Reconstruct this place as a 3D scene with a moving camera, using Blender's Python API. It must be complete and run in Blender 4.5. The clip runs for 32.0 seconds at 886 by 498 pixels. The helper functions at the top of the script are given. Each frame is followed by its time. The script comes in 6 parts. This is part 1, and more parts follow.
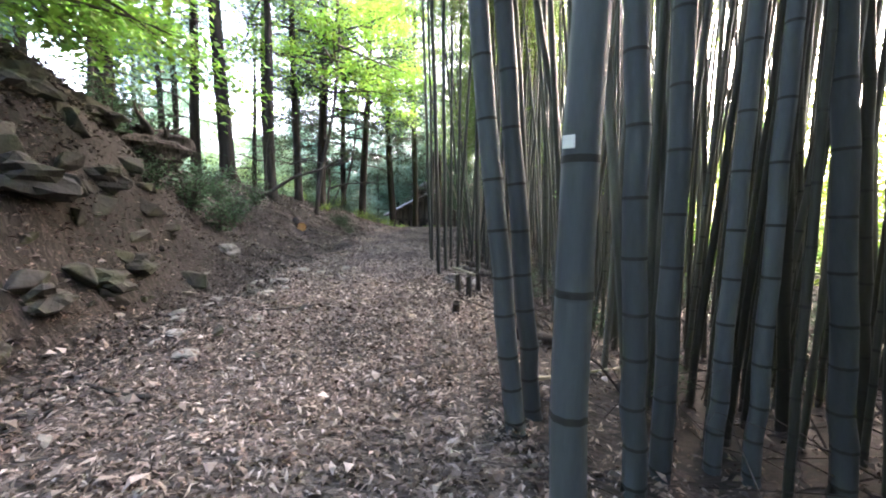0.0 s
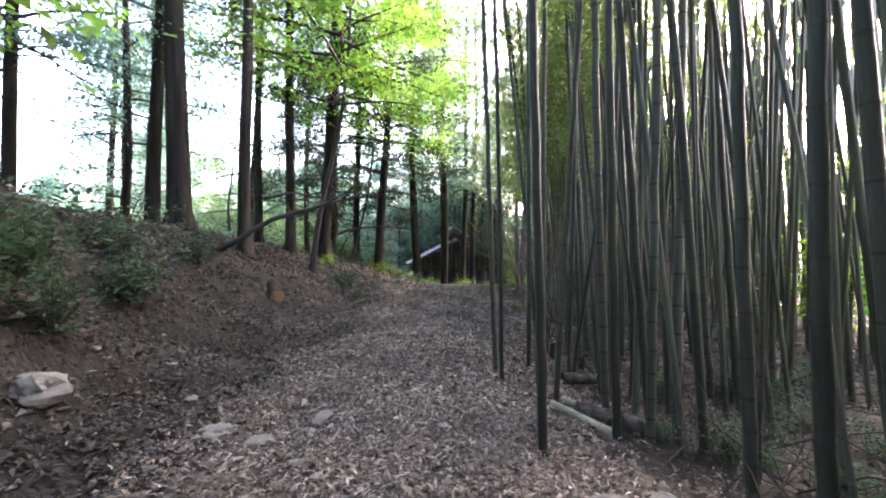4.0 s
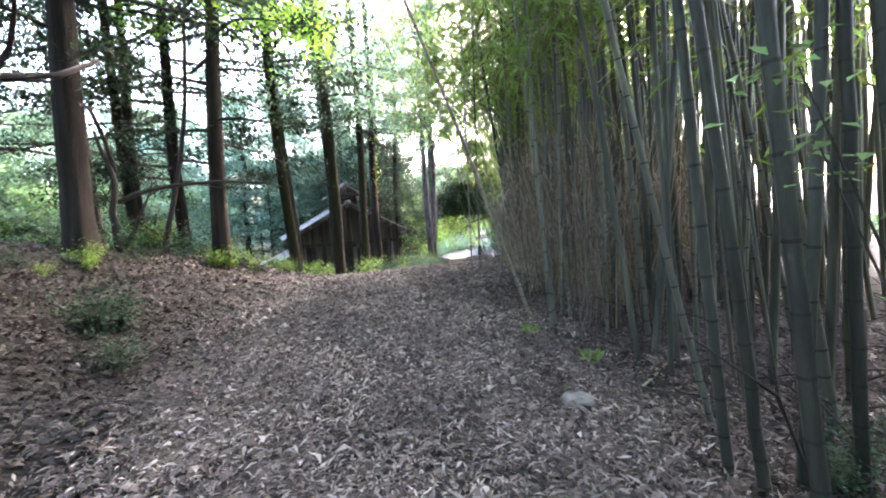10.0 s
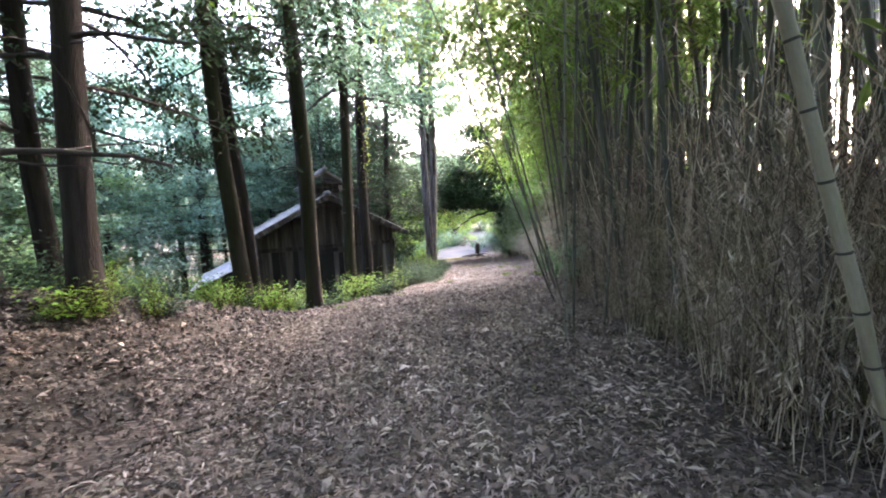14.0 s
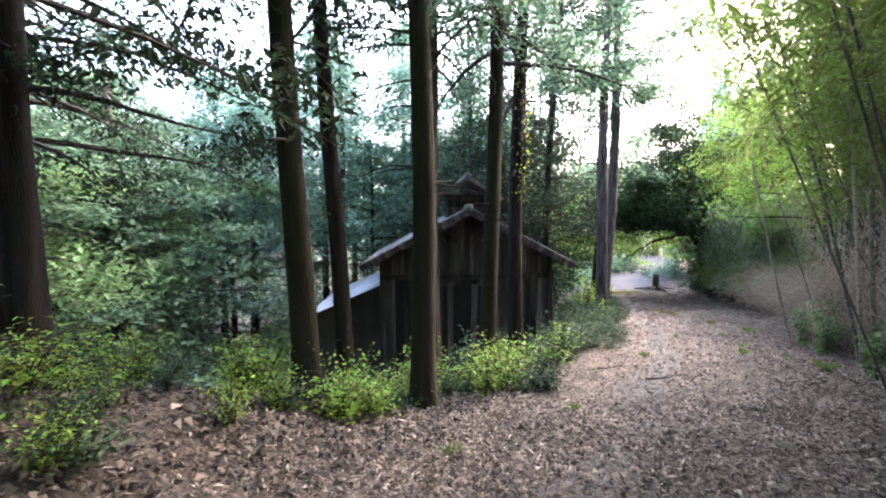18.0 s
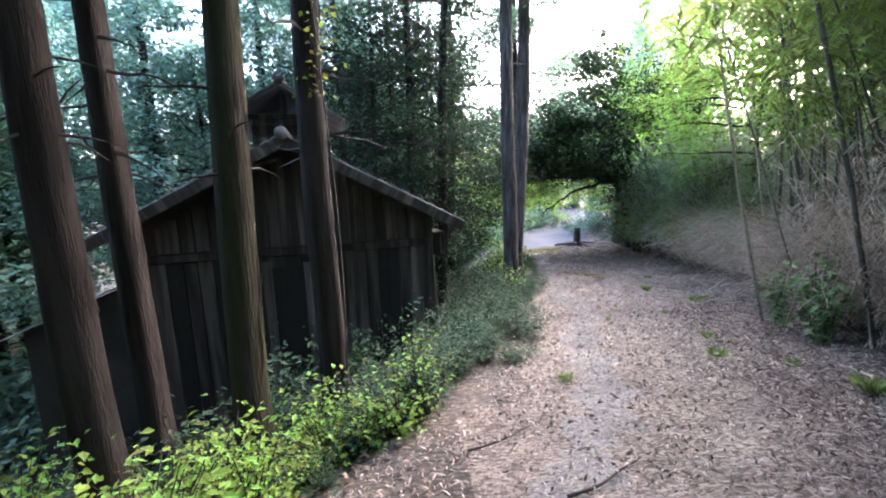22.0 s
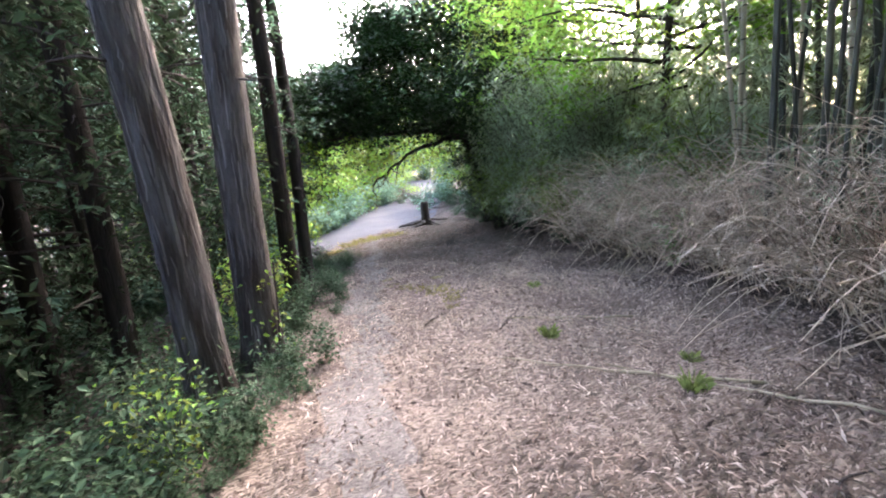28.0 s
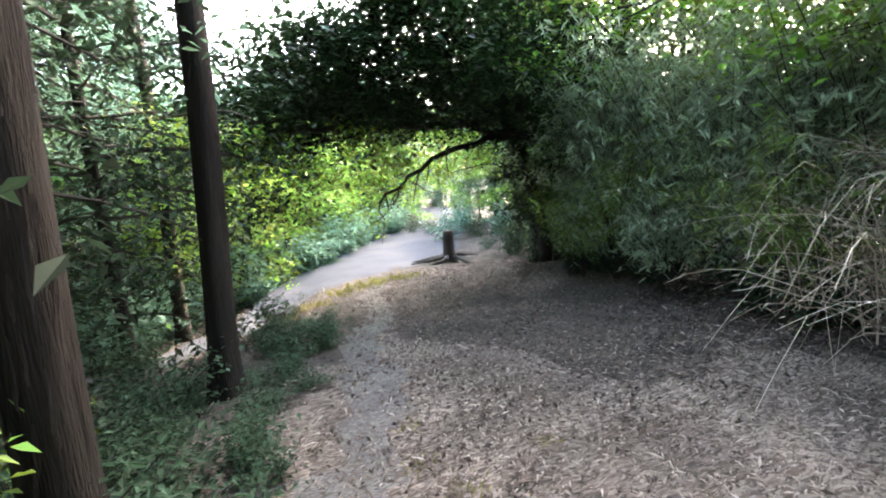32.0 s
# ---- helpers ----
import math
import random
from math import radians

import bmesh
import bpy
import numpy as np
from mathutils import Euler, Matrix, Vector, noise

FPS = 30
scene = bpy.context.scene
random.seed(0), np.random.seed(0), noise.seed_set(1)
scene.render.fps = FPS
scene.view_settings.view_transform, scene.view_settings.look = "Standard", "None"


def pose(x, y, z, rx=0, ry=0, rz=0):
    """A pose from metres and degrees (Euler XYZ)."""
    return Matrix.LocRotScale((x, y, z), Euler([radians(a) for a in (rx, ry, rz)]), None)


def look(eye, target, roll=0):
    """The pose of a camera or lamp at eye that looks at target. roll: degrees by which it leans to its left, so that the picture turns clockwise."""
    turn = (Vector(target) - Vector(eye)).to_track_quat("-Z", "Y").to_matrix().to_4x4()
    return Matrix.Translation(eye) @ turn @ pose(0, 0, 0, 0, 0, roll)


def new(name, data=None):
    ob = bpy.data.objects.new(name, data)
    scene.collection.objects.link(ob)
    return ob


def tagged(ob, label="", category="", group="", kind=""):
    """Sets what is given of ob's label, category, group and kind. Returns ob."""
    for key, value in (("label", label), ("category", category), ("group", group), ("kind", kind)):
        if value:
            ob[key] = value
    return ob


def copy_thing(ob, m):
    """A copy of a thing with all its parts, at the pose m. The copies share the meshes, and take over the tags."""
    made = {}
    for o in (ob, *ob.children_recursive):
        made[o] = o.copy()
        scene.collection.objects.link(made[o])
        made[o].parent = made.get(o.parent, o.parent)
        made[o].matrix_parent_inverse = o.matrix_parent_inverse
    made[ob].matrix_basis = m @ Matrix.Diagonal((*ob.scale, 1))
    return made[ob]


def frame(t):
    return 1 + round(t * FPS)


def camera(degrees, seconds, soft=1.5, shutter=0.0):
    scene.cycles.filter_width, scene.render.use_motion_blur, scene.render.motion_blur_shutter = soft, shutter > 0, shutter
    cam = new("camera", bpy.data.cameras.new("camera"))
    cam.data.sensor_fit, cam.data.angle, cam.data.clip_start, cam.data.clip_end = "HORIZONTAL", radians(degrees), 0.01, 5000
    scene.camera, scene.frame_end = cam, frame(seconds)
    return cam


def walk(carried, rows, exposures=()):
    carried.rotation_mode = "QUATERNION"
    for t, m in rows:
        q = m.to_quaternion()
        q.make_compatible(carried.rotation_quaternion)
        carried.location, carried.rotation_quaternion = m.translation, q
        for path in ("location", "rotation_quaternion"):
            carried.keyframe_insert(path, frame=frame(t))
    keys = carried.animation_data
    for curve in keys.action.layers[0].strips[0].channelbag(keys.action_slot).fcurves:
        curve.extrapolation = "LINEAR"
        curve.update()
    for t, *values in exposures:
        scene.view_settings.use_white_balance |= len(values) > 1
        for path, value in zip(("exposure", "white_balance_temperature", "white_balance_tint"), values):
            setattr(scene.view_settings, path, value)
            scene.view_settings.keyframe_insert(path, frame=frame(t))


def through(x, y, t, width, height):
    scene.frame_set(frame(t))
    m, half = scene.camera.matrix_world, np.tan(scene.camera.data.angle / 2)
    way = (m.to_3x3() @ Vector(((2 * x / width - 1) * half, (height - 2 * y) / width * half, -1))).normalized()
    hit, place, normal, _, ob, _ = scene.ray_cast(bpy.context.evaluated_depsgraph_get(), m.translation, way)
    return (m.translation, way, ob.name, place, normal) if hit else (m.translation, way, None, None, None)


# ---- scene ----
cam = camera(93.5, 32.0, soft=2.0)
PATH = [
    (0.0, (0.025, 0.028, 1.512), (0.050, 4.015, 1.194), 0.40),
    (0.5, (-0.119, 0.603, 1.571), (-0.127, 4.591, 1.260), 0.30),
    (1.0, (-0.323, 1.186, 1.629), (-0.262, 5.178, 1.379), 0.22),
    (1.5, (-0.469, 1.773, 1.671), (-0.280, 5.764, 1.497), 0.24),
    (2.0, (-0.588, 2.388, 1.716), (-0.349, 6.379, 1.599), 0.35),
    (2.5, (-0.606, 2.978, 1.761), (-0.456, 6.975, 1.701), 0.48),
    (3.0, (-0.659, 3.589, 1.808), (-0.697, 7.589, 1.808), 0.48),
    (3.5, (-0.612, 4.112, 1.845), (-0.803, 8.106, 1.937), 0.38),
    (5.5, (-0.879, 6.051, 1.910), (-0.510, 10.034, 1.857), -1.53),
    (6.0, (-1.032, 6.620, 1.886), (-0.198, 10.520, 1.574), -2.82),
    (6.5, (-1.065, 7.091, 1.853), (0.294, 10.808, 1.270), -3.53),
    (7.0, (-1.102, 7.584, 1.841), (0.620, 11.117, 1.096), -4.35),
    (7.5, (-1.125, 8.095, 1.861), (0.659, 11.598, 1.123), -4.49),
    (8.0, (-1.224, 8.610, 1.898), (0.338, 12.241, 1.283), -4.46),
    (8.5, (-1.275, 9.086, 1.946), (-0.028, 12.856, 1.466), -3.87),
    (9.0, (-1.288, 9.554, 1.986), (-0.269, 13.402, 1.591), -3.80),
    (9.5, (-1.210, 9.991, 2.012), (-0.257, 13.860, 1.661), -3.63),
    (10.0, (-1.107, 10.436, 2.041), (-0.230, 14.327, 1.742), -3.79),
    (10.5, (-1.092, 10.915, 2.076), (-0.354, 14.837, 1.810), -3.60),
    (11.0, (-1.084, 11.439, 2.115), (-0.564, 15.398, 1.870), -3.73),
    (11.5, (-1.075, 11.954, 2.134), (-0.656, 15.924, 1.876), -3.77),
    (12.0, (-1.080, 12.470, 2.142), (-0.634, 16.435, 1.863), -3.84),
    (12.5, (-1.087, 12.962, 2.154), (-0.471, 16.902, 1.846), -4.21),
    (13.0, (-1.031, 13.474, 2.191), (-0.244, 17.382, 1.867), -4.73),
    (13.5, (-0.972, 13.944, 2.247), (0.015, 17.803, 1.884), -3.39),
    (15.5, (-1.010, 15.744, 2.604), (0.016, 19.584, 2.154), -1.78),
    (16.0, (-0.964, 16.237, 2.627), (-0.243, 20.150, 2.215), -1.19),
    (16.5, (-0.913, 16.722, 2.628), (-0.590, 20.695, 2.301), -0.79),
    (17.0, (-0.822, 17.196, 2.615), (-0.853, 21.188, 2.369), -0.56),
    (17.5, (-0.763, 17.670, 2.590), (-1.018, 21.656, 2.378), -0.37),
    (18.0, (-0.650, 18.188, 2.559), (-1.035, 22.162, 2.314), -0.22),
    (18.5, (-0.552, 18.657, 2.527), (-1.073, 22.612, 2.230), -0.26),
    (19.0, (-0.405, 19.157, 2.492), (-1.066, 23.086, 2.133), -0.05),
    (19.5, (-0.234, 19.684, 2.441), (-0.995, 23.587, 2.008), -0.09),
    (20.0, (0.020, 20.162, 2.382), (-0.745, 24.054, 1.862), -0.21),
    (20.5, (0.225, 20.581, 2.332), (-0.479, 24.476, 1.755), -0.45),
    (21.0, (0.412, 21.057, 2.284), (-0.166, 24.969, 1.681), -0.50),
    (21.5, (0.555, 21.490, 2.240), (0.251, 25.433, 1.639), -1.09),
    (22.0, (0.800, 22.026, 2.186), (1.061, 25.967, 1.557), -2.09),
    (22.5, (1.136, 22.627, 2.107), (2.176, 26.430, 1.429), -3.65),
    (23.0, (1.442, 23.091, 2.019), (3.205, 26.609, 1.301), -4.27),
    (23.5, (1.666, 23.505, 1.946), (3.834, 26.780, 1.188), -4.92),
    (24.0, (1.867, 23.769, 1.889), (4.113, 26.983, 1.097), -4.82),
    (24.5, (2.046, 24.140, 1.823), (4.167, 27.424, 0.976), -4.77),
    (25.0, (2.262, 24.581, 1.744), (4.218, 27.943, 0.814), -4.80),
    (25.5, (2.509, 25.072, 1.685), (4.385, 28.465, 0.701), -4.62),
    (27.5, (3.297, 26.998, 1.595), (4.947, 30.520, 0.657), -4.83),
    (28.0, (3.525, 27.554, 1.538), (5.005, 31.156, 0.620), -5.11),
    (28.5, (3.649, 28.097, 1.479), (5.005, 31.763, 0.627), -4.49),
    (29.0, (3.827, 28.633, 1.434), (5.152, 32.334, 0.697), -4.78),
    (29.5, (4.006, 29.294, 1.356), (5.343, 33.012, 0.731), -4.09),
    (30.0, (4.165, 29.919, 1.295), (5.571, 33.623, 0.746), -3.35),
    (30.5, (4.291, 30.536, 1.228), (5.792, 34.199, 0.653), -3.59),
    (31.0, (4.453, 31.127, 1.150), (6.012, 34.757, 0.522), -2.91),
    (31.5, (4.568, 31.703, 1.058), (6.104, 35.336, 0.394), -3.23),
    (32.0, (4.658, 32.293, 0.974), (6.142, 35.954, 0.343), -3.46),
]

walk(cam, [(t, look(eye, target, roll)) for t, eye, target, roll in PATH],
     exposures=[(0.0, 5.1, 6900, 20), (3.0, 4.95, 6800, 23), (5.5, 4.75, 6800, 22), (8.0, 5.5, 6700, 21), (10.0, 5.45, 6600, 21), (13.0, 5.2, 6700, 23), (16.0, 5.0, 6700, 21), (18.0, 4.75, 6600, 19), (21.0, 4.65, 6000, 18), (24.0, 4.8, 6400, 18), (28.0, 4.85, 6600, 21), (30.0, 4.86, 6700, 14), (32.0, 4.98, 6800, 11)])

# ---- sky and sun ----
SUN_AZ, SUN_EL = radians(44), radians(33)      # towards +x from +y; height over the horizon
world = bpy.data.worlds.new("sky")
scene.world = world
world.use_nodes = True
wn = world.node_tree.nodes
sky = wn.new("ShaderNodeTexSky")
sky.sky_type = "NISHITA"
sky.sun_disc = False
sky.sun_elevation, sky.sun_rotation = SUN_EL, SUN_AZ
sky.air_density, sky.dust_density, sky.ozone_density = 1.0, 4.0, 1.0
world.node_tree.links.new(sky.outputs[0], wn["Background"].inputs[0])
wn["Background"].inputs[1].default_value = 0.15
sun = new("sun", bpy.data.lights.new("sun", "SUN"))
sun.data.energy, sun.data.angle, sun.data.color = 0.6, radians(28), (1.0, 0.95, 0.87)
sun_way = Vector((math.sin(SUN_AZ) * math.cos(SUN_EL), math.cos(SUN_AZ) * math.cos(SUN_EL), math.sin(SUN_EL)))
sun.matrix_world = look(sun_way * 200, (0, 0, 0))

# ---- materials ----
def material(name, base, rough=0.8, spread=0.25, scale=6.0, fine=60.0, bump=0.3, bump_scale=None, second=None, mix_scale=1.2,
             stretch=(1, 1, 1), per_object=0.0, island=0.0, through=0.0, spec=0.3, metal=0.0, hue=0.0, tones=None):
    """A surface with broad stains, fine grain and relief. second: a colour that takes over in patches. through: light that passes leaves."""
    m = bpy.data.materials.new(name)
    m.use_nodes = True
    nt = m.node_tree
    n, l = nt.nodes, nt.links
    bsdf = n["Principled BSDF"]
    tc = n.new("ShaderNodeTexCoord")
    mp = n.new("ShaderNodeMapping")
    mp.inputs["Scale"].default_value = stretch
    l.new(tc.outputs["Object"], mp.inputs["Vector"])

    def noise_at(sc, detail=6.0):
        t = n.new("ShaderNodeTexNoise")
        t.inputs["Scale"].default_value = sc
        t.inputs["Detail"].default_value = detail
        l.new(mp.outputs[0], t.inputs["Vector"])
        return t
    broad, grain = noise_at(scale), noise_at(fine, 3.0)
    col = n.new("ShaderNodeMix")
    col.data_type = "RGBA"
    lo = tuple(c * (1 - spread) for c in base)
    hi = tuple(min(c * (1 + spread), 0.95) for c in base)
    col.inputs[6].default_value, col.inputs[7].default_value = (*lo, 1), (*hi, 1)
    l.new(broad.outputs[0], col.inputs[0])
    out = col.outputs[2]
    if tones:                                        # each piece takes its own colour out of a range
        pick = n.new("ShaderNodeValToRGB")
        pick.color_ramp.elements[0].color, pick.color_ramp.elements[1].color = (*tones[0], 1), (*tones[-1], 1)
        for k in range(1, len(tones) - 1):
            pick.color_ramp.elements.new(k / (len(tones) - 1)).color = (*tones[k], 1)
        l.new(n.new("ShaderNodeNewGeometry").outputs["Random Per Island"], pick.inputs[0])
        shade = n.new("ShaderNodeMapRange")
        shade.inputs[1].default_value, shade.inputs[2].default_value = 0.3, 0.7
        shade.inputs[3].default_value, shade.inputs[4].default_value = 1 - spread, 1 + spread
        l.new(broad.outputs[0], shade.inputs[0])
        mul = n.new("ShaderNodeVectorMath")
        mul.operation = "SCALE"
        l.new(pick.outputs[0], mul.inputs[0])
        l.new(shade.outputs[0], mul.inputs["Scale"])
        out = mul.outputs[0]
    if second:
        patch = noise_at(mix_scale, 4.0)
        ramp = n.new("ShaderNodeValToRGB")
        ramp.color_ramp.elements[0].position, ramp.color_ramp.elements[1].position = 0.45, 0.62
        l.new(patch.outputs[0], ramp.inputs[0])
        two = n.new("ShaderNodeMix")
        two.data_type = "RGBA"
        two.inputs[7].default_value = (*second, 1)
        l.new(ramp.outputs[0], two.inputs[0])
        l.new(out, two.inputs[6])
        out = two.outputs[2]
    hsv = n.new("ShaderNodeHueSaturation")
    val = n.new("ShaderNodeMapRange")
    val.inputs[3].default_value, val.inputs[4].default_value = 1 - spread * 0.8, 1 + spread * 0.8
    l.new(grain.outputs[0], val.inputs[0])
    strength = val.outputs[0]
    for amount, kind in ((per_object, "ob"), (island, "is")):
        if not amount:
            continue
        src = n.new("ShaderNodeObjectInfo").outputs["Random"] if kind == "ob" else n.new("ShaderNodeNewGeometry").outputs["Random Per Island"]
        r = n.new("ShaderNodeMapRange")
        r.inputs[3].default_value, r.inputs[4].default_value = 1 - amount, 1 + amount
        l.new(src, r.inputs[0])
        mul = n.new("ShaderNodeMath")
        mul.operation = "MULTIPLY"
        l.new(strength, mul.inputs[0])
        l.new(r.outputs[0], mul.inputs[1])
        strength = mul.outputs[0]
        if hue:
            h = n.new("ShaderNodeMapRange")
            h.inputs[3].default_value, h.inputs[4].default_value = 0.5 - hue, 0.5 + hue
            l.new(src, h.inputs[0])
            l.new(h.outputs[0], hsv.inputs["Hue"])
    l.new(strength, hsv.inputs["Value"])
    l.new(out, hsv.inputs["Color"])
    l.new(hsv.outputs[0], bsdf.inputs["Base Color"])
    bsdf.inputs["Roughness"].default_value = rough
    bsdf.inputs["Specular IOR Level"].default_value = spec
    bsdf.inputs["Metallic"].default_value = metal
    if bump:
        bp = n.new("ShaderNodeBump")
        bp.inputs["Strength"].default_value = bump
        bp.inputs["Distance"].default_value = 0.02
        l.new((noise_at(bump_scale, 5.0) if bump_scale else grain).outputs[0], bp.inputs["Height"])
        l.new(bp.outputs[0], bsdf.inputs["Normal"])
    if through:
        tr = n.new("ShaderNodeBsdfTranslucent")
        l.new(hsv.outputs[0], tr.inputs[0])
        mx = n.new("ShaderNodeMixShader")
        mx.inputs[0].default_value = through
        l.new(bsdf.outputs[0], mx.inputs[1])
        l.new(tr.outputs[0], mx.inputs[2])
        l.new(mx.outputs[0], n["Material Output"].inputs[0])
    return m


def matted(name, tones, scale=1.0, rough=0.9, patch=0.35):
    """Ground matted with flecks of leaf that lie across one another in three directions, each fleck with a tone of its own."""
    m = bpy.data.materials.new(name)
    m.use_nodes = True
    n, l = m.node_tree.nodes, m.node_tree.links
    bsdf = n["Principled BSDF"]
    tc = n.new("ShaderNodeTexCoord")
    tone, high = None, None
    for k, (turn, sx, sy) in enumerate(((20, 19, 62), (-38, 17, 70), (81, 22, 66))):
        mp = n.new("ShaderNodeMapping")
        mp.inputs["Scale"].default_value = (sx * scale, sy * scale, 8)
        mp.inputs["Rotation"].default_value = (0, 0, radians(turn))
        wob = n.new("ShaderNodeTexNoise")
        wob.inputs["Scale"].default_value = 9.0
        add = n.new("ShaderNodeVectorMath")
        add.operation = "MULTIPLY_ADD"
        add.inputs[1].default_value = (0.09, 0.09, 0.0)
        l.new(tc.outputs["Object"], wob.inputs["Vector"])
        l.new(wob.outputs["Color"], add.inputs[0])
        l.new(tc.outputs["Object"], add.inputs[2])
        l.new(add.outputs[0], mp.inputs["Vector"])
        v = n.new("ShaderNodeTexVoronoi")
        v.inputs["Scale"].default_value = 1.0
        l.new(mp.outputs[0], v.inputs["Vector"])
        sep = n.new("ShaderNodeSeparateColor")
        l.new(v.outputs["Color"], sep.inputs[0])
        if tone is None:
            tone, high = sep.outputs[0], sep.outputs[1]
            continue
        over = n.new("ShaderNodeMath")               # the fleck that lies higher covers the other
        over.operation = "GREATER_THAN"
        l.new(sep.outputs[1], over.inputs[0])
        l.new(high, over.inputs[1])
        mix = n.new("ShaderNodeMix")
        l.new(over.outputs[0], mix.inputs[0])
        l.new(tone, mix.inputs[2])
        l.new(sep.outputs[0], mix.inputs[3])
        top = n.new("ShaderNodeMath")
        top.operation = "MAXIMUM"
        l.new(high, top.inputs[0])
        l.new(sep.outputs[1], top.inputs[1])
        tone, high = mix.outputs[0], top.outputs[0]
    ramp = n.new("ShaderNodeValToRGB")
    ramp.color_ramp.elements[0].color, ramp.color_ramp.elements[1].color = (*tones[0], 1), (*tones[-1], 1)
    for k in range(1, len(tones) - 1):
        ramp.color_ramp.elements.new(k / (len(tones) - 1)).color = (*tones[k], 1)
    l.new(tone, ramp.inputs[0])
    stain = n.new("ShaderNodeTexNoise")
    stain.inputs["Scale"].default_value, stain.inputs["Detail"].default_value = 1.3, 5.0
    l.new(tc.outputs["Object"], stain.inputs["Vector"])
    rng_ = n.new("ShaderNodeMapRange")
    rng_.inputs[1].default_value, rng_.inputs[2].default_value = 0.3, 0.7
    rng_.inputs[3].default_value, rng_.inputs[4].default_value = 1 - patch, 1 + patch
    l.new(stain.outputs[0], rng_.inputs[0])
    mul = n.new("ShaderNodeVectorMath")
    mul.operation = "SCALE"
    l.new(ramp.outputs[0], mul.inputs[0])
    l.new(rng_.outputs[0], mul.inputs["Scale"])
    l.new(mul.outputs[0], bsdf.inputs["Base Color"])
    bsdf.inputs["Roughness"].default_value = rough
    bsdf.inputs["Specular IOR Level"].default_value = 0.2
    bp = n.new("ShaderNodeBump")
    bp.inputs["Strength"].default_value, bp.inputs["Distance"].default_value = 0.9, 0.02
    l.new(high, bp.inputs["Height"])
    l.new(bp.outputs[0], bsdf.inputs["Normal"])
    return m


DUST = matted("trodden_litter", ((0.066, 0.06, 0.056), (0.11, 0.1, 0.093), (0.158, 0.144, 0.135), (0.21, 0.192, 0.181)), 1.9, 0.92, 0.25)
STRAW_SOIL = matted("straw_matted_soil", ((0.042, 0.033, 0.027), (0.1, 0.08, 0.066), (0.165, 0.132, 0.112), (0.255, 0.212, 0.184)), 1.25, 0.9, 0.4)
SOIL = matted("leaf_matted_soil", ((0.02, 0.016, 0.014), (0.044, 0.035, 0.03), (0.075, 0.061, 0.052), (0.135, 0.112, 0.097)), 1.0, 0.9, 0.45)
# Earth with the deep shade of bank and grove put into its colour.
SHADED_EARTH = matted("shaded_dark_earth", ((0.008, 0.0065, 0.0055), (0.015, 0.012, 0.01), (0.024, 0.0195, 0.0165), (0.045, 0.037, 0.032)), 0.9, 0.92, 0.4)
LITTER = material("dry_leaf", (0.3, 0.232, 0.19), 0.7, 0.42, 1.1, 80, 0.2, through=0.1, tones=((0.045, 0.033, 0.027), (0.1, 0.074, 0.06), (0.16, 0.122, 0.1), (0.22, 0.175, 0.147), (0.4, 0.335, 0.295)))
LITTER_PALE = material("straw_litter", (0.4, 0.322, 0.272), 0.75, 0.3, 0.9, 80, 0.2, through=0.1, tones=((0.065, 0.048, 0.038), (0.17, 0.129, 0.104), (0.26, 0.206, 0.172), (0.34, 0.275, 0.235), (0.47, 0.395, 0.35)))
# Litter for bank and grove floor, its colour lowered to stand for shade there.
LITTER_SHADED = material("shaded_leaf", (0.04, 0.03, 0.024), 0.6, 0.4, 1.4, 80, 0.2, tones=((0.012, 0.009, 0.007), (0.028, 0.021, 0.017), (0.05, 0.038, 0.031), (0.085, 0.067, 0.056)))
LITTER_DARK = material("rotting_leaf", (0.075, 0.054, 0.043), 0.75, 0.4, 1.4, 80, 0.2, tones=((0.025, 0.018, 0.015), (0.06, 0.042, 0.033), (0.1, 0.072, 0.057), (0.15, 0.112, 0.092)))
ROAD = material("gravel_road", (0.066, 0.072, 0.088), 0.9, 0.25, 1.5, 40, 0.4, 60, (0.095, 0.098, 0.108), 0.4, spec=0.05)
BARK = material("cypress_bark", (0.023, 0.018, 0.016), 0.9, 0.45, 5, 30, 1.0, 14, (0.042, 0.034, 0.03), 1.1, stretch=(7, 7, 0.6), per_object=0.25, spec=0.15)
BARK_GREY = material("grey_flaking_bark", (0.075, 0.069, 0.066), 0.9, 0.5, 5, 30, 1.0, 10, (0.035, 0.028, 0.024), 1.5, stretch=(6, 6, 1.0), per_object=0.1, spec=0.15)
STRIP_GREY = material("loose_grey_bark", (0.1, 0.094, 0.09), 0.9, 0.4, 5, 30, 0.6, 10, (0.06, 0.05, 0.045), 1.5, stretch=(6, 6, 1.0), island=0.6, spec=0.15)
BARK_MOSS = material("mossy_bark", (0.024, 0.024, 0.013), 0.95, 0.4, 5, 30, 1.0, 12, (0.034, 0.027, 0.022), 0.8, stretch=(6, 6, 0.5), per_object=0.15, spec=0.12)
BARK_DARK = material("dark_bark", (0.042, 0.035, 0.031), 0.9, 0.3, 5, 30, 0.8, 14, stretch=(5, 5, 0.7), per_object=0.2)
CULM = material("bamboo_culm", (0.033, 0.035, 0.028), 0.45, 0.3, 2.5, 40, 0.06, None, (0.07, 0.068, 0.054), 0.9, stretch=(3, 3, 0.6), per_object=0.5, hue=0.02, spec=0.3)
CULM_BLUE = material("bloom_dusted_bamboo", (0.055, 0.064, 0.067), 0.5, 0.2, 2.5, 40, 0.06, None, (0.09, 0.105, 0.105), 0.9, stretch=(3, 3, 0.6), per_object=0.2)
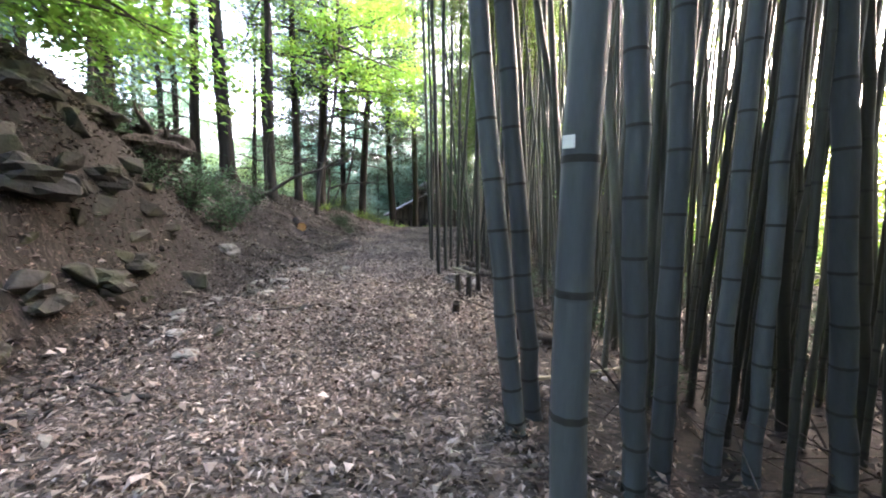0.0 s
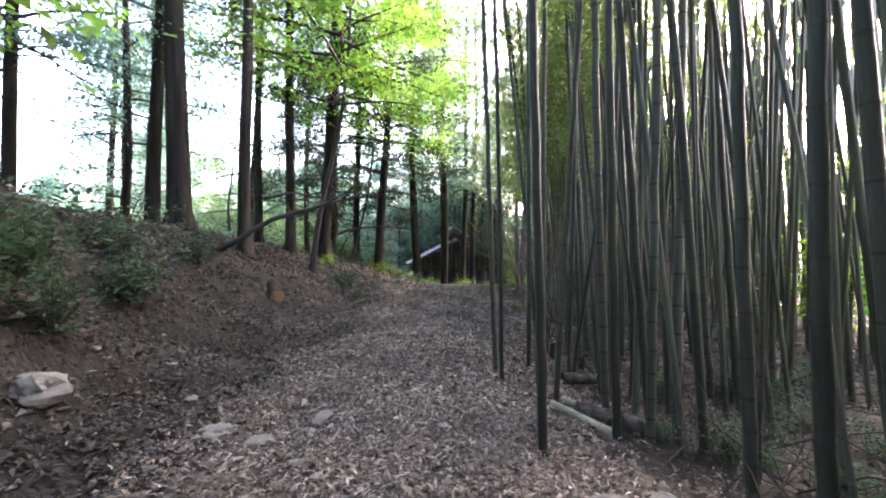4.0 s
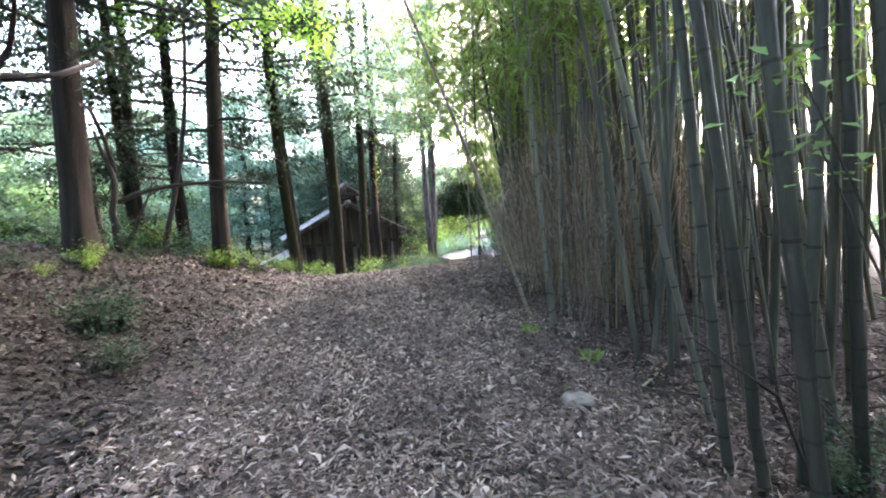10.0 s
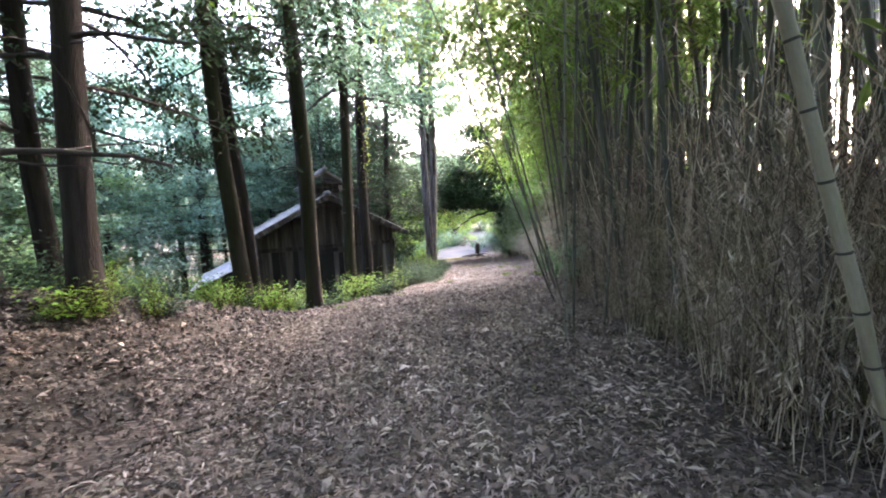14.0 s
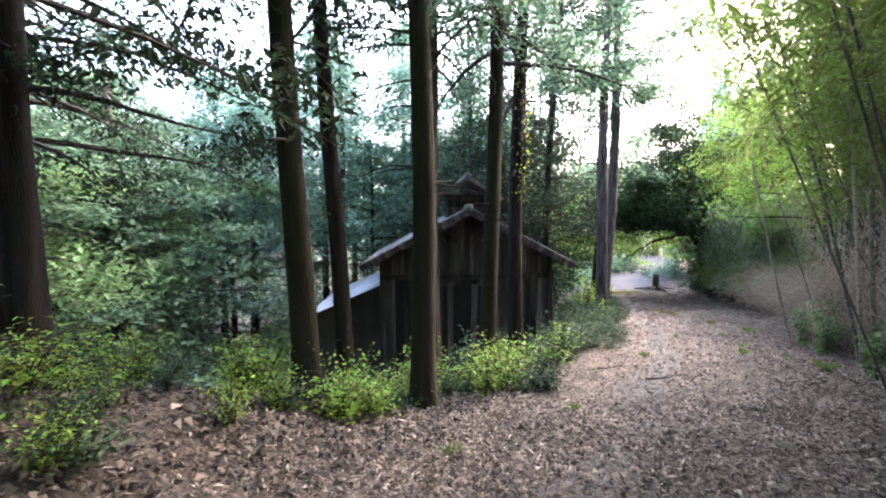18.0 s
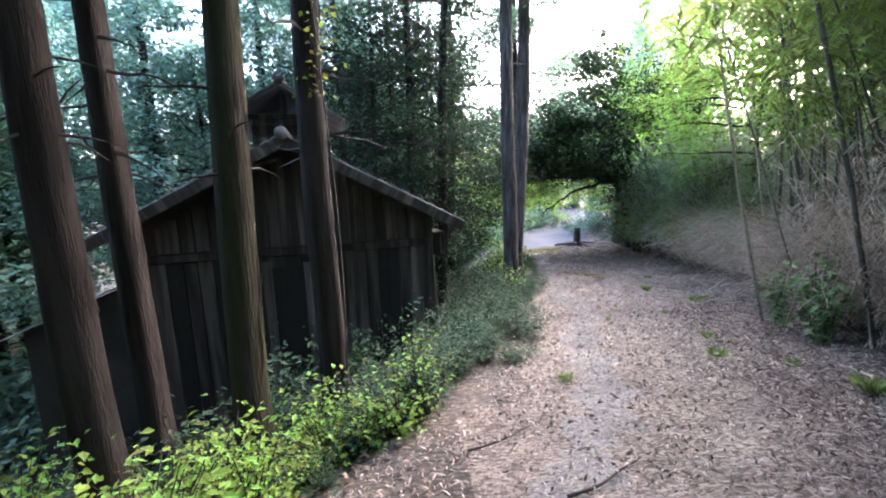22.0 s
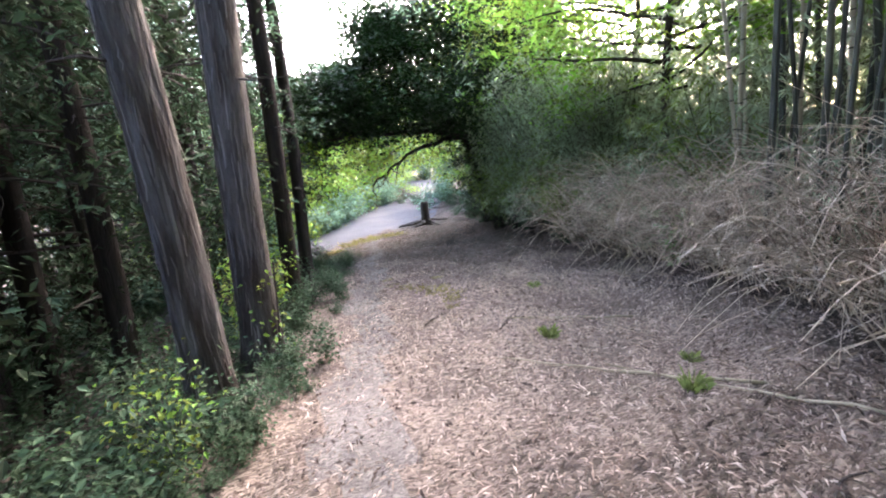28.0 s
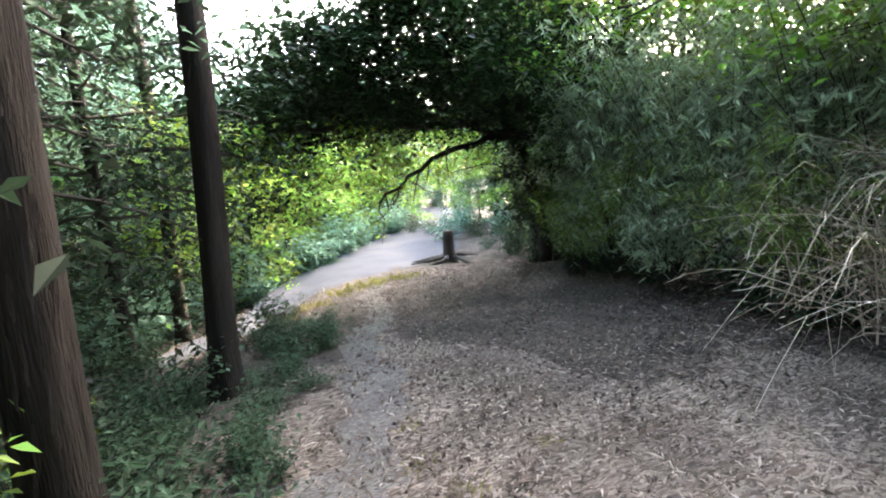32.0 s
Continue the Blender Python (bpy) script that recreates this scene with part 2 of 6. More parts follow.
CULM_GREY = material("greyish_bamboo_culm", (0.09, 0.09, 0.07), 0.5, 0.3, 2.5, 40, 0.06, None, (0.12, 0.12, 0.09), 0.9, stretch=(3, 3, 0.6), per_object=0.4)
CULM_PALE = material("pale_bamboo_culm", (0.26, 0.235, 0.17), 0.5, 0.3, 2.5, 40, 0.06, None, (0.15, 0.135, 0.09), 0.9, stretch=(3, 3, 0.6), per_object=0.3)
CULM_DEAD = material("dead_bamboo", (0.43, 0.35, 0.275), 0.6, 0.3, 0.8, 40, 0.1, tones=((0.16, 0.12, 0.088), (0.34, 0.27, 0.205), (0.5, 0.41, 0.32), (0.66, 0.57, 0.46)))
NODE_RING = material("bamboo_node", (0.028, 0.028, 0.024), 0.7, 0.3, 8, 60, 0.1)
LEAF_CEDAR = material("cypress_leaf", (0.098, 0.168, 0.104), 0.6, 0.3, 0.7, 20, 0, island=0.5, through=0.45, hue=0.03, spec=0.12)
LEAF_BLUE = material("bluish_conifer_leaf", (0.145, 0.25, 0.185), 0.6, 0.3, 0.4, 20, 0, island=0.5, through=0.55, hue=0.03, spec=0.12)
LEAF_MAPLE = material("maple_leaf", (0.16, 0.3, 0.045), 0.5, 0.25, 0.7, 20, 0, island=0.4, through=0.5, hue=0.02)
LEAF_BAMBOO = material("bamboo_leaf", (0.15, 0.215, 0.052), 0.5, 0.25, 0.6, 20, 0, island=0.5, through=0.5, hue=0.025)
LEAF_DARK = material("evergreen_leaf", (0.024, 0.047, 0.016), 0.4, 0.3, 0.7, 20, 0, island=0.5, through=0.3, hue=0.02, spec=0.12)
# Green brightened and yellowed so that the colour itself carries sunlight.
LEAF_LIGHT = material("sunlit_shrub_leaf", (0.2, 0.3, 0.05), 0.5, 0.25, 0.7, 20, 0, island=0.6, through=0.5, hue=0.045)
LEAF_SHRUB = material("shrub_leaf", (0.048, 0.084, 0.046), 0.65, 0.25, 0.7, 20, 0, island=0.55, through=0.38, hue=0.03, spec=0.15)
LEAF_DRY = material("withered_bamboo_leaf", (0.52, 0.43, 0.33), 0.65, 0.35, 0.7, 20, 0, through=0.35, tones=((0.12, 0.09, 0.067), (0.3, 0.24, 0.18), (0.46, 0.385, 0.3), (0.66, 0.58, 0.48)))
# Dead brush darkened: the shade inside the thicket is part of its colour.
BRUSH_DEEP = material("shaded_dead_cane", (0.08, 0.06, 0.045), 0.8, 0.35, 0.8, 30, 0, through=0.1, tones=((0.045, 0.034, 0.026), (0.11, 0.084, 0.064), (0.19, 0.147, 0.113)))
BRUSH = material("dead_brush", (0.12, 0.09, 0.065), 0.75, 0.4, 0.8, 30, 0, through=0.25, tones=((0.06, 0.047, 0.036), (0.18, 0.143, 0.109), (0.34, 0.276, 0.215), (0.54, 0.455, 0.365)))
# Darker copy of the cypress leaf: boughs against the light, shade in the colour.
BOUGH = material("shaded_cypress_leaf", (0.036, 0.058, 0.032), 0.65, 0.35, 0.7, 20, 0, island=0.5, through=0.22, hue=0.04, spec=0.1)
LEAF_PALE = material("pale_broad_leaf", (0.15, 0.25, 0.1), 0.5, 0.25, 0.5, 20, 0, island=0.5, through=0.45, hue=0.02, spec=0.25)
GRASS = material("grass_blade", (0.2, 0.27, 0.09), 0.6, 0.25, 0.7, 20, 0, island=0.4, through=0.35)
LEAF_DUSKY = material("grey_green_leaf", (0.26, 0.32, 0.21), 0.55, 0.3, 0.7, 20, 0, island=0.55, through=0.45, hue=0.03, spec=0.2)
VINE = material("turning_vine_leaf", (0.22, 0.24, 0.04), 0.5, 0.3, 3, 20, 0, island=0.5, through=0.45, hue=0.06)
GRASS_YELLOW = material("yellowing_grass", (0.21, 0.2, 0.06), 0.6, 0.25, 0.7, 20, 0, island=0.4, through=0.35)
ROCK = material("mossy_rock", (0.03, 0.027, 0.023), 0.9, 0.5, 4.0, 40, 1.0, 14, (0.038, 0.041, 0.024), 3.0, per_object=0.3)
STONE = material("pale_stone", (0.15, 0.138, 0.122), 0.9, 0.3, 5, 50, 0.8, 20, per_object=0.3)
PLANK = material("weathered_plank", (0.045, 0.038, 0.034), 0.85, 0.4, 4, 50, 0.6, 25, (0.115, 0.1, 0.088), 1.2, stretch=(6, 6, 0.5), per_object=0.5, spec=0.15)
PLASTER = material("earth_wall", (0.062, 0.056, 0.05), 0.95, 0.25, 2, 40, 0.6, 15, (0.04, 0.035, 0.031), 0.8)
TILE = material("roof_shingle", (0.13, 0.12, 0.115), 0.7, 0.35, 6, 50, 0.4, None, (0.2, 0.195, 0.19), 2.2, per_object=0.4)
TIN = material("grey_tin", (0.42, 0.44, 0.47), 0.45, 0.25, 2, 30, 0.15, None, (0.26, 0.24, 0.22), 1.5, per_object=0.15, metal=0.3)
DARK = material("dark_void_wood", (0.02, 0.018, 0.016), 0.9, 0.3, 4, 40, 0.3)
TAG = material("white_tag", (0.75, 0.75, 0.72), 0.5, 0.1, 9, 60, 0.05)
CUT_WOOD = material("cut_wood", (0.5, 0.27, 0.13), 0.8, 0.25, 12, 60, 0.2)

# ---- mesh helpers ----
def fast_mesh(name, verts, faces, mats, index=None, smooth=False):
    """verts: (n, 3); faces: (m, 3 or 4) or a list of such; index: a material slot for each face."""
    me = bpy.data.meshes.new(name)
    groups = faces if isinstance(faces, list) else [faces]
    groups = [np.asarray(g, dtype=np.int32) for g in groups if len(g)]
    verts = np.asarray(verts, dtype=np.float32)
    loops = np.concatenate([g.ravel() for g in groups])
    totals = np.concatenate([np.full(len(g), g.shape[1], dtype=np.int32) for g in groups])
    starts = np.concatenate([[0], np.cumsum(totals)[:-1]]).astype(np.int32)
    me.vertices.add(len(verts))
    me.vertices.foreach_set("co", verts.ravel())
    me.loops.add(len(loops))
    me.loops.foreach_set("vertex_index", loops)
    me.polygons.add(len(totals))
    me.polygons.foreach_set("loop_start", starts)
    for m in mats if isinstance(mats, (list, tuple)) else [mats]:
        me.materials.append(m)
    if index is not None:
        me.polygons.foreach_set("material_index", np.asarray(index, dtype=np.int32))
    me.polygons.foreach_set("use_smooth", np.full(len(totals), smooth))
    me.update(calc_edges=True)
    return me


def mesh_of(name, bm, mat, smooth=False):
    me = bpy.data.meshes.new(name)
    bmesh.ops.recalc_face_normals(bm, faces=bm.faces)
    bm.to_mesh(me)
    bm.free()
    me.materials.append(mat)
    for p in me.polygons:
        p.use_smooth = smooth
    return me


def part(name, data, parent, label="", m=None):
    ob = new(name, data)
    ob.parent = parent
    if m is not None:
        ob.matrix_basis = m
    return tagged(ob, label)


def tube(points, radii, sides=8, cap=True):
    """Verts and faces of a tube along a line."""
    pts, rad = np.asarray(points, float), np.asarray(radii, float)
    along = np.gradient(pts, axis=0)
    along /= np.linalg.norm(along, axis=1)[:, None] + 1e-9
    side = np.cross(along, (0.31, 0.93, 0.17))
    side /= np.linalg.norm(side, axis=1)[:, None] + 1e-9
    up = np.cross(side, along)
    a = np.linspace(0, 2 * np.pi, sides, endpoint=False)
    ring = np.cos(a)[None, :, None] * side[:, None] + np.sin(a)[None, :, None] * up[:, None]
    v = (pts[:, None] + rad[:, None, None] * ring).reshape(-1, 3)
    n = len(pts)
    i, j = np.meshgrid(np.arange(n - 1), np.arange(sides), indexing="ij")
    k = (j + 1) % sides
    f = np.stack([i * sides + j, i * sides + k, (i + 1) * sides + k, (i + 1) * sides + j], -1).reshape(-1, 4)
    if cap:
        v = np.concatenate([v, pts[:1], pts[-1:]])
        c0, c1 = n * sides, n * sides + 1
        q = np.arange(sides)
        w = (q + 1) % sides
        lo = np.stack([w, q, np.full(sides, c0), np.full(sides, c0)], -1)[:, :3]
        hi = np.stack([(n - 1) * sides + q, (n - 1) * sides + w, np.full(sides, c1)], -1)
        return v, f, np.concatenate([lo, hi])
    return v, f, np.zeros((0, 3), int)


def join(pieces):
    """Several (verts, quads, tris) as one."""
    vs, qs, ts, n = [], [], [], 0
    for v, q, t in pieces:
        vs.append(v), qs.append(np.asarray(q).reshape(-1, 4) + n), ts.append(np.asarray(t).reshape(-1, 3) + n)
        n += len(v)
    return np.concatenate(vs), [np.concatenate(qs).astype(int), np.concatenate(ts).astype(int)]


def leaves(rng, centres, length, width, droop=0.3, flat=0.5, size_spread=0.35, fold=0.15):
    """A kite-shaped, slightly folded leaf at each centre: verts and quads. flat: how level they lie; droop: how far the tips hang."""
    c = np.asarray(centres, float)
    n = len(c)
    az = rng.uniform(0, 2 * np.pi, n)
    way = np.stack([np.cos(az), np.sin(az), rng.normal(-droop, 0.35, n)], -1)
    way /= np.linalg.norm(way, axis=1)[:, None]
    nrm = np.stack([rng.normal(0, 1 - flat + 0.05, n), rng.normal(0, 1 - flat + 0.05, n), np.full(n, 0.6 + flat)], -1)
    side = np.cross(nrm, way)
    side /= np.linalg.norm(side, axis=1)[:, None] + 1e-9
    up = np.cross(way, side)
    s = (1 + rng.uniform(-size_spread, size_spread, n))[:, None]
    L, W = length * s, width * s * 0.5
    a = c
    b = c + way * L * 0.42 + side * W + up * W * fold * 2
    d = c + way * L * 0.42 - side * W + up * W * fold * 2
    e = c + way * L - up * L * 0.06
    v = np.stack([a, b, e, d], 1).reshape(-1, 3)
    return v, np.arange(4 * n).reshape(-1, 4)


# ---- the lie of the land ----
PATH_Y = [-30, 0, 2.4, 4.1, 6.1, 8, 10, 12, 14, 16, 18, 20, 21.5, 23, 25, 27, 28.6, 30.5, 32.3, 36, 43, 60]
PATH_X = [0.6, 0, -0.6, -0.65, -0.84, -1.08, -1.1, -1.03, -0.95, -0.95, -0.65, 0, 0.6, 1.45, 2.5, 3.3, 3.85, 4.3, 4.65, 5.6, 7.4, 11]
LAND_Y = [-60, 0, 4, 6, 8, 10, 12, 14, 16, 18, 20, 22, 24, 26, 28, 30, 33, 37, 43, 46, 60, 100, 400]
LAND_Z = [-0.4, 0.12, 0.42, 0.45, 0.42, 0.48, 0.64, 0.78, 0.93, 0.98, 0.86, 0.66, 0.38, 0.12, -0.1, -0.27, -0.58, -0.95, -1.45, -1.6, -1.9, -2.0, 2.0]
BANK_Y = [-60, -4, 4, 8, 12, 15, 17, 19, 21, 23, 26]
BANK_H = [2.8, 3.0, 2.9, 2.5, 1.85, 1.4, 1.2, 0.95, 0.7, 0.35, 0.0]


def step(a, b, v):
    t = np.clip((v - a) / (b - a), 0, 1)
    return t * t * (3 - 2 * t)


def wave(x, y, s, k):
    return np.sin(x * s + k) * np.cos(y * s * 0.83 + 1.7 * k) + 0.5 * np.sin(x * s * 2.3 - y * s * 1.9 + 2.1 * k)


def land(x, y):
    x, y = np.asarray(x, float), np.asarray(y, float)
    u = x - np.interp(y, PATH_Y, PATH_X)
    z = np.interp(y, LAND_Y, LAND_Z)
    toe = np.interp(y, [-5, 5, 10, 16, 20, 24], [1.7, 1.8, 2.0, 1.7, 1.6, 1.6])
    z = z + np.interp(y, BANK_Y, BANK_H) * step(0, 1, (-u - toe) / 3.6)
    steep = (1 - step(5.0, 8.5, y)) * step(-3, 1, y)                       # a rocky face where the walk begins
    z = z + steep * (1.25 * step(2.65, 3.7, -u) - 0.45 * step(1.7, 2.7, -u) - 0.6 * step(4.2, 7, -u))
    z = z - 2.4 * step(9, 22, -u) * (1 - step(20, 24, y))                 # behind the bank it falls again
    fall = step(20, 25, y) * (1 - 0.6 * step(33, 39, y))
    z = z - fall * (0.55 * step(1.7, 3.2, -u) + 1.9 * step(3.5, 9, -u) + 1.2 * step(9, 20, -u))
    z = z - (1 - step(13, 17, y)) * 0.3 * step(0.7, 2.6, u)                # bamboo ground lies lower
    z = z + 0.35 * step(2.5, 7, u) * step(24, 30, y)
    z = z - 0.45 * step(38, 42, y) * step(0.8, 3.5, -u)
    far = step(26, 90, np.hypot(x, y - 18))
    z = z + far * (6 + 3 * np.sin(x * 0.03) + 2 * np.cos(y * 0.027)) * step(30, 120, np.abs(x))
    rough = 0.018 + 0.05 * step(1.4, 3, np.abs(u))
    return z + rough * (wave(x, y, 1.7, 0.3) + 0.6 * wave(x, y, 4.3, 1.1))


def axis_steps(lo, hi, fine_lo, fine_hi, fine, grow=1.22):
    a = list(np.arange(fine_lo, fine_hi + 1e-6, fine))
    d, v = fine, a[-1]
    while v < hi:
        d *= grow
        v += d
        a.append(v)
    d, v, pre = fine, a[0], []
    while v > lo:
        d *= grow
        v -= d
        pre.append(v)
    return np.array(pre[::-1] + a)


gx, gy = axis_steps(-600, 600, -9, 12, 0.16), axis_steps(-500, 700, -4, 50, 0.16)
X, Y = np.meshgrid(gx, gy)
nx, ny = len(gx), len(gy)
I, J = np.meshgrid(np.arange(ny - 1), np.arange(nx - 1), indexing="ij")
quads = np.stack([I * nx + J, I * nx + J + 1, (I + 1) * nx + J + 1, (I + 1) * nx + J], -1).reshape(-1, 4)
mx_, my_ = (X[:-1, :-1] + X[1:, 1:]) / 2, (Y[:-1, :-1] + Y[1:, 1:]) / 2
off = mx_ - np.interp(my_, PATH_Y, PATH_X) + 0.3 + 0.12 * np.sin(my_ * 1.9) + 0.08 * np.sin(my_ * 5.3 + mx_ * 7)
strip = ((np.abs(off) < 0.24) & (my_ > 20.5) & (my_ < 45)).astype(np.int32).ravel()
side = mx_ - np.interp(my_, PATH_Y, PATH_X) + 0.25 * np.sin(my_ * 3.1) + 0.2 * np.sin(mx_ * 4.7 + my_ * 2.3)
strip[((strip.reshape(side.shape) == 0) & (side > -1.25) & (side < 3.6) & (my_ > 19.5 + 0.6 * np.sin(mx_ * 2.1)) & (my_ < 37.2 - 0.9 * np.clip(side, 0, 3) + 0.5 * np.sin(mx_ * 2.3))).ravel()] = 2
# Painted shade on the ground: along the bank foot, then under the culms.
shaded = (side < -1.75 + 0.25 * np.sin(my_ * 1.7)) & (my_ < 19.3 + 0.5 * np.sin(mx_ * 1.3) + 2.5 * step(4, 9, -side) * np.sin(mx_ * 0.6)) & (my_ > -4 + np.sin(mx_ * 0.9))
shaded |= (side > np.interp(my_, [-2, 3, 9.5, 14], [1.0, 1.2, 1.9, 2.3])) & (my_ < 14 + 0.8 * np.sin(mx_ * 1.7) + 15 * step(4.5, 9, side)) & (my_ > -5 + 1.2 * np.sin(mx_))
strip[(shaded & (strip.reshape(side.shape) == 0)).ravel()] = 3
ground = new("ground", fast_mesh("ground", np.stack([X, Y, land(X, Y)], -1).reshape(-1, 3), quads, [SOIL, DUST, STRAW_SOIL, SHADED_EARTH], strip, smooth=True))
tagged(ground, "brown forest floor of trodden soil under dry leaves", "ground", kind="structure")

# ---- bamboo ----
def culm_mesh(seed, height=10.0, radius=0.05, bend=0.5, skin=CULM, sides=9):
    """A jointed culm: long internodes, a dark ridge and a pale line at every node, slightly crooked."""
    rng = np.random.default_rng(seed)
    zs, z = [0.0], 0.1
    while z < height:
        zs.append(z)
        z += 0.16 + 0.2 * min(z / 2.0, 1.0) + rng.uniform(-0.02, 0.03)
    pts, rad, kind = [], [], []
    az = rng.uniform(0, 6.28)
    for k, z in enumerate(zs):
        t = z / height
        off = bend * t * t * np.array([math.cos(az), math.sin(az)]) + rng.normal(0, 0.006, 2)
        r = radius * (1.12 - 0.25 * t if t < 0.6 else 0.97 * (1 - (t - 0.6) * 2.1))
        r = max(r, 0.006)
        for dz, f, m in ((-0.006, 1.0, 0), (0, 1.0, 0), (0.004, 1.03, 1), (0.02, 1.01, 0), (0.028, 0.997, 0), (0.036, 0.997, 0)):
            pts.append((off[0], off[1], z + dz)), rad.append(r * f), kind.append(m)
    v, f, t = tube(pts, rad, sides)
    mats = np.repeat(np.array(kind[:-1]), sides)
    return fast_mesh("culm", v, [f, t], [skin, NODE_RING], np.concatenate([mats, np.zeros(len(t))]), smooth=True)


def spray_mesh(seed, lo, hi, n, spread, leaf, L=0.19, W=0.032, droop=0.7):
    """Hanging sprays of leaves on thin branchlets about an upright axis."""
    rng = np.random.default_rng(seed)
    c, bits = [], []
    for k in range(max(6, n // 28)):
        z = rng.uniform(lo, hi)
        az, reach = rng.uniform(0, 6.28), spread * rng.uniform(0.5, 1.15) * (0.6 + 0.4 * math.sin(math.pi * (z - lo) / (hi - lo + 0.01)))
        tip = np.array([math.cos(az) * reach, math.sin(az) * reach, z + rng.uniform(-0.1, 0.5)])
        base = np.array([0, 0, z - 0.1])
        bits.append(tube([base, (base + tip) / 2 + (0, 0, 0.12), tip], [0.007, 0.005, 0.003], 3, False))
        s = rng.uniform(0.25, 1.05, 28)[:, None]
        c.append(base + (tip - base) * s + rng.normal(0, 0.13, (28, 3)) * (1, 1, 0.8))
    v, q = leaves(rng, np.concatenate(c), L, W, droop, 0.3)
    bv, (bq, bt) = join(bits)
    return fast_mesh("leaf_spray", np.concatenate([v, bv]), [np.concatenate([q, bq + len(v)])], [leaf, CULM_PALE],
                     np.concatenate([np.zeros(len(q)), np.ones(len(bq))]))


CULMS = [culm_mesh(k, bend=b, skin=s) for k, (b, s) in enumerate(((0.2, CULM), (0.35, CULM), (0.1, CULM), (0.5, CULM), (0.2, CULM_BLUE), (0.6, CULM_PALE), (0.8, CULM_GREY), (1.2, CULM_GREY)))]
SPRAYS = [spray_mesh(20 + k, 5.4, 9.8, 900, 1.0, LEAF_BAMBOO, 0.16, 0.027) for k in range(4)]
LOW_SPRAYS = [spray_mesh(30 + k, 2.9, 9.0, 1300, 1.2, LEAF_BAMBOO, 0.16, 0.027) for k in range(3)]
rng = np.random.default_rng(5)


def bamboo(x, y, dia, lx=0.0, ly=0.0, variant=0, spray=None, tall=1.0, label="", group="grove of bamboo"):
    z = float(land(x, y)) - 0.05
    way = Vector((lx, ly, 1)).normalized()
    turn = Vector((0, 0, 1)).rotation_difference(way).to_matrix().to_4x4() @ Matrix.Rotation(rng.uniform(0, 6.28), 4, "Z")
    root = new("bamboo")
    root.matrix_basis = Matrix.Translation((x, y, z)) @ turn
    part("culm", CULMS[variant], root, m=Matrix.Diagonal((dia / 0.1, dia / 0.1, tall, 1)))
    if spray is not None:
        tagged(part("leaf_spray", spray, root, m=Matrix.Diagonal((1, 1, tall, 1))), kind="stuff")
    return tagged(root, label or ("grey-green bamboo culm with dark joints rooted in leaf litter", "dusty blue-green bamboo culm with dark joints in the grove",
                  "pale dry bamboo culm standing at the path edge", "slender greyish bamboo culm at the edge of the grove")[0 if variant < 4 else min(variant - 3, 3)], "bamboo", group)


# culms that stand out: x, y, thickness, lean in x and y
GROVE_A = [(0.98, 1.97, 0.117, -0.03, 0), (2.13, 2.08, 0.13, -0.07, 0), (1.25, 2.22, 0.113, 0, 0), (1.78, 2.25, 0.082, 0.02, 0),
           (0.47, 2.36, 0.105, -0.1, 0), (1.66, 2.4, 0.088, 0.03, 0), (0.62, 2.55, 0.106, -0.1, 0), (1.67, 6.46, 0.13, -0.01, 0),
           (1.09, 6.63, 0.13, -0.01, 0), (1.48, 6.64, 0.13, -0.06, 0), (1.27, 7.39, 0.13, -0.03, 0), (-0, 7.77, 0.102, -0.02, 0),
           (0.79, 8.44, 0.13, -0.02, 0), (1.57, 8.46, 0.13, -0.05, 0.01), (1.09, 8.47, 0.13, 0.02, 0), (0.14, 8.62, 0.1, -0.02, 0),
           (1.29, 8.92, 0.13, -0.06, 0.03)]
GROVE_B = [(0.86, 8.94, 0.13, -0.03, 0.02), (0.4, 9.15, 0.128, 0.05, -0.03), (-0.15, 9.43, 0.071, -0.01, 0.02), (1.14, 9.72, 0.108, 0.03, -0.01),
           (1.48, 9.83, 0.092, 0, 0), (-0.19, 9.83, 0.101, -0.04, 0), (1.12, 9.94, 0.119, 0.03, -0.02), (0.44, 10.14, 0.112, 0.01, 0),
           (0.79, 10.17, 0.08, 0.03, -0.01), (0.28, 10.21, 0.105, 0, 0), (0.93, 10.47, 0.08, 0.13, -0.07), (1.24, 11.22, 0.11, -0.03, 0.01),
           (0.65, 11.62, 0.09, -0.08, 0.04), (1.56, 12.08, 0.13, -0.05, 0.01), (0.96, 12.14, 0.085, -0.11, 0.03), (1.27, 12.19, 0.096, 0.04, -0.01),
           (0.9, 12.31, 0.081, -0.09, 0.02)]
GROVE_C = [(1.29, 12.78, 0.05, -0.24, 0.06), (2.53, 13.7, 0.1, 0.03, -0.01), (1.64, 14.52, 0.076, 0, 0), (1, 14.58, 0.093, -0.04, 0.02),
           (1.11, 14.7, 0.09, -0.08, 0.02), (1.6, 14.79, 0.067, 0, 0), (1.4, 15.08, 0.118, 0.02, 0), (1.06, 15.25, 0.05, -0.3, 0.06),
           (1.07, 17.76, 0.051, 0.01, 0), (1.3, 18, 0.054, 0.02, 0), (1.82, 18.24, 0.058, 0.09, -0.02), (2.58, 18.62, 0.085, -0.21, 0.04),
           (1.92, 19.15, 0.053, -0.27, 0.05), (2.93, 19.37, 0.075, 0.03, -0.01), (2, 19.53, 0.048, -0.38, 0.07), (3.38, 21.51, 0.075, -0.12, 0.02)]
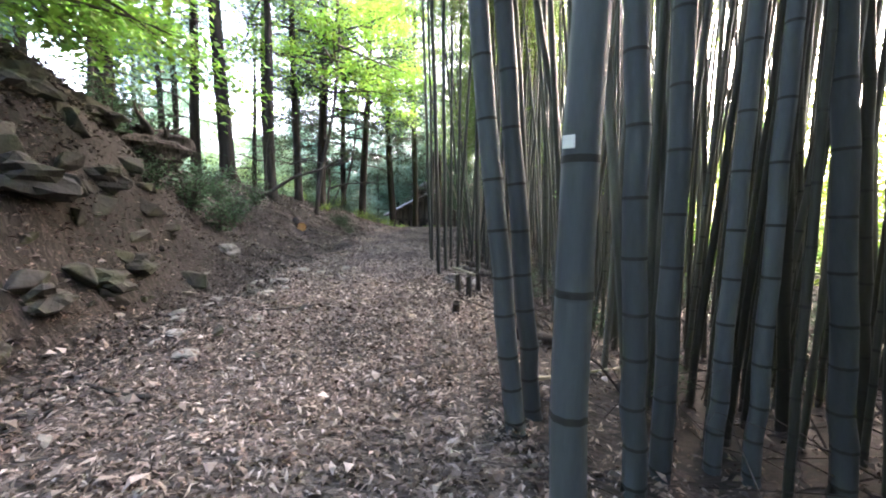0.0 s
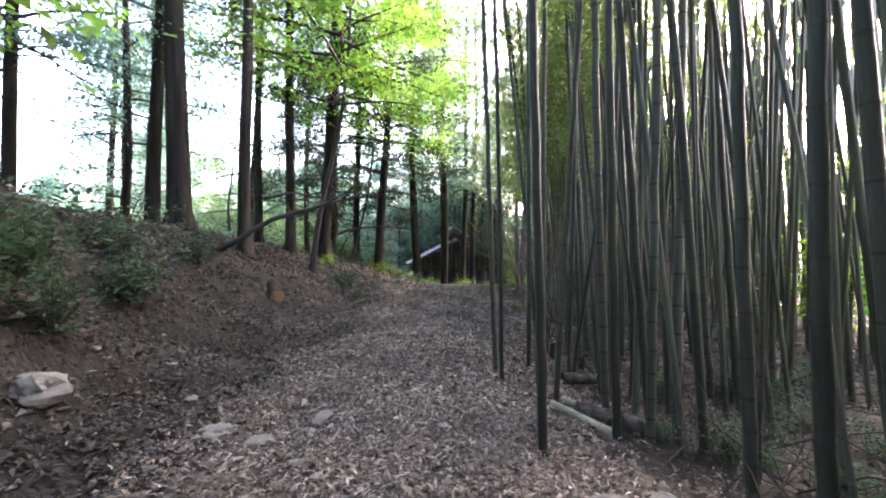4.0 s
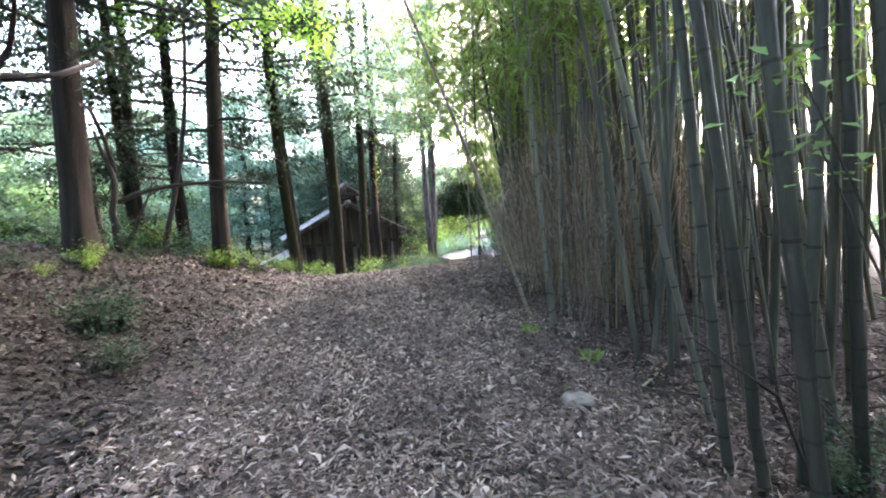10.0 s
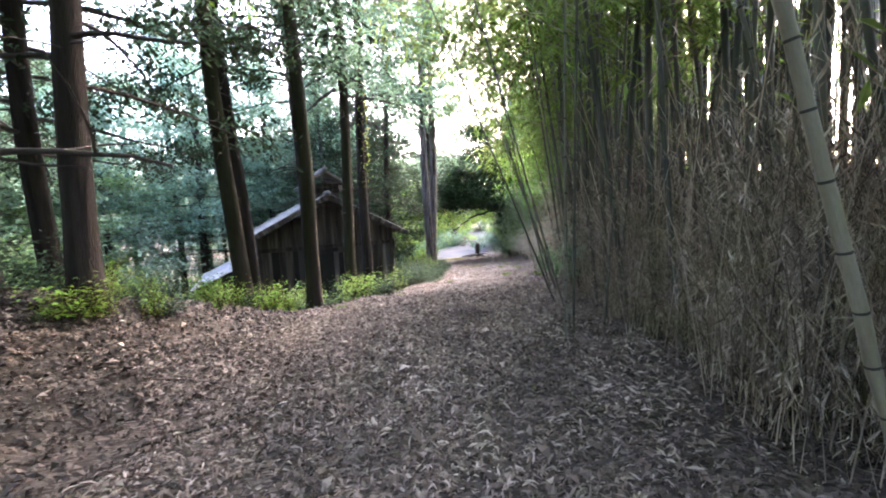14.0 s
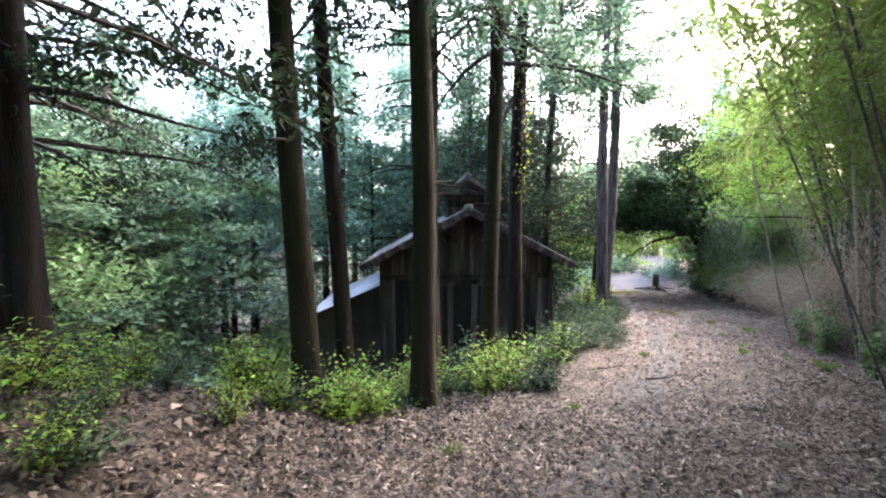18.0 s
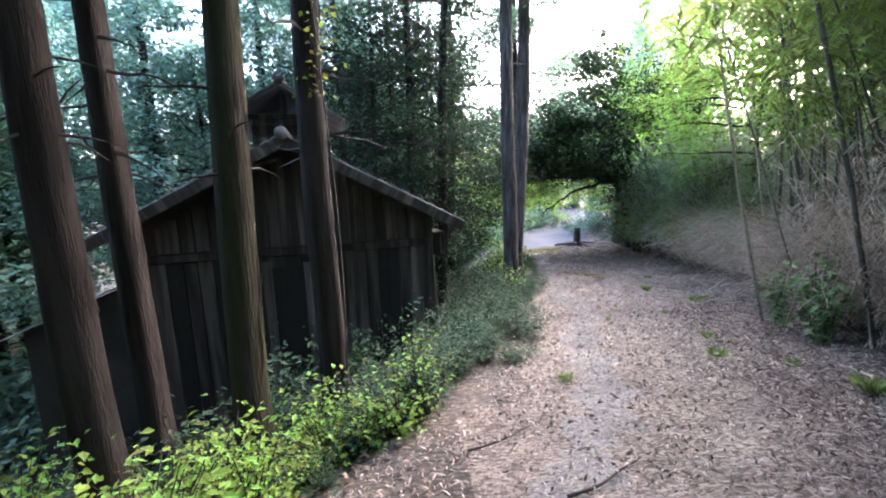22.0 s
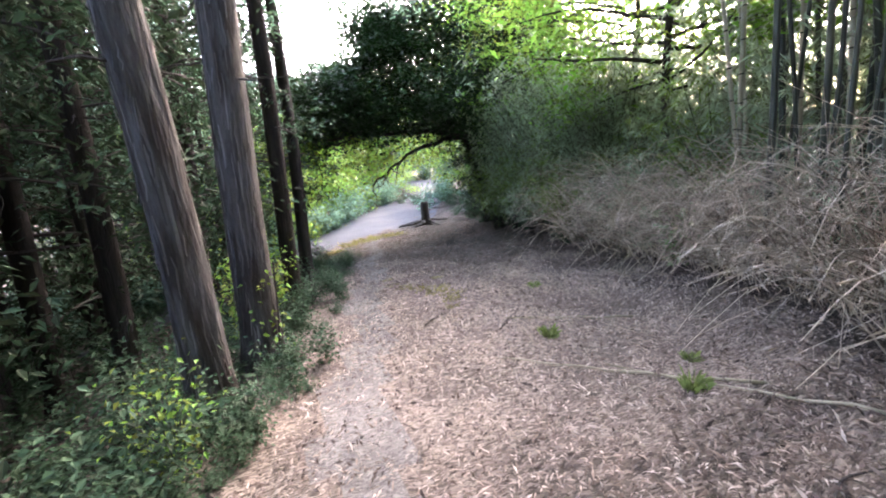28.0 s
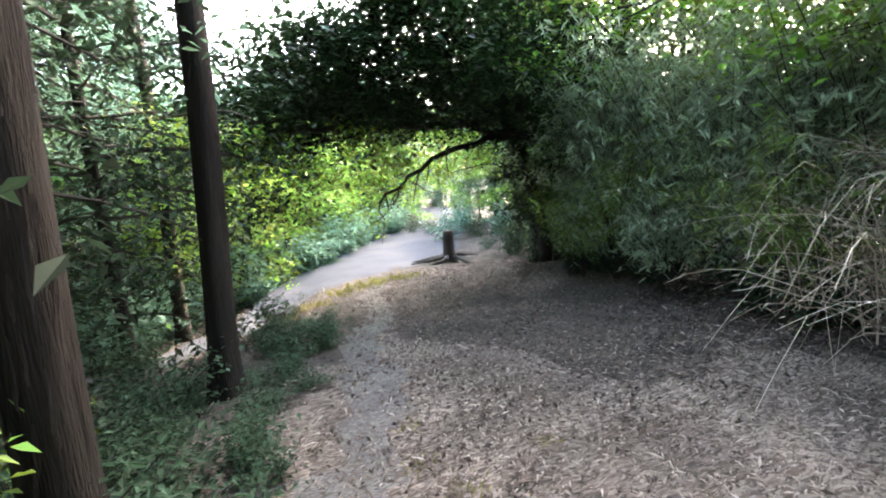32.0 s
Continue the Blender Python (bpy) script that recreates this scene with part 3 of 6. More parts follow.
PALE_E = [(5.98, 27.72, 0.1, -0.235, 0.05), (5.51, 25.49, 0.082, -0.05, 0.04), (5.9, 25.7, 0.109, -0.06, 0.04), (6.61, 26.07, 0.128, -0.07, 0.03),
          (8.62, 26.23, 0.13, -0.09, 0.05), (6.27, 26.42, 0.095, -0.16, 0.09), (7.3, 27, 0.1, -0.12, 0.06), (7.6, 25.9, 0.11, -0.14, 0.05),
          (8.9, 27.3, 0.12, 0.05, 0.02)]
taken = []
for n, (x, y, d, lx, ly) in enumerate(GROVE_A + GROVE_B + GROVE_C):
    blue = y < 2.6
    if n in (34, 41):
        bamboo(x, y, 0.042, lx, ly, 6 if n == 34 else 5, None, 0.62, "pale dead bamboo leaning over the path edge", "leaning canes")
        taken.append((x, y))
        continue
    bamboo(x, y, min(d, 0.105) if y < 3 else min(d * 0.45, 0.038) if y > 12.4 else min(d * 0.68, 0.075 if y < 9 else 0.06), lx, ly, 4 if blue else (n % 4 if y < 12.5 else 6 + n % 2), SPRAYS[n % 4] if y < 12 else LOW_SPRAYS[n % 3], 1.0)
    taken.append((x, y))
for n, (x, y, d, lx, ly) in enumerate(PALE_E):
    bamboo(x, y, d * (0.55 if n else 0.42), lx, ly, 5 if n < 2 else 6 + n % 2, LOW_SPRAYS[n % 3] if n else None, 0.95 if n else 0.6, group="pale bamboo at the bend")
    taken.append((x, y))
post = bamboo(0.3, 0.9, 0.074, 0.01, 0.0, 4, SPRAYS[0], label="thick blue-grey bamboo culm with a small white tag")
bm = bmesh.new()
bmesh.ops.create_cube(bm, size=1, matrix=Matrix.Translation((0, 0, 0)) @ Matrix.Diagonal((0.026, 0.004, 0.026, 1)))
bmesh.ops.bevel(bm, geom=bm.edges[:], offset=0.0012, segments=1, affect="EDGES")
tag = part("tag", mesh_of("tag", bm, TAG), post, "small square white tag")
tag.matrix_basis = post.matrix_basis.inverted() @ pose(0.278, 0.867, 1.66, 0, 0, -40)
taken.append((0.3, 0.9))

for n, (x, y, lx, tall) in enumerate(((3.1, 21.6, -0.2, 0.75), (2.7, 20.2, -0.18, 0.8), (6.6, 27.6, -0.2, 0.8), (6.4, 23.6, -0.42, 0.85), (6.7, 24.6, -0.4, 0.9), (7.2, 25.6, -0.44, 0.9), (7.4, 26.6, -0.4, 0.95), (2.6, 20.5, -0.24, 0.62), (3.5, 22.2, -0.36, 0.6), (4.6, 24.0, -0.3, 0.66), (5.9, 22.6, -0.4, 0.8), (8.0, 27.4, -0.46, 0.95), (6.2, 24.2, -0.33, 0.8))):
    bamboo(x, y, 0.026, lx, rng.normal(0.05, 0.12), 7, SPRAYS[n % 4], tall, "slender bamboo arching over the path with drooping leaves", "arching bamboo")
    taken.append((x, y))

for n in range(125):                                 # a close stand of thin culms beside the start
    x, y = rng.uniform(1.75, 4.2), rng.uniform(1.3, 5.2)
    if any((x - a) ** 2 + (y - b) ** 2 < 0.02 for a, b in taken):
        continue
    bamboo(x, y, rng.uniform(0.03, 0.055), rng.normal(0.05, 0.05), rng.normal(0.02, 0.03), n % 4, SPRAYS[n % 4], rng.uniform(0.85, 1.1))
    taken.append((x, y))
# the rest of the grove: the front ranks culm by culm, the depth of it as one mass
front, deep = [], []
tries = 0
while len(front) + len(deep) < 1600 and tries < 30000:
    tries += 1
    y = rng.uniform(-11, 31)
    c = float(np.interp(y, PATH_Y, PATH_X))
    edge = float(np.interp(y, [-5, 2, 5, 11, 15, 20, 25, 31], [1.5, 1.9, 2.1, 2.4, 2.5, 2.7, 3.3, 4.3]))
    u = edge + (5.0 if y < 12 else 8.0) * rng.uniform(0, 1) ** 1.2
    if (-3 < y < 12 and u - edge > 0.8 and rng.random() < (0.1 if y < 4 else 0.4)) or (4 < y < 13.5 and rng.random() < 0.5):
        continue
    x = c + u
    if any((x - a) ** 2 + (y - b) ** 2 < 0.045 for a, b in taken):
        continue
    taken.append((x, y))
    (front if u - edge < 2.2 and y > -1.5 and len(front) < 140 else deep).append((x, y, u - edge))
for n, (x, y, u) in enumerate(front):
    bamboo(x, y, float(np.clip(rng.normal(0.064, 0.017), 0.035, 0.1)) * (1.0 if y < 13 else 0.6), rng.normal(-0.02 if y < 21 else -0.1, 0.05 if y < 4 else 0.085), rng.normal(0.03, 0.05),
           n % 4 if y < 12.5 else (6 + n % 2 if y < 22 or n % 2 else 5), ((SPRAYS + LOW_SPRAYS)[n % 7] if y < 22 else LOW_SPRAYS[n % 3] if n % 2 else SPRAYS[n % 4]) if y > 12 else SPRAYS[n % 4], rng.uniform(0.85, 1.1))
bits, crowns = [], []
for x, y, u in deep:
    z, h, r = float(land(x, y)) - 0.05, rng.uniform(8, 10.5), np.clip(rng.normal(0.028, 0.008), 0.014, 0.045)
    lx, ly, b = rng.normal(0, 0.05), rng.normal(0.03, 0.04), rng.normal(0, 0.4, 2)
    s = np.array([0, 0.25, 0.5, 0.75, 1.0])
    pts = np.stack([x + lx * h * s + b[0] * s * s, y + ly * h * s + b[1] * s * s, z + h * s], -1)
    bits.append(tube(pts, r * np.array([1.1, 1, 0.9, 0.7, 0.2]), 5, False))
    k = 90 if u > 3 else 130
    # thicker around the start and low behind it, out of view, to block light
    k = 110 if y < -1 else 80 if y < 9 else 30 if y < 21 else 36
    t = rng.uniform(0.15 if y < -1 else 0.6 if y < 12 else 0.42 if y > 22 else 0.28, 1.05, k)[:, None]
    crowns.append(pts[0] + (pts[-1] - pts[0]) * t + rng.normal(0, 0.55, (k, 3)))
v, f = join(bits)
grove = tagged(new("bamboo_thicket", fast_mesh("bamboo_thicket", v, f, CULM, smooth=True)), "dense grey-green bamboo culms deep in the grove", "bamboo", kind="stuff")
for k in range(85):                                  # boughs that hang out over the bend
    y = rng.uniform(21.5, 31)
    x = float(np.interp(y, PATH_Y, PATH_X)) + rng.uniform(3.0, 7.0)
    crowns.append(np.array([x, y, float(land(x, y)) + rng.uniform(3.9, 8.0)]) + rng.normal(0, 0.45, (70, 3)) * (1, 1, 0.6))
for k in range(115):                                 # sprays that hang low over the edge of the bend
    y = rng.uniform(19.5, 28)
    x = float(np.interp(y, PATH_Y, PATH_X)) + rng.uniform(0.6, 3.3)
    crowns.append(np.array([x, y, float(land(x, y)) + rng.uniform(3.5, 6.6)]) + rng.normal(0, 0.3, (46, 3)) * (1.2, 1.2, 0.6))
for k in range(290):                                 # a roof of leaves added over the path, mostly unseen, to shade it
    y = rng.uniform(-13, 8.5)
    x = float(np.interp(y, PATH_Y, PATH_X)) + rng.uniform(-4.5, 3.5)
    crowns.append(np.array([x, y, float(land(x, y)) + (rng.uniform(3.5, 9.5) if y < -1.5 else rng.uniform(7.4, 9.8))]) + rng.normal(0, 0.5, (90, 3)) * (1, 1, 0.5))
v, q = leaves(rng, np.concatenate(crowns), 0.21, 0.038, 0.6, 0.3)
tagged(new("bamboo_foliage", fast_mesh("bamboo_foliage", v, q, LEAF_BAMBOO)), "yellow-green bamboo leaves hanging high over the grove", "foliage", kind="stuff")

# leaves where the slope opens beyond the grove, sunlight put into their colour
c = []
for k in range(330):
    y = rng.uniform(-9, 14)
    x = float(np.interp(y, PATH_Y, PATH_X)) + rng.uniform(7.2, 12)
    c.append(np.array([x, y, float(land(x, y)) + rng.uniform(0.1, 4.6) * rng.uniform(0.4, 1)]) + rng.normal(0, 0.55, (170, 3)) * (1, 1, 0.7))
v, q = leaves(rng, np.concatenate(c), 0.17, 0.06, 0.4, 0.4)
tagged(new("slope_foliage", fast_mesh("slope_foliage", v, q, LEAF_LIGHT)), "sunlit yellow-green foliage on the slope behind the grove", "foliage", kind="stuff")

# dark twigs and fallen canes among the culms
bits = []
for k in range(1100):
    y = rng.uniform(-2, 15)
    x = float(np.interp(y, PATH_Y, PATH_X)) + float(np.interp(y, [-2, 2, 5, 10, 15], [1.2, 1.2, 1.5, 1.9, 2.3])) + rng.uniform(0, 4.5)
    a, L, z = rng.uniform(0, 6.28), rng.uniform(0.3, 1.4), float(land(x, y))
    r = abs(rng.normal(0, 0.35)) * L
    pts = np.array([(x, y, z), (x + math.cos(a) * L * 0.5, y + math.sin(a) * L * 0.5, z + r * 0.6), (x + math.cos(a) * L, y + math.sin(a) * L, z + r)]) + rng.normal(0, 0.03, (3, 3))
    bits.append(tube(pts, np.array([1, 0.8, 0.3]) * rng.uniform(0.003, 0.012), 4, False))
for k in range(150):                                 # fine dead twigs that stand up between the first culms
    y = rng.uniform(2.5, 10)
    x = float(np.interp(y, PATH_Y, PATH_X)) + float(np.interp(y, [2, 5, 10], [1.25, 1.5, 2.0])) + rng.uniform(0, 1.6)
    a, L, z = rng.uniform(0, 6.28), rng.uniform(0.5, 1.3), float(land(x, y))
    pts = np.array([(x, y, z), (x + math.cos(a) * L * 0.35, y + math.sin(a) * L * 0.35, z + L * 0.5), (x + math.cos(a) * L, y + math.sin(a) * L, z + L * 0.55)]) + rng.normal(0, 0.04, (3, 3))
    bits.append(tube(pts, np.array([1, 0.7, 0.3]) * rng.uniform(0.002, 0.005), 3, False))
v, f = join(bits)
tagged(new("fallen_twigs", fast_mesh("fallen_twigs", v, f, BARK_DARK)), "dark dead twigs littering the foot of the bamboo", "twigs", kind="stuff")

# withered canes that fill the foot of the grove past the bend
EDGE_Y, EDGE_U = [12.5, 15, 20, 25, 28, 31], [2.5, 2.4, 2.6, 3.1, 3.4, 4.1]


def withered_bits(rng, x, y, h, spread, r0, r1, n_tuft):
    """One thin cane and the places of its dead leaves, which hang in tufts at the joints."""
    lx, ly = rng.normal(-0.06, spread, 2)
    pts = np.array([(x, y, 0.0), (x + lx * h * 0.4, y + ly * h * 0.4, h * 0.5), (x + lx * h * 1.25, y + ly * h * 1.25, h)])
    t = rng.uniform(0.2, 1, n_tuft)[:, None]
    at = np.where(t < 0.5, pts[0] + (pts[1] - pts[0]) * t * 2, pts[1] + (pts[2] - pts[1]) * (t * 2 - 1)) + rng.normal(0, 0.09, (n_tuft, 3))
    return tube(pts, np.array([1, 0.8, 0.4]) * rng.uniform(r0, r1), 4, False), np.repeat(at, 7, 0) + rng.normal(0, 0.035, (n_tuft * 7, 3))


def withered_clump(seed, cane, leaf, L, W=0.019, n=20, tufts=5, r=0.011):
    k = np.random.default_rng(seed)
    bits, dry = [], []
    for _ in range(n):
        a, d = k.uniform(0, 6.28), 0.42 * math.sqrt(k.uniform(0, 1))
        b, at = withered_bits(k, math.cos(a) * d, math.sin(a) * d, k.uniform(0.7, 2.7), 0.2, r * 0.35, r, tufts)
        bits.append(b), dry.append(at)
    v, f = join(bits)
    dry = np.concatenate(dry)
    dry[:, 2] = np.maximum(dry[:, 2], 0.12)
    lv, q = leaves(k, dry, L, W, 1.1, 0.15, 0.5)
    return fast_mesh("cane", v, f, cane), fast_mesh("withered_leaf", lv, q, leaf)


CLUMPS = [withered_clump(300 + k, CULM_DEAD, LEAF_DRY, 0.115, 0.0135, 14, 12, 0.008) for k in range(5)]
BRUSHES = [withered_clump(310 + k, BRUSH, BRUSH, 0.075, 0.01, 26, 6, 0.006) for k in range(4)]


def clump(kinds, k, x, y, s, label, group):
    root = new("withered_cane_clump")
    root.matrix_basis = Matrix.Translation((x, y, float(land(x, y)) - 0.04)) @ Matrix.Rotation(rng.uniform(0, 6.28), 4, "Z") @ Matrix.Diagonal((s, s, s, 1))
    tagged(part("cane", kinds[k % len(kinds)][0], root), kind="stuff")
    tagged(part("withered_leaf", kinds[k % len(kinds)][1], root), kind="stuff")
    return tagged(root, label, "canes", group)


for k in range(52):
    y = 20.5 + 7.3 * ((k + rng.uniform(0, 1)) / 52) ** 0.7
    x = float(np.interp(y, PATH_Y, PATH_X)) + float(np.interp(y, EDGE_Y, EDGE_U)) + 0.2 + abs(rng.normal(0, 0.7))
    clump(CLUMPS, k, x, y, rng.uniform(0.75, 1.2) * float(np.interp(y, [20, 22, 24], [0.45, 0.7, 1.0])), "clump of thin dry brown canes with withered straw leaves", "withered canes")
for k in range(110):
    y = 14.9 + 6.4 * (k + rng.uniform(0, 1)) / 110
    x = float(np.interp(y, PATH_Y, PATH_X)) + float(np.interp(y, EDGE_Y, EDGE_U)) + 0.15 + abs(rng.normal(0, 0.8))
    clump(BRUSHES, k, x, y, rng.uniform(0.6, 1.05) * float(np.interp(y, [15, 16, 18, 21], [0.75, 1.0, 0.75, 0.6])), "dark brown brush of dead canes at the grove's foot", "dead brush")
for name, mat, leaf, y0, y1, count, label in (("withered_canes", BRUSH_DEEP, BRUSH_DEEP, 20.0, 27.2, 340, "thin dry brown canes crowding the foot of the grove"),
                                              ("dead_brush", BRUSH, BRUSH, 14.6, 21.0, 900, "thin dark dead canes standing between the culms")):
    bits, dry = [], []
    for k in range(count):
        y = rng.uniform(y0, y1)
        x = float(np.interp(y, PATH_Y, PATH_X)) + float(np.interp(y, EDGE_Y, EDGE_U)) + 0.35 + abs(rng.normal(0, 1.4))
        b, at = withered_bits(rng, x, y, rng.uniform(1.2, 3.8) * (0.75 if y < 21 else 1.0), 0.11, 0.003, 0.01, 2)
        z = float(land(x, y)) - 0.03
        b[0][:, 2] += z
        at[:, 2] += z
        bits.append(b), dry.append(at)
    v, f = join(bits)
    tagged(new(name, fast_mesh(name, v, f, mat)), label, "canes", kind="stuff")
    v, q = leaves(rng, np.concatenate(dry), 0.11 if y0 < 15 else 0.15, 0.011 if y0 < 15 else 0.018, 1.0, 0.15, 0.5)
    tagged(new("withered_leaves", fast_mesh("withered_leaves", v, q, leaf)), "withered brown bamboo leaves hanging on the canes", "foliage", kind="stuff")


# ---- trees ----
def trunk_mesh(seed, height, radius, mat, wob=0.06, top=0.35, sides=18):
    """A tapered trunk with a flared, fluted foot."""
    rng = np.random.default_rng(seed)
    zs = np.concatenate([[-0.3, 0, 0.12, 0.3, 0.6, 1.0], np.linspace(1.6, height, 14)])
    ph = rng.uniform(0, 6.28, 4)
    pts = np.stack([wob * np.sin(zs * 0.5 + ph[0]) * np.minimum(zs / 3, 1), wob * np.cos(zs * 0.43 + ph[1]) * np.minimum(zs / 3, 1), zs], -1)
    rad = radius * (1 - (1 - top) * np.clip(zs, 0, None) / height) * (1 + 0.45 * np.exp(-np.clip(zs, 0, None) / 0.22))
    v, f, t = tube(pts, rad, sides)
    ring = v[:len(zs) * sides].reshape(len(zs), sides, 3)
    a = np.arange(sides) / sides * 2 * np.pi
    flute = 1 + 0.05 * np.sin(4 * a + ph[2])[None] + 0.12 * np.exp(-np.clip(zs, 0, None) / 0.25)[:, None] * np.sin(5 * a + ph[3])[None] + rng.normal(0, 0.015, (len(zs), sides))
    v[:len(zs) * sides] = (pts[:, None] + (ring - pts[:, None]) * flute[..., None]).reshape(-1, 3)
    return fast_mesh("trunk", v, [f, t], mat, smooth=True)


def bark_strips(seed, height, radius, mat, n=150, wob=0.06, top=0.35):
    """Long flaking strips that stand a little off a trunk, following its sway."""
    k = np.random.default_rng(seed)
    ph = k.uniform(0, 6.28, 4)
    vs, fs = [], []
    for i in range(n):
        a, z0, L, w = k.uniform(0, 6.28), k.uniform(0.05, height * 0.45), k.uniform(0.1, 0.5), k.uniform(0.008, 0.022)
        zs = z0 + L * np.linspace(0, 1, 5)
        c = np.stack([wob * np.sin(zs * 0.5 + ph[0]) * np.minimum(zs / 3, 1), wob * np.cos(zs * 0.43 + ph[1]) * np.minimum(zs / 3, 1)], -1)
        r = radius * (1 - (1 - top) * zs / height) * (1 + 0.45 * np.exp(-zs / 0.22)) * 1.035
        lift = k.uniform(0.002, 0.016) * np.array([0.2, 0.4, 0.5, 0.8, 2.0])[::k.choice([-1, 1])]
        da = w / radius * np.array([0.5, 0.9, 1, 0.9, 0.4])
        aa = a + np.cumsum(k.normal(0, 0.04, 5))
        for s, g in ((-1, 0.0), (1, 0.0)):
            ang = aa + s * da * 0.5
            vs.append(np.stack([c[:, 0] + np.cos(ang) * (r + lift), c[:, 1] + np.sin(ang) * (r + lift), zs], -1))
        b = i * 10
        fs += [(b + j, b + 5 + j, b + 6 + j, b + j + 1) for j in range(4)]
    return fast_mesh("bark_strip", np.concatenate(vs), np.array(fs), mat)


def limb_points(rng, start, way, length, sag=0.0, n=7, crook=0.08):
    pts, p, w = [np.array(start, float)], np.array(start, float), np.array(way, float)
    for k in range(n):
        w = w + rng.normal(0, crook, 3) + (0, 0, -sag / n)
        w /= np.linalg.norm(w)
        p = p + w * length / n
        pts.append(p.copy())
    return np.array(pts)


def crown_mesh(seed, lo, hi, reach, n_branch, leaf, bark, per=90, L=0.16, W=0.07, droop=0.4, sag=0.25, shape="cone", clump=0.35, flat=0.4, rise=0.1):
    """Branches from the stem, each with twigs and clumps of leaves: an uneven crown with gaps."""
    rng = np.random.default_rng(seed)
    bits, c = [], []
    for k in range(n_branch):
        t = (k + rng.uniform(0, 1)) / n_branch
        z = lo + (hi - lo) * t
        wide = (1.05 - 0.85 * t) if shape == "cone" else math.sin(math.pi * (0.18 + 0.8 * t)) ** 0.7
        az = k * 2.4 + rng.uniform(-0.5, 0.5)
        length = reach * wide * rng.uniform(0.65, 1.15)
        pts = limb_points(rng, (0, 0, z), (math.cos(az), math.sin(az), rise + 0.3 * t), length, sag)
        bits.append(tube(pts, np.linspace(0.03, 0.006, len(pts)) * max(0.6, length / 2), 4, False))
        for s in range(3):
            at = pts[rng.integers(3, len(pts))]
            tip = at + np.array([math.cos(az + rng.normal(0, 0.8)), math.sin(az + rng.normal(0, 0.8)), rng.normal(0.05, 0.25)]) * length * 0.3
            bits.append(tube([at, (at + tip) / 2, tip], [0.009, 0.006, 0.003], 3, False))
            c.append(at + (tip - at) * rng.uniform(0.2, 1.1, (per // 3, 1)) + rng.normal(0, clump, (per // 3, 3)) * (1, 1, 0.55))
    v, q = leaves(rng, np.concatenate(c), L, W, droop, flat)
    bv, (bq, bt) = join(bits)
    return fast_mesh("crown", np.concatenate([v, bv]), [np.concatenate([q, bq + len(v)])], [leaf, bark],
                     np.concatenate([np.zeros(len(q)), np.ones(len(bq))]))


def dead_branches(seed, lo, hi, n, reach, mat):
    rng = np.random.default_rng(seed)
    bits = []
    for k in range(n):
        az, z = rng.uniform(0, 6.28), rng.uniform(lo, hi)
        pts = limb_points(rng, (0, 0, z), (math.cos(az), math.sin(az), rng.normal(0.05, 0.2)), reach * rng.uniform(0.3, 1), 0.3, 6, 0.16)
        bits.append(tube(pts, np.linspace(0.016, 0.003, len(pts)), 4, False))
    v, f = join(bits)
    return fast_mesh("dead_branch", v, f, mat)


CEDAR = [crown_mesh(40 + k, 5.3, 14.5, 2.3, 42, LEAF_CEDAR, BARK_DARK, 190, 0.13, 0.048, 0.5, 0.4, clump=0.26) for k in range(3)]
CEDAR_LOW = [crown_mesh(45 + k, 6.2, 14, 3.0, 50, LEAF_CEDAR, BARK_DARK, 290, 0.13, 0.045, 0.5, 0.4) for k in range(2)]
BOUGHS = crown_mesh(48, 3.5, 13.0, 3.4, 32, LEAF_CEDAR, BARK_DARK, 210, 0.13, 0.045, 0.5, 0.4)
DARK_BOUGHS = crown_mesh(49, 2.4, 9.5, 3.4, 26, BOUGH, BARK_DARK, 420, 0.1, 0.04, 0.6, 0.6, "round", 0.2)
DEADWOOD = [dead_branches(50 + k, 2.6, 6.5, 13, 1.1, BARK_DARK) for k in range(3)]
TRUNK_SEED = [0]


def cypress(x, y, r, h=14.5, lx=0.0, ly=0.0, mat=BARK, crown=None, dead=True, label="", group="cypresses by the path", sides=18):
    TRUNK_SEED[0] += 1
    k = TRUNK_SEED[0]
    root = new("cypress_tree")
    way = Vector((lx, ly, 1)).normalized()
    root.matrix_basis = Matrix.Translation((x, y, float(land(x, y)))) @ Vector((0, 0, 1)).rotation_difference(way).to_matrix().to_4x4()
    part("trunk", trunk_mesh(k, h, r, mat, sides=sides), root)
    if sides > 10:
        tagged(part("bark_strip", bark_strips(k, h, r, STRIP_GREY if mat == BARK_GREY else mat, 700 if mat == BARK_GREY else 160), root), kind="stuff")
    part("crown", crown or CEDAR[k % 3], root, m=Matrix.Rotation(k * 1.3, 4, "Z"))
    if dead:
        tagged(part("dead_branch", DEADWOOD[k % 3], root, m=Matrix.Rotation(k * 0.9, 4, "Z")), kind="stuff")
    return tagged(root, label or "tall straight cypress with brown bark and bare lower trunk", "tree", group)


for x, y, r, lx, mat in ((-2.54, 22.46, 0.15, -0.04, BARK_MOSS), (-2.57, 23.8, 0.12, -0.04, BARK), (-1.4, 23.28, 0.155, -0.005, BARK_MOSS),
                         (-1.48, 24.9, 0.14, -0.03, BARK), (-0.55, 25.2, 0.14, 0.01, BARK_MOSS), (-0.05, 25.98, 0.135, 0.01, BARK), (-1.5, 25.55, 0.12, -0.01, BARK)):
    cypress(x, y, r, 15, lx, 0.0, mat)
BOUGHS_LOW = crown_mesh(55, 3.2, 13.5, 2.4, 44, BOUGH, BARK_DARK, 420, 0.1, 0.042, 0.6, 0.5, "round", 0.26)
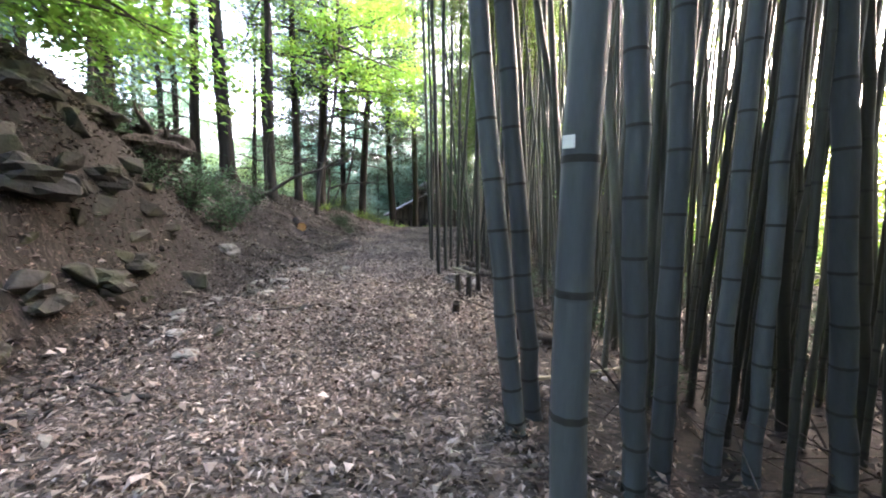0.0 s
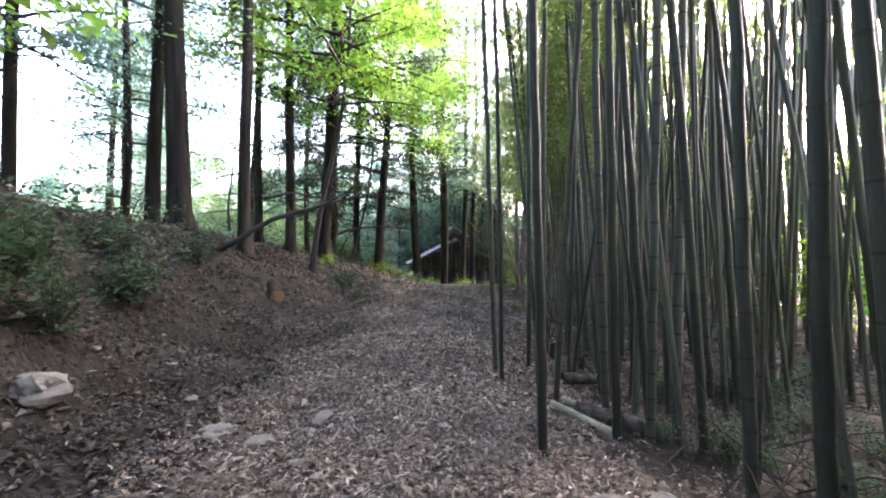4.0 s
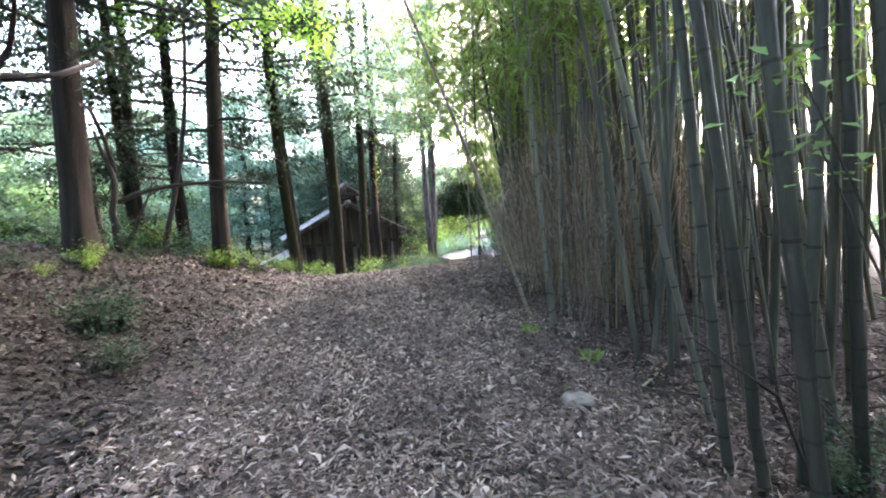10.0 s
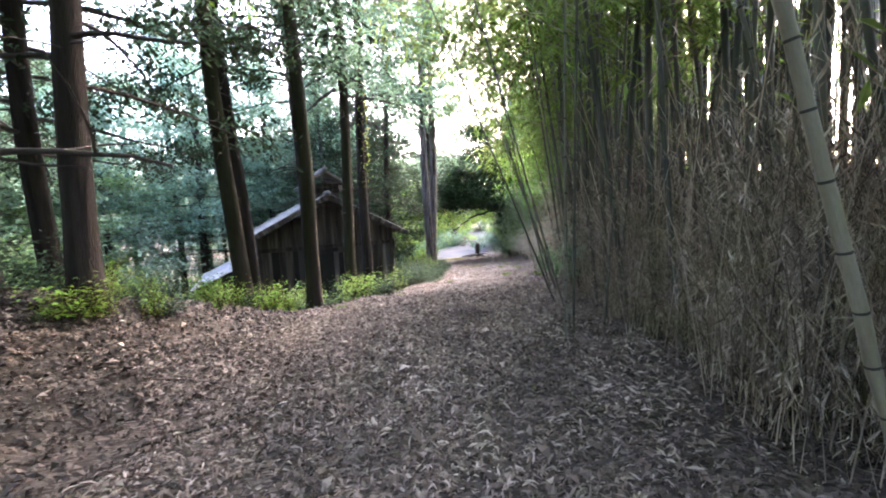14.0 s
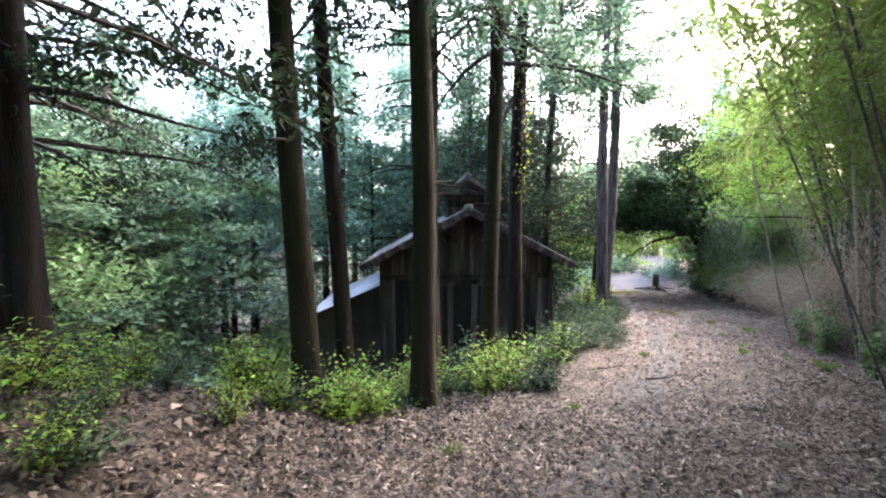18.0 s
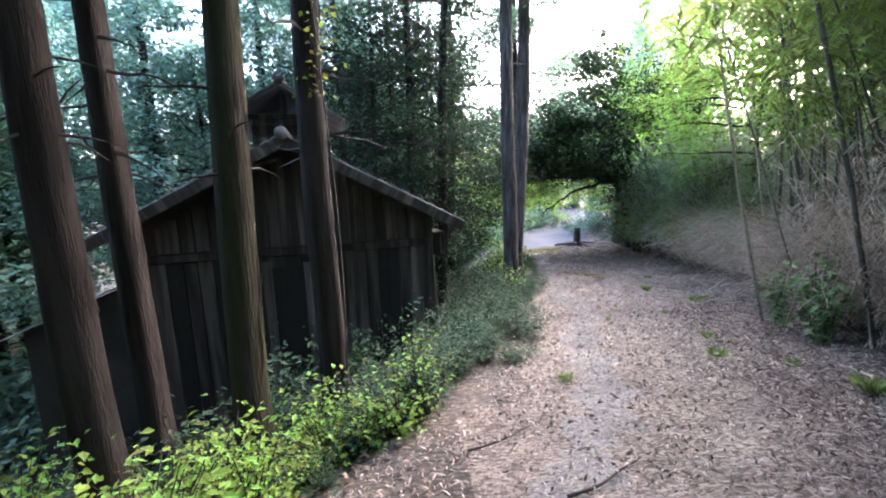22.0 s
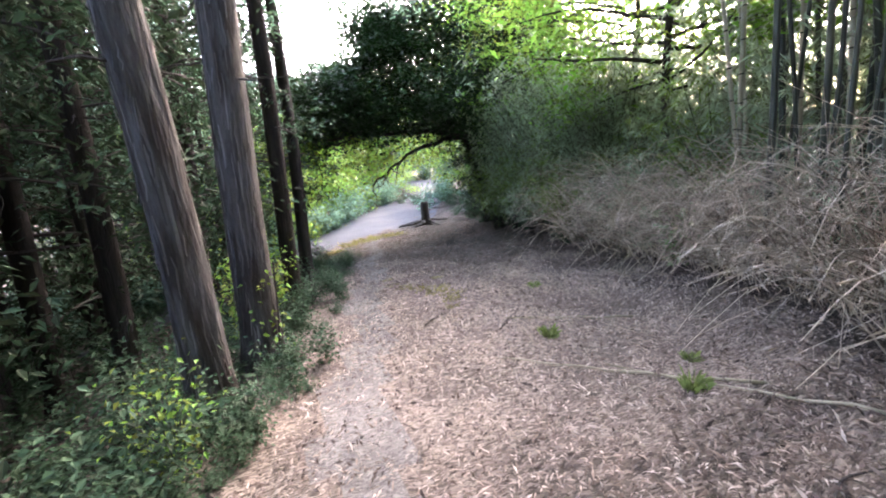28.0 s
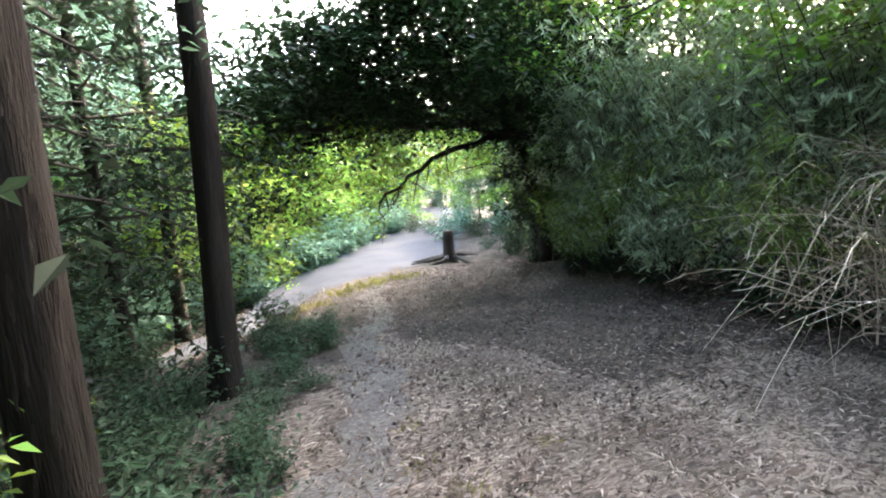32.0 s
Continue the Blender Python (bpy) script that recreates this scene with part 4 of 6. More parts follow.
BOUGHS_HIGH = crown_mesh(54, 6.7, 14.5, 2.9, 46, LEAF_CEDAR, BARK_DARK, 420, 0.12, 0.05, 0.6, 0.5, "round", 0.26)
for x, y, r, lx in ((2.89, 31.0, 0.16, 0.0), (3.25, 32.1, 0.185, 0.035)):
    cypress(x, y, r, 15, lx, 0.0, BARK_GREY, BOUGHS_HIGH, label="tall cypress with grey flaking bark above the undergrowth")
for x, y, r, lx in ((3.7, 34.4, 0.13, 0.02), (4.07, 36.6, 0.125, 0.035), (1.48, 33.9, 0.15, 0.05), (0.6, 34.2, 0.14, 0.03), (2.1, 37.6, 0.17, 0.03)):
    cypress(x, y, r, 15, lx, 0.0, BARK, BOUGHS_LOW if x < 1.6 else None)
for x, y, r, lx in ((-3.7, 19.95, 0.165, 0.045), (-4.94, 21.75, 0.15, -0.006), (-5.05, 17.8, 0.19, 0.035), (-5.3, 15.8, 0.14, -0.015),
                    (-5.95, 21.6, 0.13, -0.01), (-6.5, 13.0, 0.22, -0.04), (-5.3, 13.4, 0.13, -0.02), (-7.6, 18.6, 0.15, 0.0), (-8.6, 15.0, 0.18, 0.0),
                    (-7.9, 10.2, 0.18, 0.02), (-8.0, 24.2, 0.17, 0.0)):
    cypress(x, y, r, 15, lx, 0.0, BARK, DARK_BOUGHS if -5.1 < x and y > 17 else CEDAR_LOW[TRUNK_SEED[0] % 2], label="tall cypress with dark brown bark on the bank")
cypress(-6.2, 22.6, 0.15, 14, 0.0, 0.0, BARK, crown_mesh(53, 3.2, 11.0, 3.5, 36, BOUGH, BARK_DARK, 520, 0.1, 0.042, 0.6, 0.5, "round", 0.24), label="cypress with dark drooping boughs at the crest")
for x, y, r in ((-1.2, 34.6, 0.14), (0.2, 37.0, 0.15), (-0.8, 39.4, 0.14), (1.3, 40.4, 0.15), (2.6, 42.6, 0.14)):
    cypress(x, y, r, 14, 0.0, 0.0, BARK, BOUGHS if x > 0 else None, label="tall cypress with dark drooping boughs behind the shed", sides=10)

for x, y, r in ((-12.5, 9.0, 0.16), (-14.5, 14.5, 0.18), (-11.5, 17.5, 0.15), (-15.0, 21.0, 0.17), (-10.5, 13.2, 0.14), (-12.0, 4.0, 0.17), (-9.8, 22.5, 0.14)):
    cypress(x, y, r, 13, 0.0, 0.0, BARK, BOUGHS, label="tall cypress with dark drooping boughs beyond the bank", sides=10)

SHADE = [crown_mesh(58 + k, 0.9, 8.6, 2.7, 40, LEAF_CEDAR, BARK_DARK, 190, 0.15, 0.065, 0.4, 0.3, "round") for k in range(2)]
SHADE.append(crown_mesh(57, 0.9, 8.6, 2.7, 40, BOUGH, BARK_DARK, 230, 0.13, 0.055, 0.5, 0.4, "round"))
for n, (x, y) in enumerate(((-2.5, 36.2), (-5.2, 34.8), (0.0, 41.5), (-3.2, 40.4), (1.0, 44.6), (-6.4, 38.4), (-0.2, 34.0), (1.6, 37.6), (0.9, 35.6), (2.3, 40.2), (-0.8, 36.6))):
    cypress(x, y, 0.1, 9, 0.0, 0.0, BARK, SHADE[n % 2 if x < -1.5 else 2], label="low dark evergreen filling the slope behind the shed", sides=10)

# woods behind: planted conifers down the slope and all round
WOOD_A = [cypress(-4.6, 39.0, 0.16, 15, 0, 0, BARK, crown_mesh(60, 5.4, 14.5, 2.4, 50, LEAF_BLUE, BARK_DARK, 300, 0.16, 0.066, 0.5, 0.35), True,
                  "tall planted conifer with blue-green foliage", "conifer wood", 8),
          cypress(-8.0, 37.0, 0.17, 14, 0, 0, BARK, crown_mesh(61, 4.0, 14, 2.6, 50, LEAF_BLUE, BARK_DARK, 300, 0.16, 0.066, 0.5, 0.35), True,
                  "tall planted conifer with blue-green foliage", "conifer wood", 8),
          cypress(-12.0, 30.0, 0.2, 12, 0, 0, BARK_DARK, crown_mesh(62, 1.4, 10.5, 3.6, 54, LEAF_CEDAR, BARK_DARK, 330, 0.17, 0.085, 0.4, 0.3, "round"), True,
                  "dark spreading woodland tree", "conifer wood", 8)]
spots = [(-4.6, 39.0), (-8.0, 37.0), (-12.0, 30.0)]
for x, y in ((-6.2, 34.2), (-9.2, 33.0), (-3.6, 35.8), (-1.6, 37.5), (-11.5, 34.5), (-7.6, 40.0), (-5.0, 43.0), (-1.2, 41.2), (-10.4, 38.4), (-13.8, 37.0), (-2.9, 45.5),
             (-14.5, 31.5), (-16.0, 28.0), (-10.8, 28.8), (-0.4, 45.5), (1.2, 49.0)):
    spots.append((x, y))
    s = rng.uniform(0.9, 1.15)
    copy_thing(WOOD_A[len(spots) % 2 if y > 32 else 2], Matrix.Translation((x, y, float(land(x, y)))) @ Matrix.Rotation(rng.uniform(0, 6.28), 4, "Z") @ Matrix.Diagonal((s, s, 0.74 * s, 1)))
tries = 0
while len(spots) < 120 and tries < 6000:
    tries += 1
    x, y = rng.uniform(-46, 44), rng.uniform(-34, 96)
    u = x - float(np.interp(y, PATH_Y, PATH_X))
    clear = (u < (-26 if y < 27 else -8) and (y < 26 or u < -11) and not (u > -15 and y < 13)) or (y > 40 and x < -1.5) or (y > 60 and abs(x - 9.5 - (y - 58) * 0.32) > 5) or (u > 15) or (y < -14)
    if not clear or any((x - a) ** 2 + (y - b) ** 2 < 6.5 for a, b in spots) or (y < 36 and y > 24 and -9 < x < 3):
        continue
    if 20 < math.degrees(math.atan2(x, y)) < 62 and u > 15 and rng.random() < 0.75:      # open towards the light
        continue
    spots.append((x, y))
    src = WOOD_A[(0, 1, 0, 1, 2)[len(spots) % 5] if x < 3 else (1, 2)[len(spots) % 2]]
    s = rng.uniform(0.85, 1.2)
    copy_thing(src, Matrix.Translation((x, y, float(land(x, y)))) @ Matrix.Rotation(rng.uniform(0, 6.28), 4, "Z") @ Matrix.Diagonal((s, s, s * (0.8 if x < 3 and 26 < y < 60 else 1), 1)))

# woods beyond the bank
for k in range(9):
    x, y = -10.5 - 14 * rng.uniform(0, 1), 5 + 20 * (k + rng.uniform(0, 1)) / 9
    copy_thing(WOOD_A[(0, 1)[k % 2]], Matrix.Translation((x, y, float(land(x, y)))) @ Matrix.Rotation(k, 4, "Z") @ Matrix.Diagonal((1, 1, rng.uniform(0.85, 1.15), 1)))
# tall trees added out of sight between road and sun, to shade the road
for x, y in ((17.0, 52.0), (19.5, 55.0), (15.0, 47.5), (21.0, 60.0), (17.5, 47.5), (22.5, 56.0)):
    copy_thing(WOOD_A[1], Matrix.Translation((x, y, float(land(x, y)))) @ Matrix.Rotation(x, 4, "Z"))
# unseen woods added behind the start and beyond the bank to block skylight
for k in range(64):
    x, y = (-8.5 - 17 * rng.uniform(0, 1), -24 + 28 * rng.uniform(0, 1)) if k < 40 else (rng.uniform(-9, 16), rng.uniform(-26, -13))
    s = rng.uniform(0.85, 1.2)
    copy_thing(WOOD_A[(1, 2, 1)[k % 3]], Matrix.Translation((x, y, float(land(x, y)))) @ Matrix.Rotation(rng.uniform(0, 6.28), 4, "Z") @ Matrix.Diagonal((s, s, s, 1)))

for x, y in ((9.0, 61.5), (10.5, 63.0), (12.2, 64.5), (13.8, 66.0), (15.2, 69.0), (17.5, 75.5), (20.0, 76.5), (22.5, 76.0), (21.0, 79.0), (24.5, 73.0)):
    copy_thing(WOOD_A[2], Matrix.Translation((x, y, float(land(x, y)))) @ Matrix.Rotation(x, 4, "Z"))
for k in range(13):                                  # woods that close the view beyond the road
    x, y = (-3.0 + 1.3 * k + rng.uniform(-0.4, 0.4), rng.uniform(56, 60) + 0.25 * k) if k < 9 else (17.5 + 1.6 * (k - 9), rng.uniform(53, 58))
    s = rng.uniform(0.8, 1.1)
    copy_thing(WOOD_A[2], Matrix.Translation((x, y, float(land(x, y)))) @ Matrix.Rotation(rng.uniform(0, 6.28), 4, "Z") @ Matrix.Diagonal((s, s, s, 1)))

# ---- road ----
ROAD_X = [20, 16.5, 13.5, 11.0, 8.9, 7.2, 5.6, 4.3, 3.2, 2.0, 0.2]
ROAD_Y = [72, 62, 56, 51.3, 48.0, 45.9, 44.6, 43.0, 41.2, 39.2, 36.5]
ROAD_W = [1.7, 1.7, 1.9, 2.2, 2.5, 2.2, 1.5, 0.8, 0.6, 0.55, 0.5]
s = np.linspace(0, 10, 81)
rx, ry, rw = (np.interp(s, np.arange(11), c) for c in (ROAD_X, ROAD_Y, ROAD_W))
for _ in range(3):
    for c in (rx, ry, rw):
        c[1:-1] = (c[:-2] + 2 * c[1:-1] + c[2:]) / 4
dx, dy = np.gradient(rx), np.gradient(ry)
d = np.hypot(dx, dy)
offs = np.linspace(-1, 1, 9)
vx = rx[:, None] + (dy / d * rw)[:, None] * offs
vy = ry[:, None] - (dx / d * rw)[:, None] * offs
vz = land(vx, vy) * 0.25 + land(rx, ry)[:, None] * 0.75 + 0.05 - 0.03 * np.abs(offs) ** 3
vz = np.maximum(vz, land(vx, vy) + 0.035 - 0.03 * np.abs(offs) ** 3)
i, j = np.meshgrid(np.arange(80), np.arange(8), indexing="ij")
q = np.stack([i * 9 + j, i * 9 + j + 1, (i + 1) * 9 + j + 1, (i + 1) * 9 + j], -1).reshape(-1, 4)
tagged(new("road", fast_mesh("road", np.stack([vx, vy, vz], -1).reshape(-1, 3), q, ROAD, smooth=True)), "pale gravel road bending away past the trees", "road", kind="structure")

# ---- leaf litter ----
def litter(name, n, mat, L, W, y0, y1, u0, u1, label, power=1.0, lift=0.012, flat=0.5, heap=0.03):
    """Leaves that lie tilted over one another, heaped in drifts and thin between them."""
    y = rng.uniform(y0, y1, n)
    u = rng.uniform(u0, u1, n) if power == 1.0 else np.clip(rng.normal(-0.1, power, n), u0, u1)
    x = np.interp(y, PATH_Y, PATH_X) + u
    drift = 0.5 + 0.25 * wave(x, y, 3.7, 0.9) + 0.2 * wave(x, y, 9.1, 2.2)
    worn = (np.abs(u + 0.3 + 0.12 * np.sin(y * 1.9)) < 0.27) & (y > 20.5) & (rng.uniform(0, 1, n) < 0.45)
    keep = ~worn & (rng.uniform(0, 1, n) < 0.45 + 0.8 * drift)
    # under the near culms only few leaves lie
    keep &= ~((y < 9.5) & (u > np.interp(y, [-2, 3, 9.5], [0.95, 1.15, 1.9])) & (rng.uniform(0, 1, n) < 0.7))
    # a mat of low plants takes the place of leaves down the slope
    keep &= ~((y > 25) & (u < np.interp(y, [25, 28, 31, 33, 37], [-1.5, -1.15, -0.95, -0.48, -0.58]) + 0.12 * np.sin(y * 5)) & (rng.uniform(0, 1, n) < 0.85))
    # the foot of the bank is dark and bare of fresh leaves
    if mat in (LITTER, LITTER_DARK):
        keep &= ~((y > 5) & (y < 18.5) & (u < -1.7 + 0.3 * np.sin(y * 2.3)) & (rng.uniform(0, 1, n) < 0.94))
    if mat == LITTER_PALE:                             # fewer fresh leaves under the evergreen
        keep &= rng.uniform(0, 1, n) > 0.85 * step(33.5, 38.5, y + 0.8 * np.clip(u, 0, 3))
    x, y, drift = x[keep], y[keep], drift[keep]
    n = len(y)
    c = np.stack([x, y, land(x, y) + rng.uniform(0.002, lift * 2, n) + heap * np.clip(drift, 0, 1) * rng.uniform(0.1, 1, n)], -1)
    v, q = leaves(rng, c, L, W, 0.0, flat, 0.55, 0.45)
    return tagged(new(name, fast_mesh(name, v, q, mat)), label, "leaf litter", kind="stuff")


litter("leaf_litter", 90000, LITTER, 0.062, 0.014, -1.2, 23, -4.4, 2.6, "dry pale brown bamboo leaves strewn over the path", 1.35)
litter("leaf_litter", 60000, LITTER, 0.07, 0.012, 7, 23, -4.4, 4.0, "dry pale brown bamboo leaves strewn over the path", 1.3)
litter("leaf_litter", 60000, LITTER, 0.034, 0.017, -1.2, 23, -3.6, 2.4, "dry broken leaf shreds strewn over the path", 1.3)
litter("leaf_litter", 130000, LITTER_PALE, 0.042, 0.0095, 19.5, 42, -2.0, 4.8, "dry straw-coloured leaves strewn over the path")
litter("leaf_litter", 7000, LITTER, 0.085, 0.04, -1.2, 22, -4.5, 2.0, "larger pale dead leaves lying on the path")
litter("leaf_litter", 80000, LITTER_DARK, 0.055, 0.024, -1.2, 22, -4.2, 4.5, "dark rotting leaves lying on the soil")
litter("leaf_litter", 50000, LITTER_SHADED, 0.075, 0.034, -1, 24, -8.5, -1.7, "leaves coloured dark for shade lying on the bank")
litter("leaf_litter", 34000, LITTER_SHADED, 0.06, 0.022, 4, 19.5, -4.8, -1.35, "leaves coloured dark for shade at the foot of the bank")
litter("leaf_litter", 6000, LITTER, 0.06, 0.022, -1, 24, -8.0, -1.6, "scattered pale leaves lying on the bank")
litter("leaf_litter", 30000, LITTER, 0.07, 0.013, 12, 29, 0.8, 6.0, "dry bamboo leaves lying between the culms")
litter("leaf_litter", 38000, LITTER_SHADED, 0.07, 0.03, -3, 14.5, 1.0, 9.5, "leaves coloured dark for shade lying between the culms")
litter("leaf_litter", 40000, LITTER_DARK, 0.075, 0.036, 22, 46, -9.0, -1.8, "dark rotting leaves lying on the slope")
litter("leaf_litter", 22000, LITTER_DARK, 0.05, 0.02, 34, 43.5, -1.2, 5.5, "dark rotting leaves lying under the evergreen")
litter("leaf_litter", 36000, LITTER_DARK, 0.045, 0.015, 20, 42, -1.8, 4.6, "dark rotting leaves lying on the straw litter")
litter("leaf_litter", 14000, LITTER_DARK, 0.06, 0.016, 21, 29, 1.2, 4.2, "dark debris of canes strewn along the thicket")
litter("leaf_litter", 9000, LITTER_PALE, 0.075, 0.012, 20, 38, -1.4, 4.2, "larger straw leaves lying on the path", 1.0, 0.02, 0.5)

# ---- shed ----
def box(bm, x0, x1, y0, y1, z0, z1, bevel=0.0):
    r = bmesh.ops.create_cube(bm, size=1, matrix=Matrix.Translation(((x0 + x1) / 2, (y0 + y1) / 2, (z0 + z1) / 2)) @ Matrix.Diagonal((x1 - x0, y1 - y0, z1 - z0, 1)))
    if bevel:
        bmesh.ops.bevel(bm, geom=list({e for v in r["verts"] for e in v.link_edges}), offset=bevel, segments=1, affect="EDGES")


def box_part(name, parent, mat, x0, x1, y0, y1, z0, z1, bevel=0.006, label=""):
    bm = bmesh.new()
    box(bm, x0, x1, y0, y1, z0, z1, bevel)
    return part(name, mesh_of(name, bm, mat), parent, label)


def prism(name, parent, mat, outline, y0, y1, label=""):
    """A wall cut from an outline in x and z, with thickness in y."""
    bm = bmesh.new()
    a = [bm.verts.new((x, y0, z)) for x, z in outline]
    b = [bm.verts.new((x, y1, z)) for x, z in outline]
    bm.faces.new(a), bm.faces.new(b[::-1])
    for i in range(len(a)):
        j = (i + 1) % len(a)
        bm.faces.new((a[j], a[i], b[i], b[j]))
    return part(name, mesh_of(name, bm, mat), parent, label)


shed = new("shed")
shed.matrix_basis = pose(-1.05, 28.54, 0, 0, 0, 9.6)
tagged(shed, "old dark wooden shed with shingle roof and roof vent", "shed")
HALF, DEEP, EAVE, RIDGE, FOOT, OVER = 2.15, 5.4, 1.54, 2.89, -1.6, 0.45
PITCH = (RIDGE - EAVE) / (HALF + OVER)
TOP = RIDGE - PITCH * HALF
prism("wall", shed, PLASTER, [(-HALF, FOOT), (HALF, FOOT), (HALF, TOP - 0.06), (0, RIDGE - 0.08), (-HALF, TOP - 0.06)], 0.0, 0.12, "dark earth-plastered gable wall")
prism("wall", shed, PLASTER, [(-HALF, FOOT), (HALF, FOOT), (HALF, TOP - 0.06), (0, RIDGE - 0.08), (-HALF, TOP - 0.06)], DEEP - 0.12, DEEP)
box_part("wall", shed, PLASTER, HALF - 0.12, HALF, 0.125, DEEP - 0.125, FOOT, TOP - 0.07, 0.0)
box_part("wall", shed, PLASTER, -HALF, -HALF + 0.12, 0.125, DEEP - 0.125, FOOT, TOP - 0.07, 0.0)
for x in (-HALF + 0.05, -0.75, 0.78, HALF - 0.05):
    z = RIDGE - 0.1 - PITCH * abs(x)
    box_part("post", shed, PLANK, x - 0.06, x + 0.06, -0.05, -0.004, FOOT, z, 0.01)
box_part("beam", shed, PLANK, -HALF, HALF, -0.075, -0.055, 1.18, 1.3)
srng = np.random.default_rng(9)
x = -HALF + 0.14
while x < HALF - 0.2:
    w = srng.uniform(0.13, 0.24)
    z = RIDGE - 0.16 - PITCH * max(abs(x), abs(x + w))
    if not any(x < p + 0.07 and x + w > p - 0.07 for p in (-0.75, 0.78)):
        low = FOOT + srng.uniform(0, 0.1)
        box_part("plank", shed, PLANK if srng.random() < 0.75 else DARK, x, x + w - 0.012, -0.04 - srng.uniform(0, 0.012), -0.004, low, 1.17, 0.004)
        box_part("plank", shed, PLANK, x + 0.01, x + w - 0.015, -0.035 - srng.uniform(0, 0.01), -0.004, 1.31, z, 0.004)
    x += w
# a thin dark panel before the planks stands for the shade inside
box_part("door_opening", shed, DARK, -0.62, 0.68, -0.062, -0.056, FOOT, 1.0, 0.0, "dark panel for the unlit doorway")
for k, (x0, x1) in enumerate(((-0.5, -0.36), (0.1, 0.26), (0.42, 0.55))):
    box_part("plank", shed, PLANK, x0, x1, -0.09, -0.066, FOOT, 1.1 - 0.05 * k, 0.004, "loose pale board leaning over the doorway")
y = 0.3
while y < DEEP - 0.2:
    w = srng.uniform(0.16, 0.28)
    box_part("plank", shed, PLANK, HALF + 0.004, HALF + 0.03 + srng.uniform(0, 0.012), y, y + w - 0.012, FOOT, TOP - 0.12, 0.004)
    y += w


def roof_slope(parent, side, half, ridge, pitch, y0, y1, rows, cols, mat=TILE, thick=0.05, ridge_x=0.0):
    """A boarded slope that carries rows of overlapping shingles, each one a piece."""
    run = math.hypot(half, half * pitch)
    m = Matrix.Translation((ridge_x, 0, ridge)) @ Matrix.Rotation(math.atan(pitch) * side, 4, "Y")
    bm = bmesh.new()
    box(bm, 0 if side > 0 else -run, run if side > 0 else 0, y0, y1, -thick, 0)
    slope = part("roof_slope", mesh_of("roof_slope", bm, PLANK), parent, m=m)
    bm = bmesh.new()
    sx, sy = run / rows, (y1 - y0) / cols
    box(bm, -sx * 0.62, sx * 0.62, -sy * 0.485, sy * 0.485, 0, 0.022, 0.004)
    one = mesh_of("shingle", bm, mat)
    for i in range(rows):
        for j in range(cols):
            part("shingle", one, slope, m=Matrix.Translation((side * (i + 0.5) * sx, y0 + (j + 0.5) * sy + srng.uniform(-0.012, 0.012), 0.02 + srng.uniform(0, 0.012)))
                 @ Matrix.Rotation(side * (0.11 + srng.normal(0, 0.02)), 4, "Y") @ Matrix.Rotation(srng.normal(0, 0.02), 4, "Z"))
    bm = bmesh.new()
    box(bm, 0 if side > 0 else -run, run if side > 0 else 0, y0 - 0.03, y0 - 0.002, -0.12, 0.03, 0.005)
    part("barge_board", mesh_of("barge_board", bm, PLANK), slope, "pale weathered board along the gable")
    return slope


roof_slope(shed, 1, HALF + OVER, RIDGE, PITCH, -0.45, DEEP + 0.3, 14, 20)
roof_slope(shed, -1, HALF + OVER, RIDGE, PITCH, -0.45, DEEP + 0.3, 14, 20)
v, f, t = tube([(0, -0.5, RIDGE + 0.05), (0, DEEP / 2, RIDGE + 0.035), (0, DEEP + 0.35, RIDGE + 0.05)], [0.09, 0.09, 0.09], 10)
part("ridge_cap", fast_mesh("ridge_cap", v, [f, t], TILE, smooth=True), shed)
for j in range(9):
    for side in (-1, 1):
        v, f, t = tube([(side * 0.05, 0.2 + j * 0.6, RIDGE - 0.17 - 0.05 * PITCH), (side * (HALF + OVER - 0.06), 0.2 + j * 0.6, EAVE - 0.06)], [0.035, 0.03], 6)
        part("rafter", fast_mesh("rafter", v, [f, t], PLANK), shed)
# roof vent
VH, V0, V1, VB, VT, VR = 0.46, 0.14, 1.4, 2.3, 3.22, 3.66
vent = part("roof_vent", None, shed, "small gabled vent turret on the ridge")
prism("vent_wall", vent, PLANK, [(-VH, VB), (VH, VB), (VH, VT), (-VH, VT)], V0, V0 + 0.05)
prism("vent_wall", vent, PLANK, [(-VH, VB), (VH, VB), (VH, VT), (-VH, VT)], V1, V1 + 0.05)
box_part("vent_wall", vent, PLANK, VH - 0.05, VH, V0 + 0.052, V1 - 0.002, VB, VT, 0.0)
box_part("vent_wall", vent, PLANK, -VH, -VH + 0.05, V0 + 0.052, V1 - 0.002, VB, VT, 0.0)
for z in (2.62, 2.8, 2.98):
    box_part("vent_board", vent, PLANK, -VH - 0.012, VH + 0.012, V0 - 0.028, V0 - 0.004, z, z + 0.15, 0.005)
box_part("vent_post", vent, PLANK, -0.04, 0.04, V0 - 0.02, V0 + 0.04, VT, VR - 0.08, 0.004)
box_part("vent_beam", vent, PLANK, -VH - 0.2, VH + 0.2, V0 - 0.05, V0 + 0.0, VT - 0.01, VT + 0.06, 0.006)
for side in (-1, 1):
    run = math.hypot(VH + 0.38, 0.52)
    m = Matrix.Translation((0, 0, VR)) @ Matrix.Rotation(math.atan(0.52 / (VH + 0.38)) * side, 4, "Y")
    bm = bmesh.new()
    box(bm, 0 if side > 0 else -run, run if side > 0 else 0, V0 - 0.35, V1 + 0.35, -0.03, 0.012, 0.004)
    for i in range(5):
        for j in range(6):
            a, b = side * (i + 0.02) * run / 5, side * (i + 1.12) * run / 5
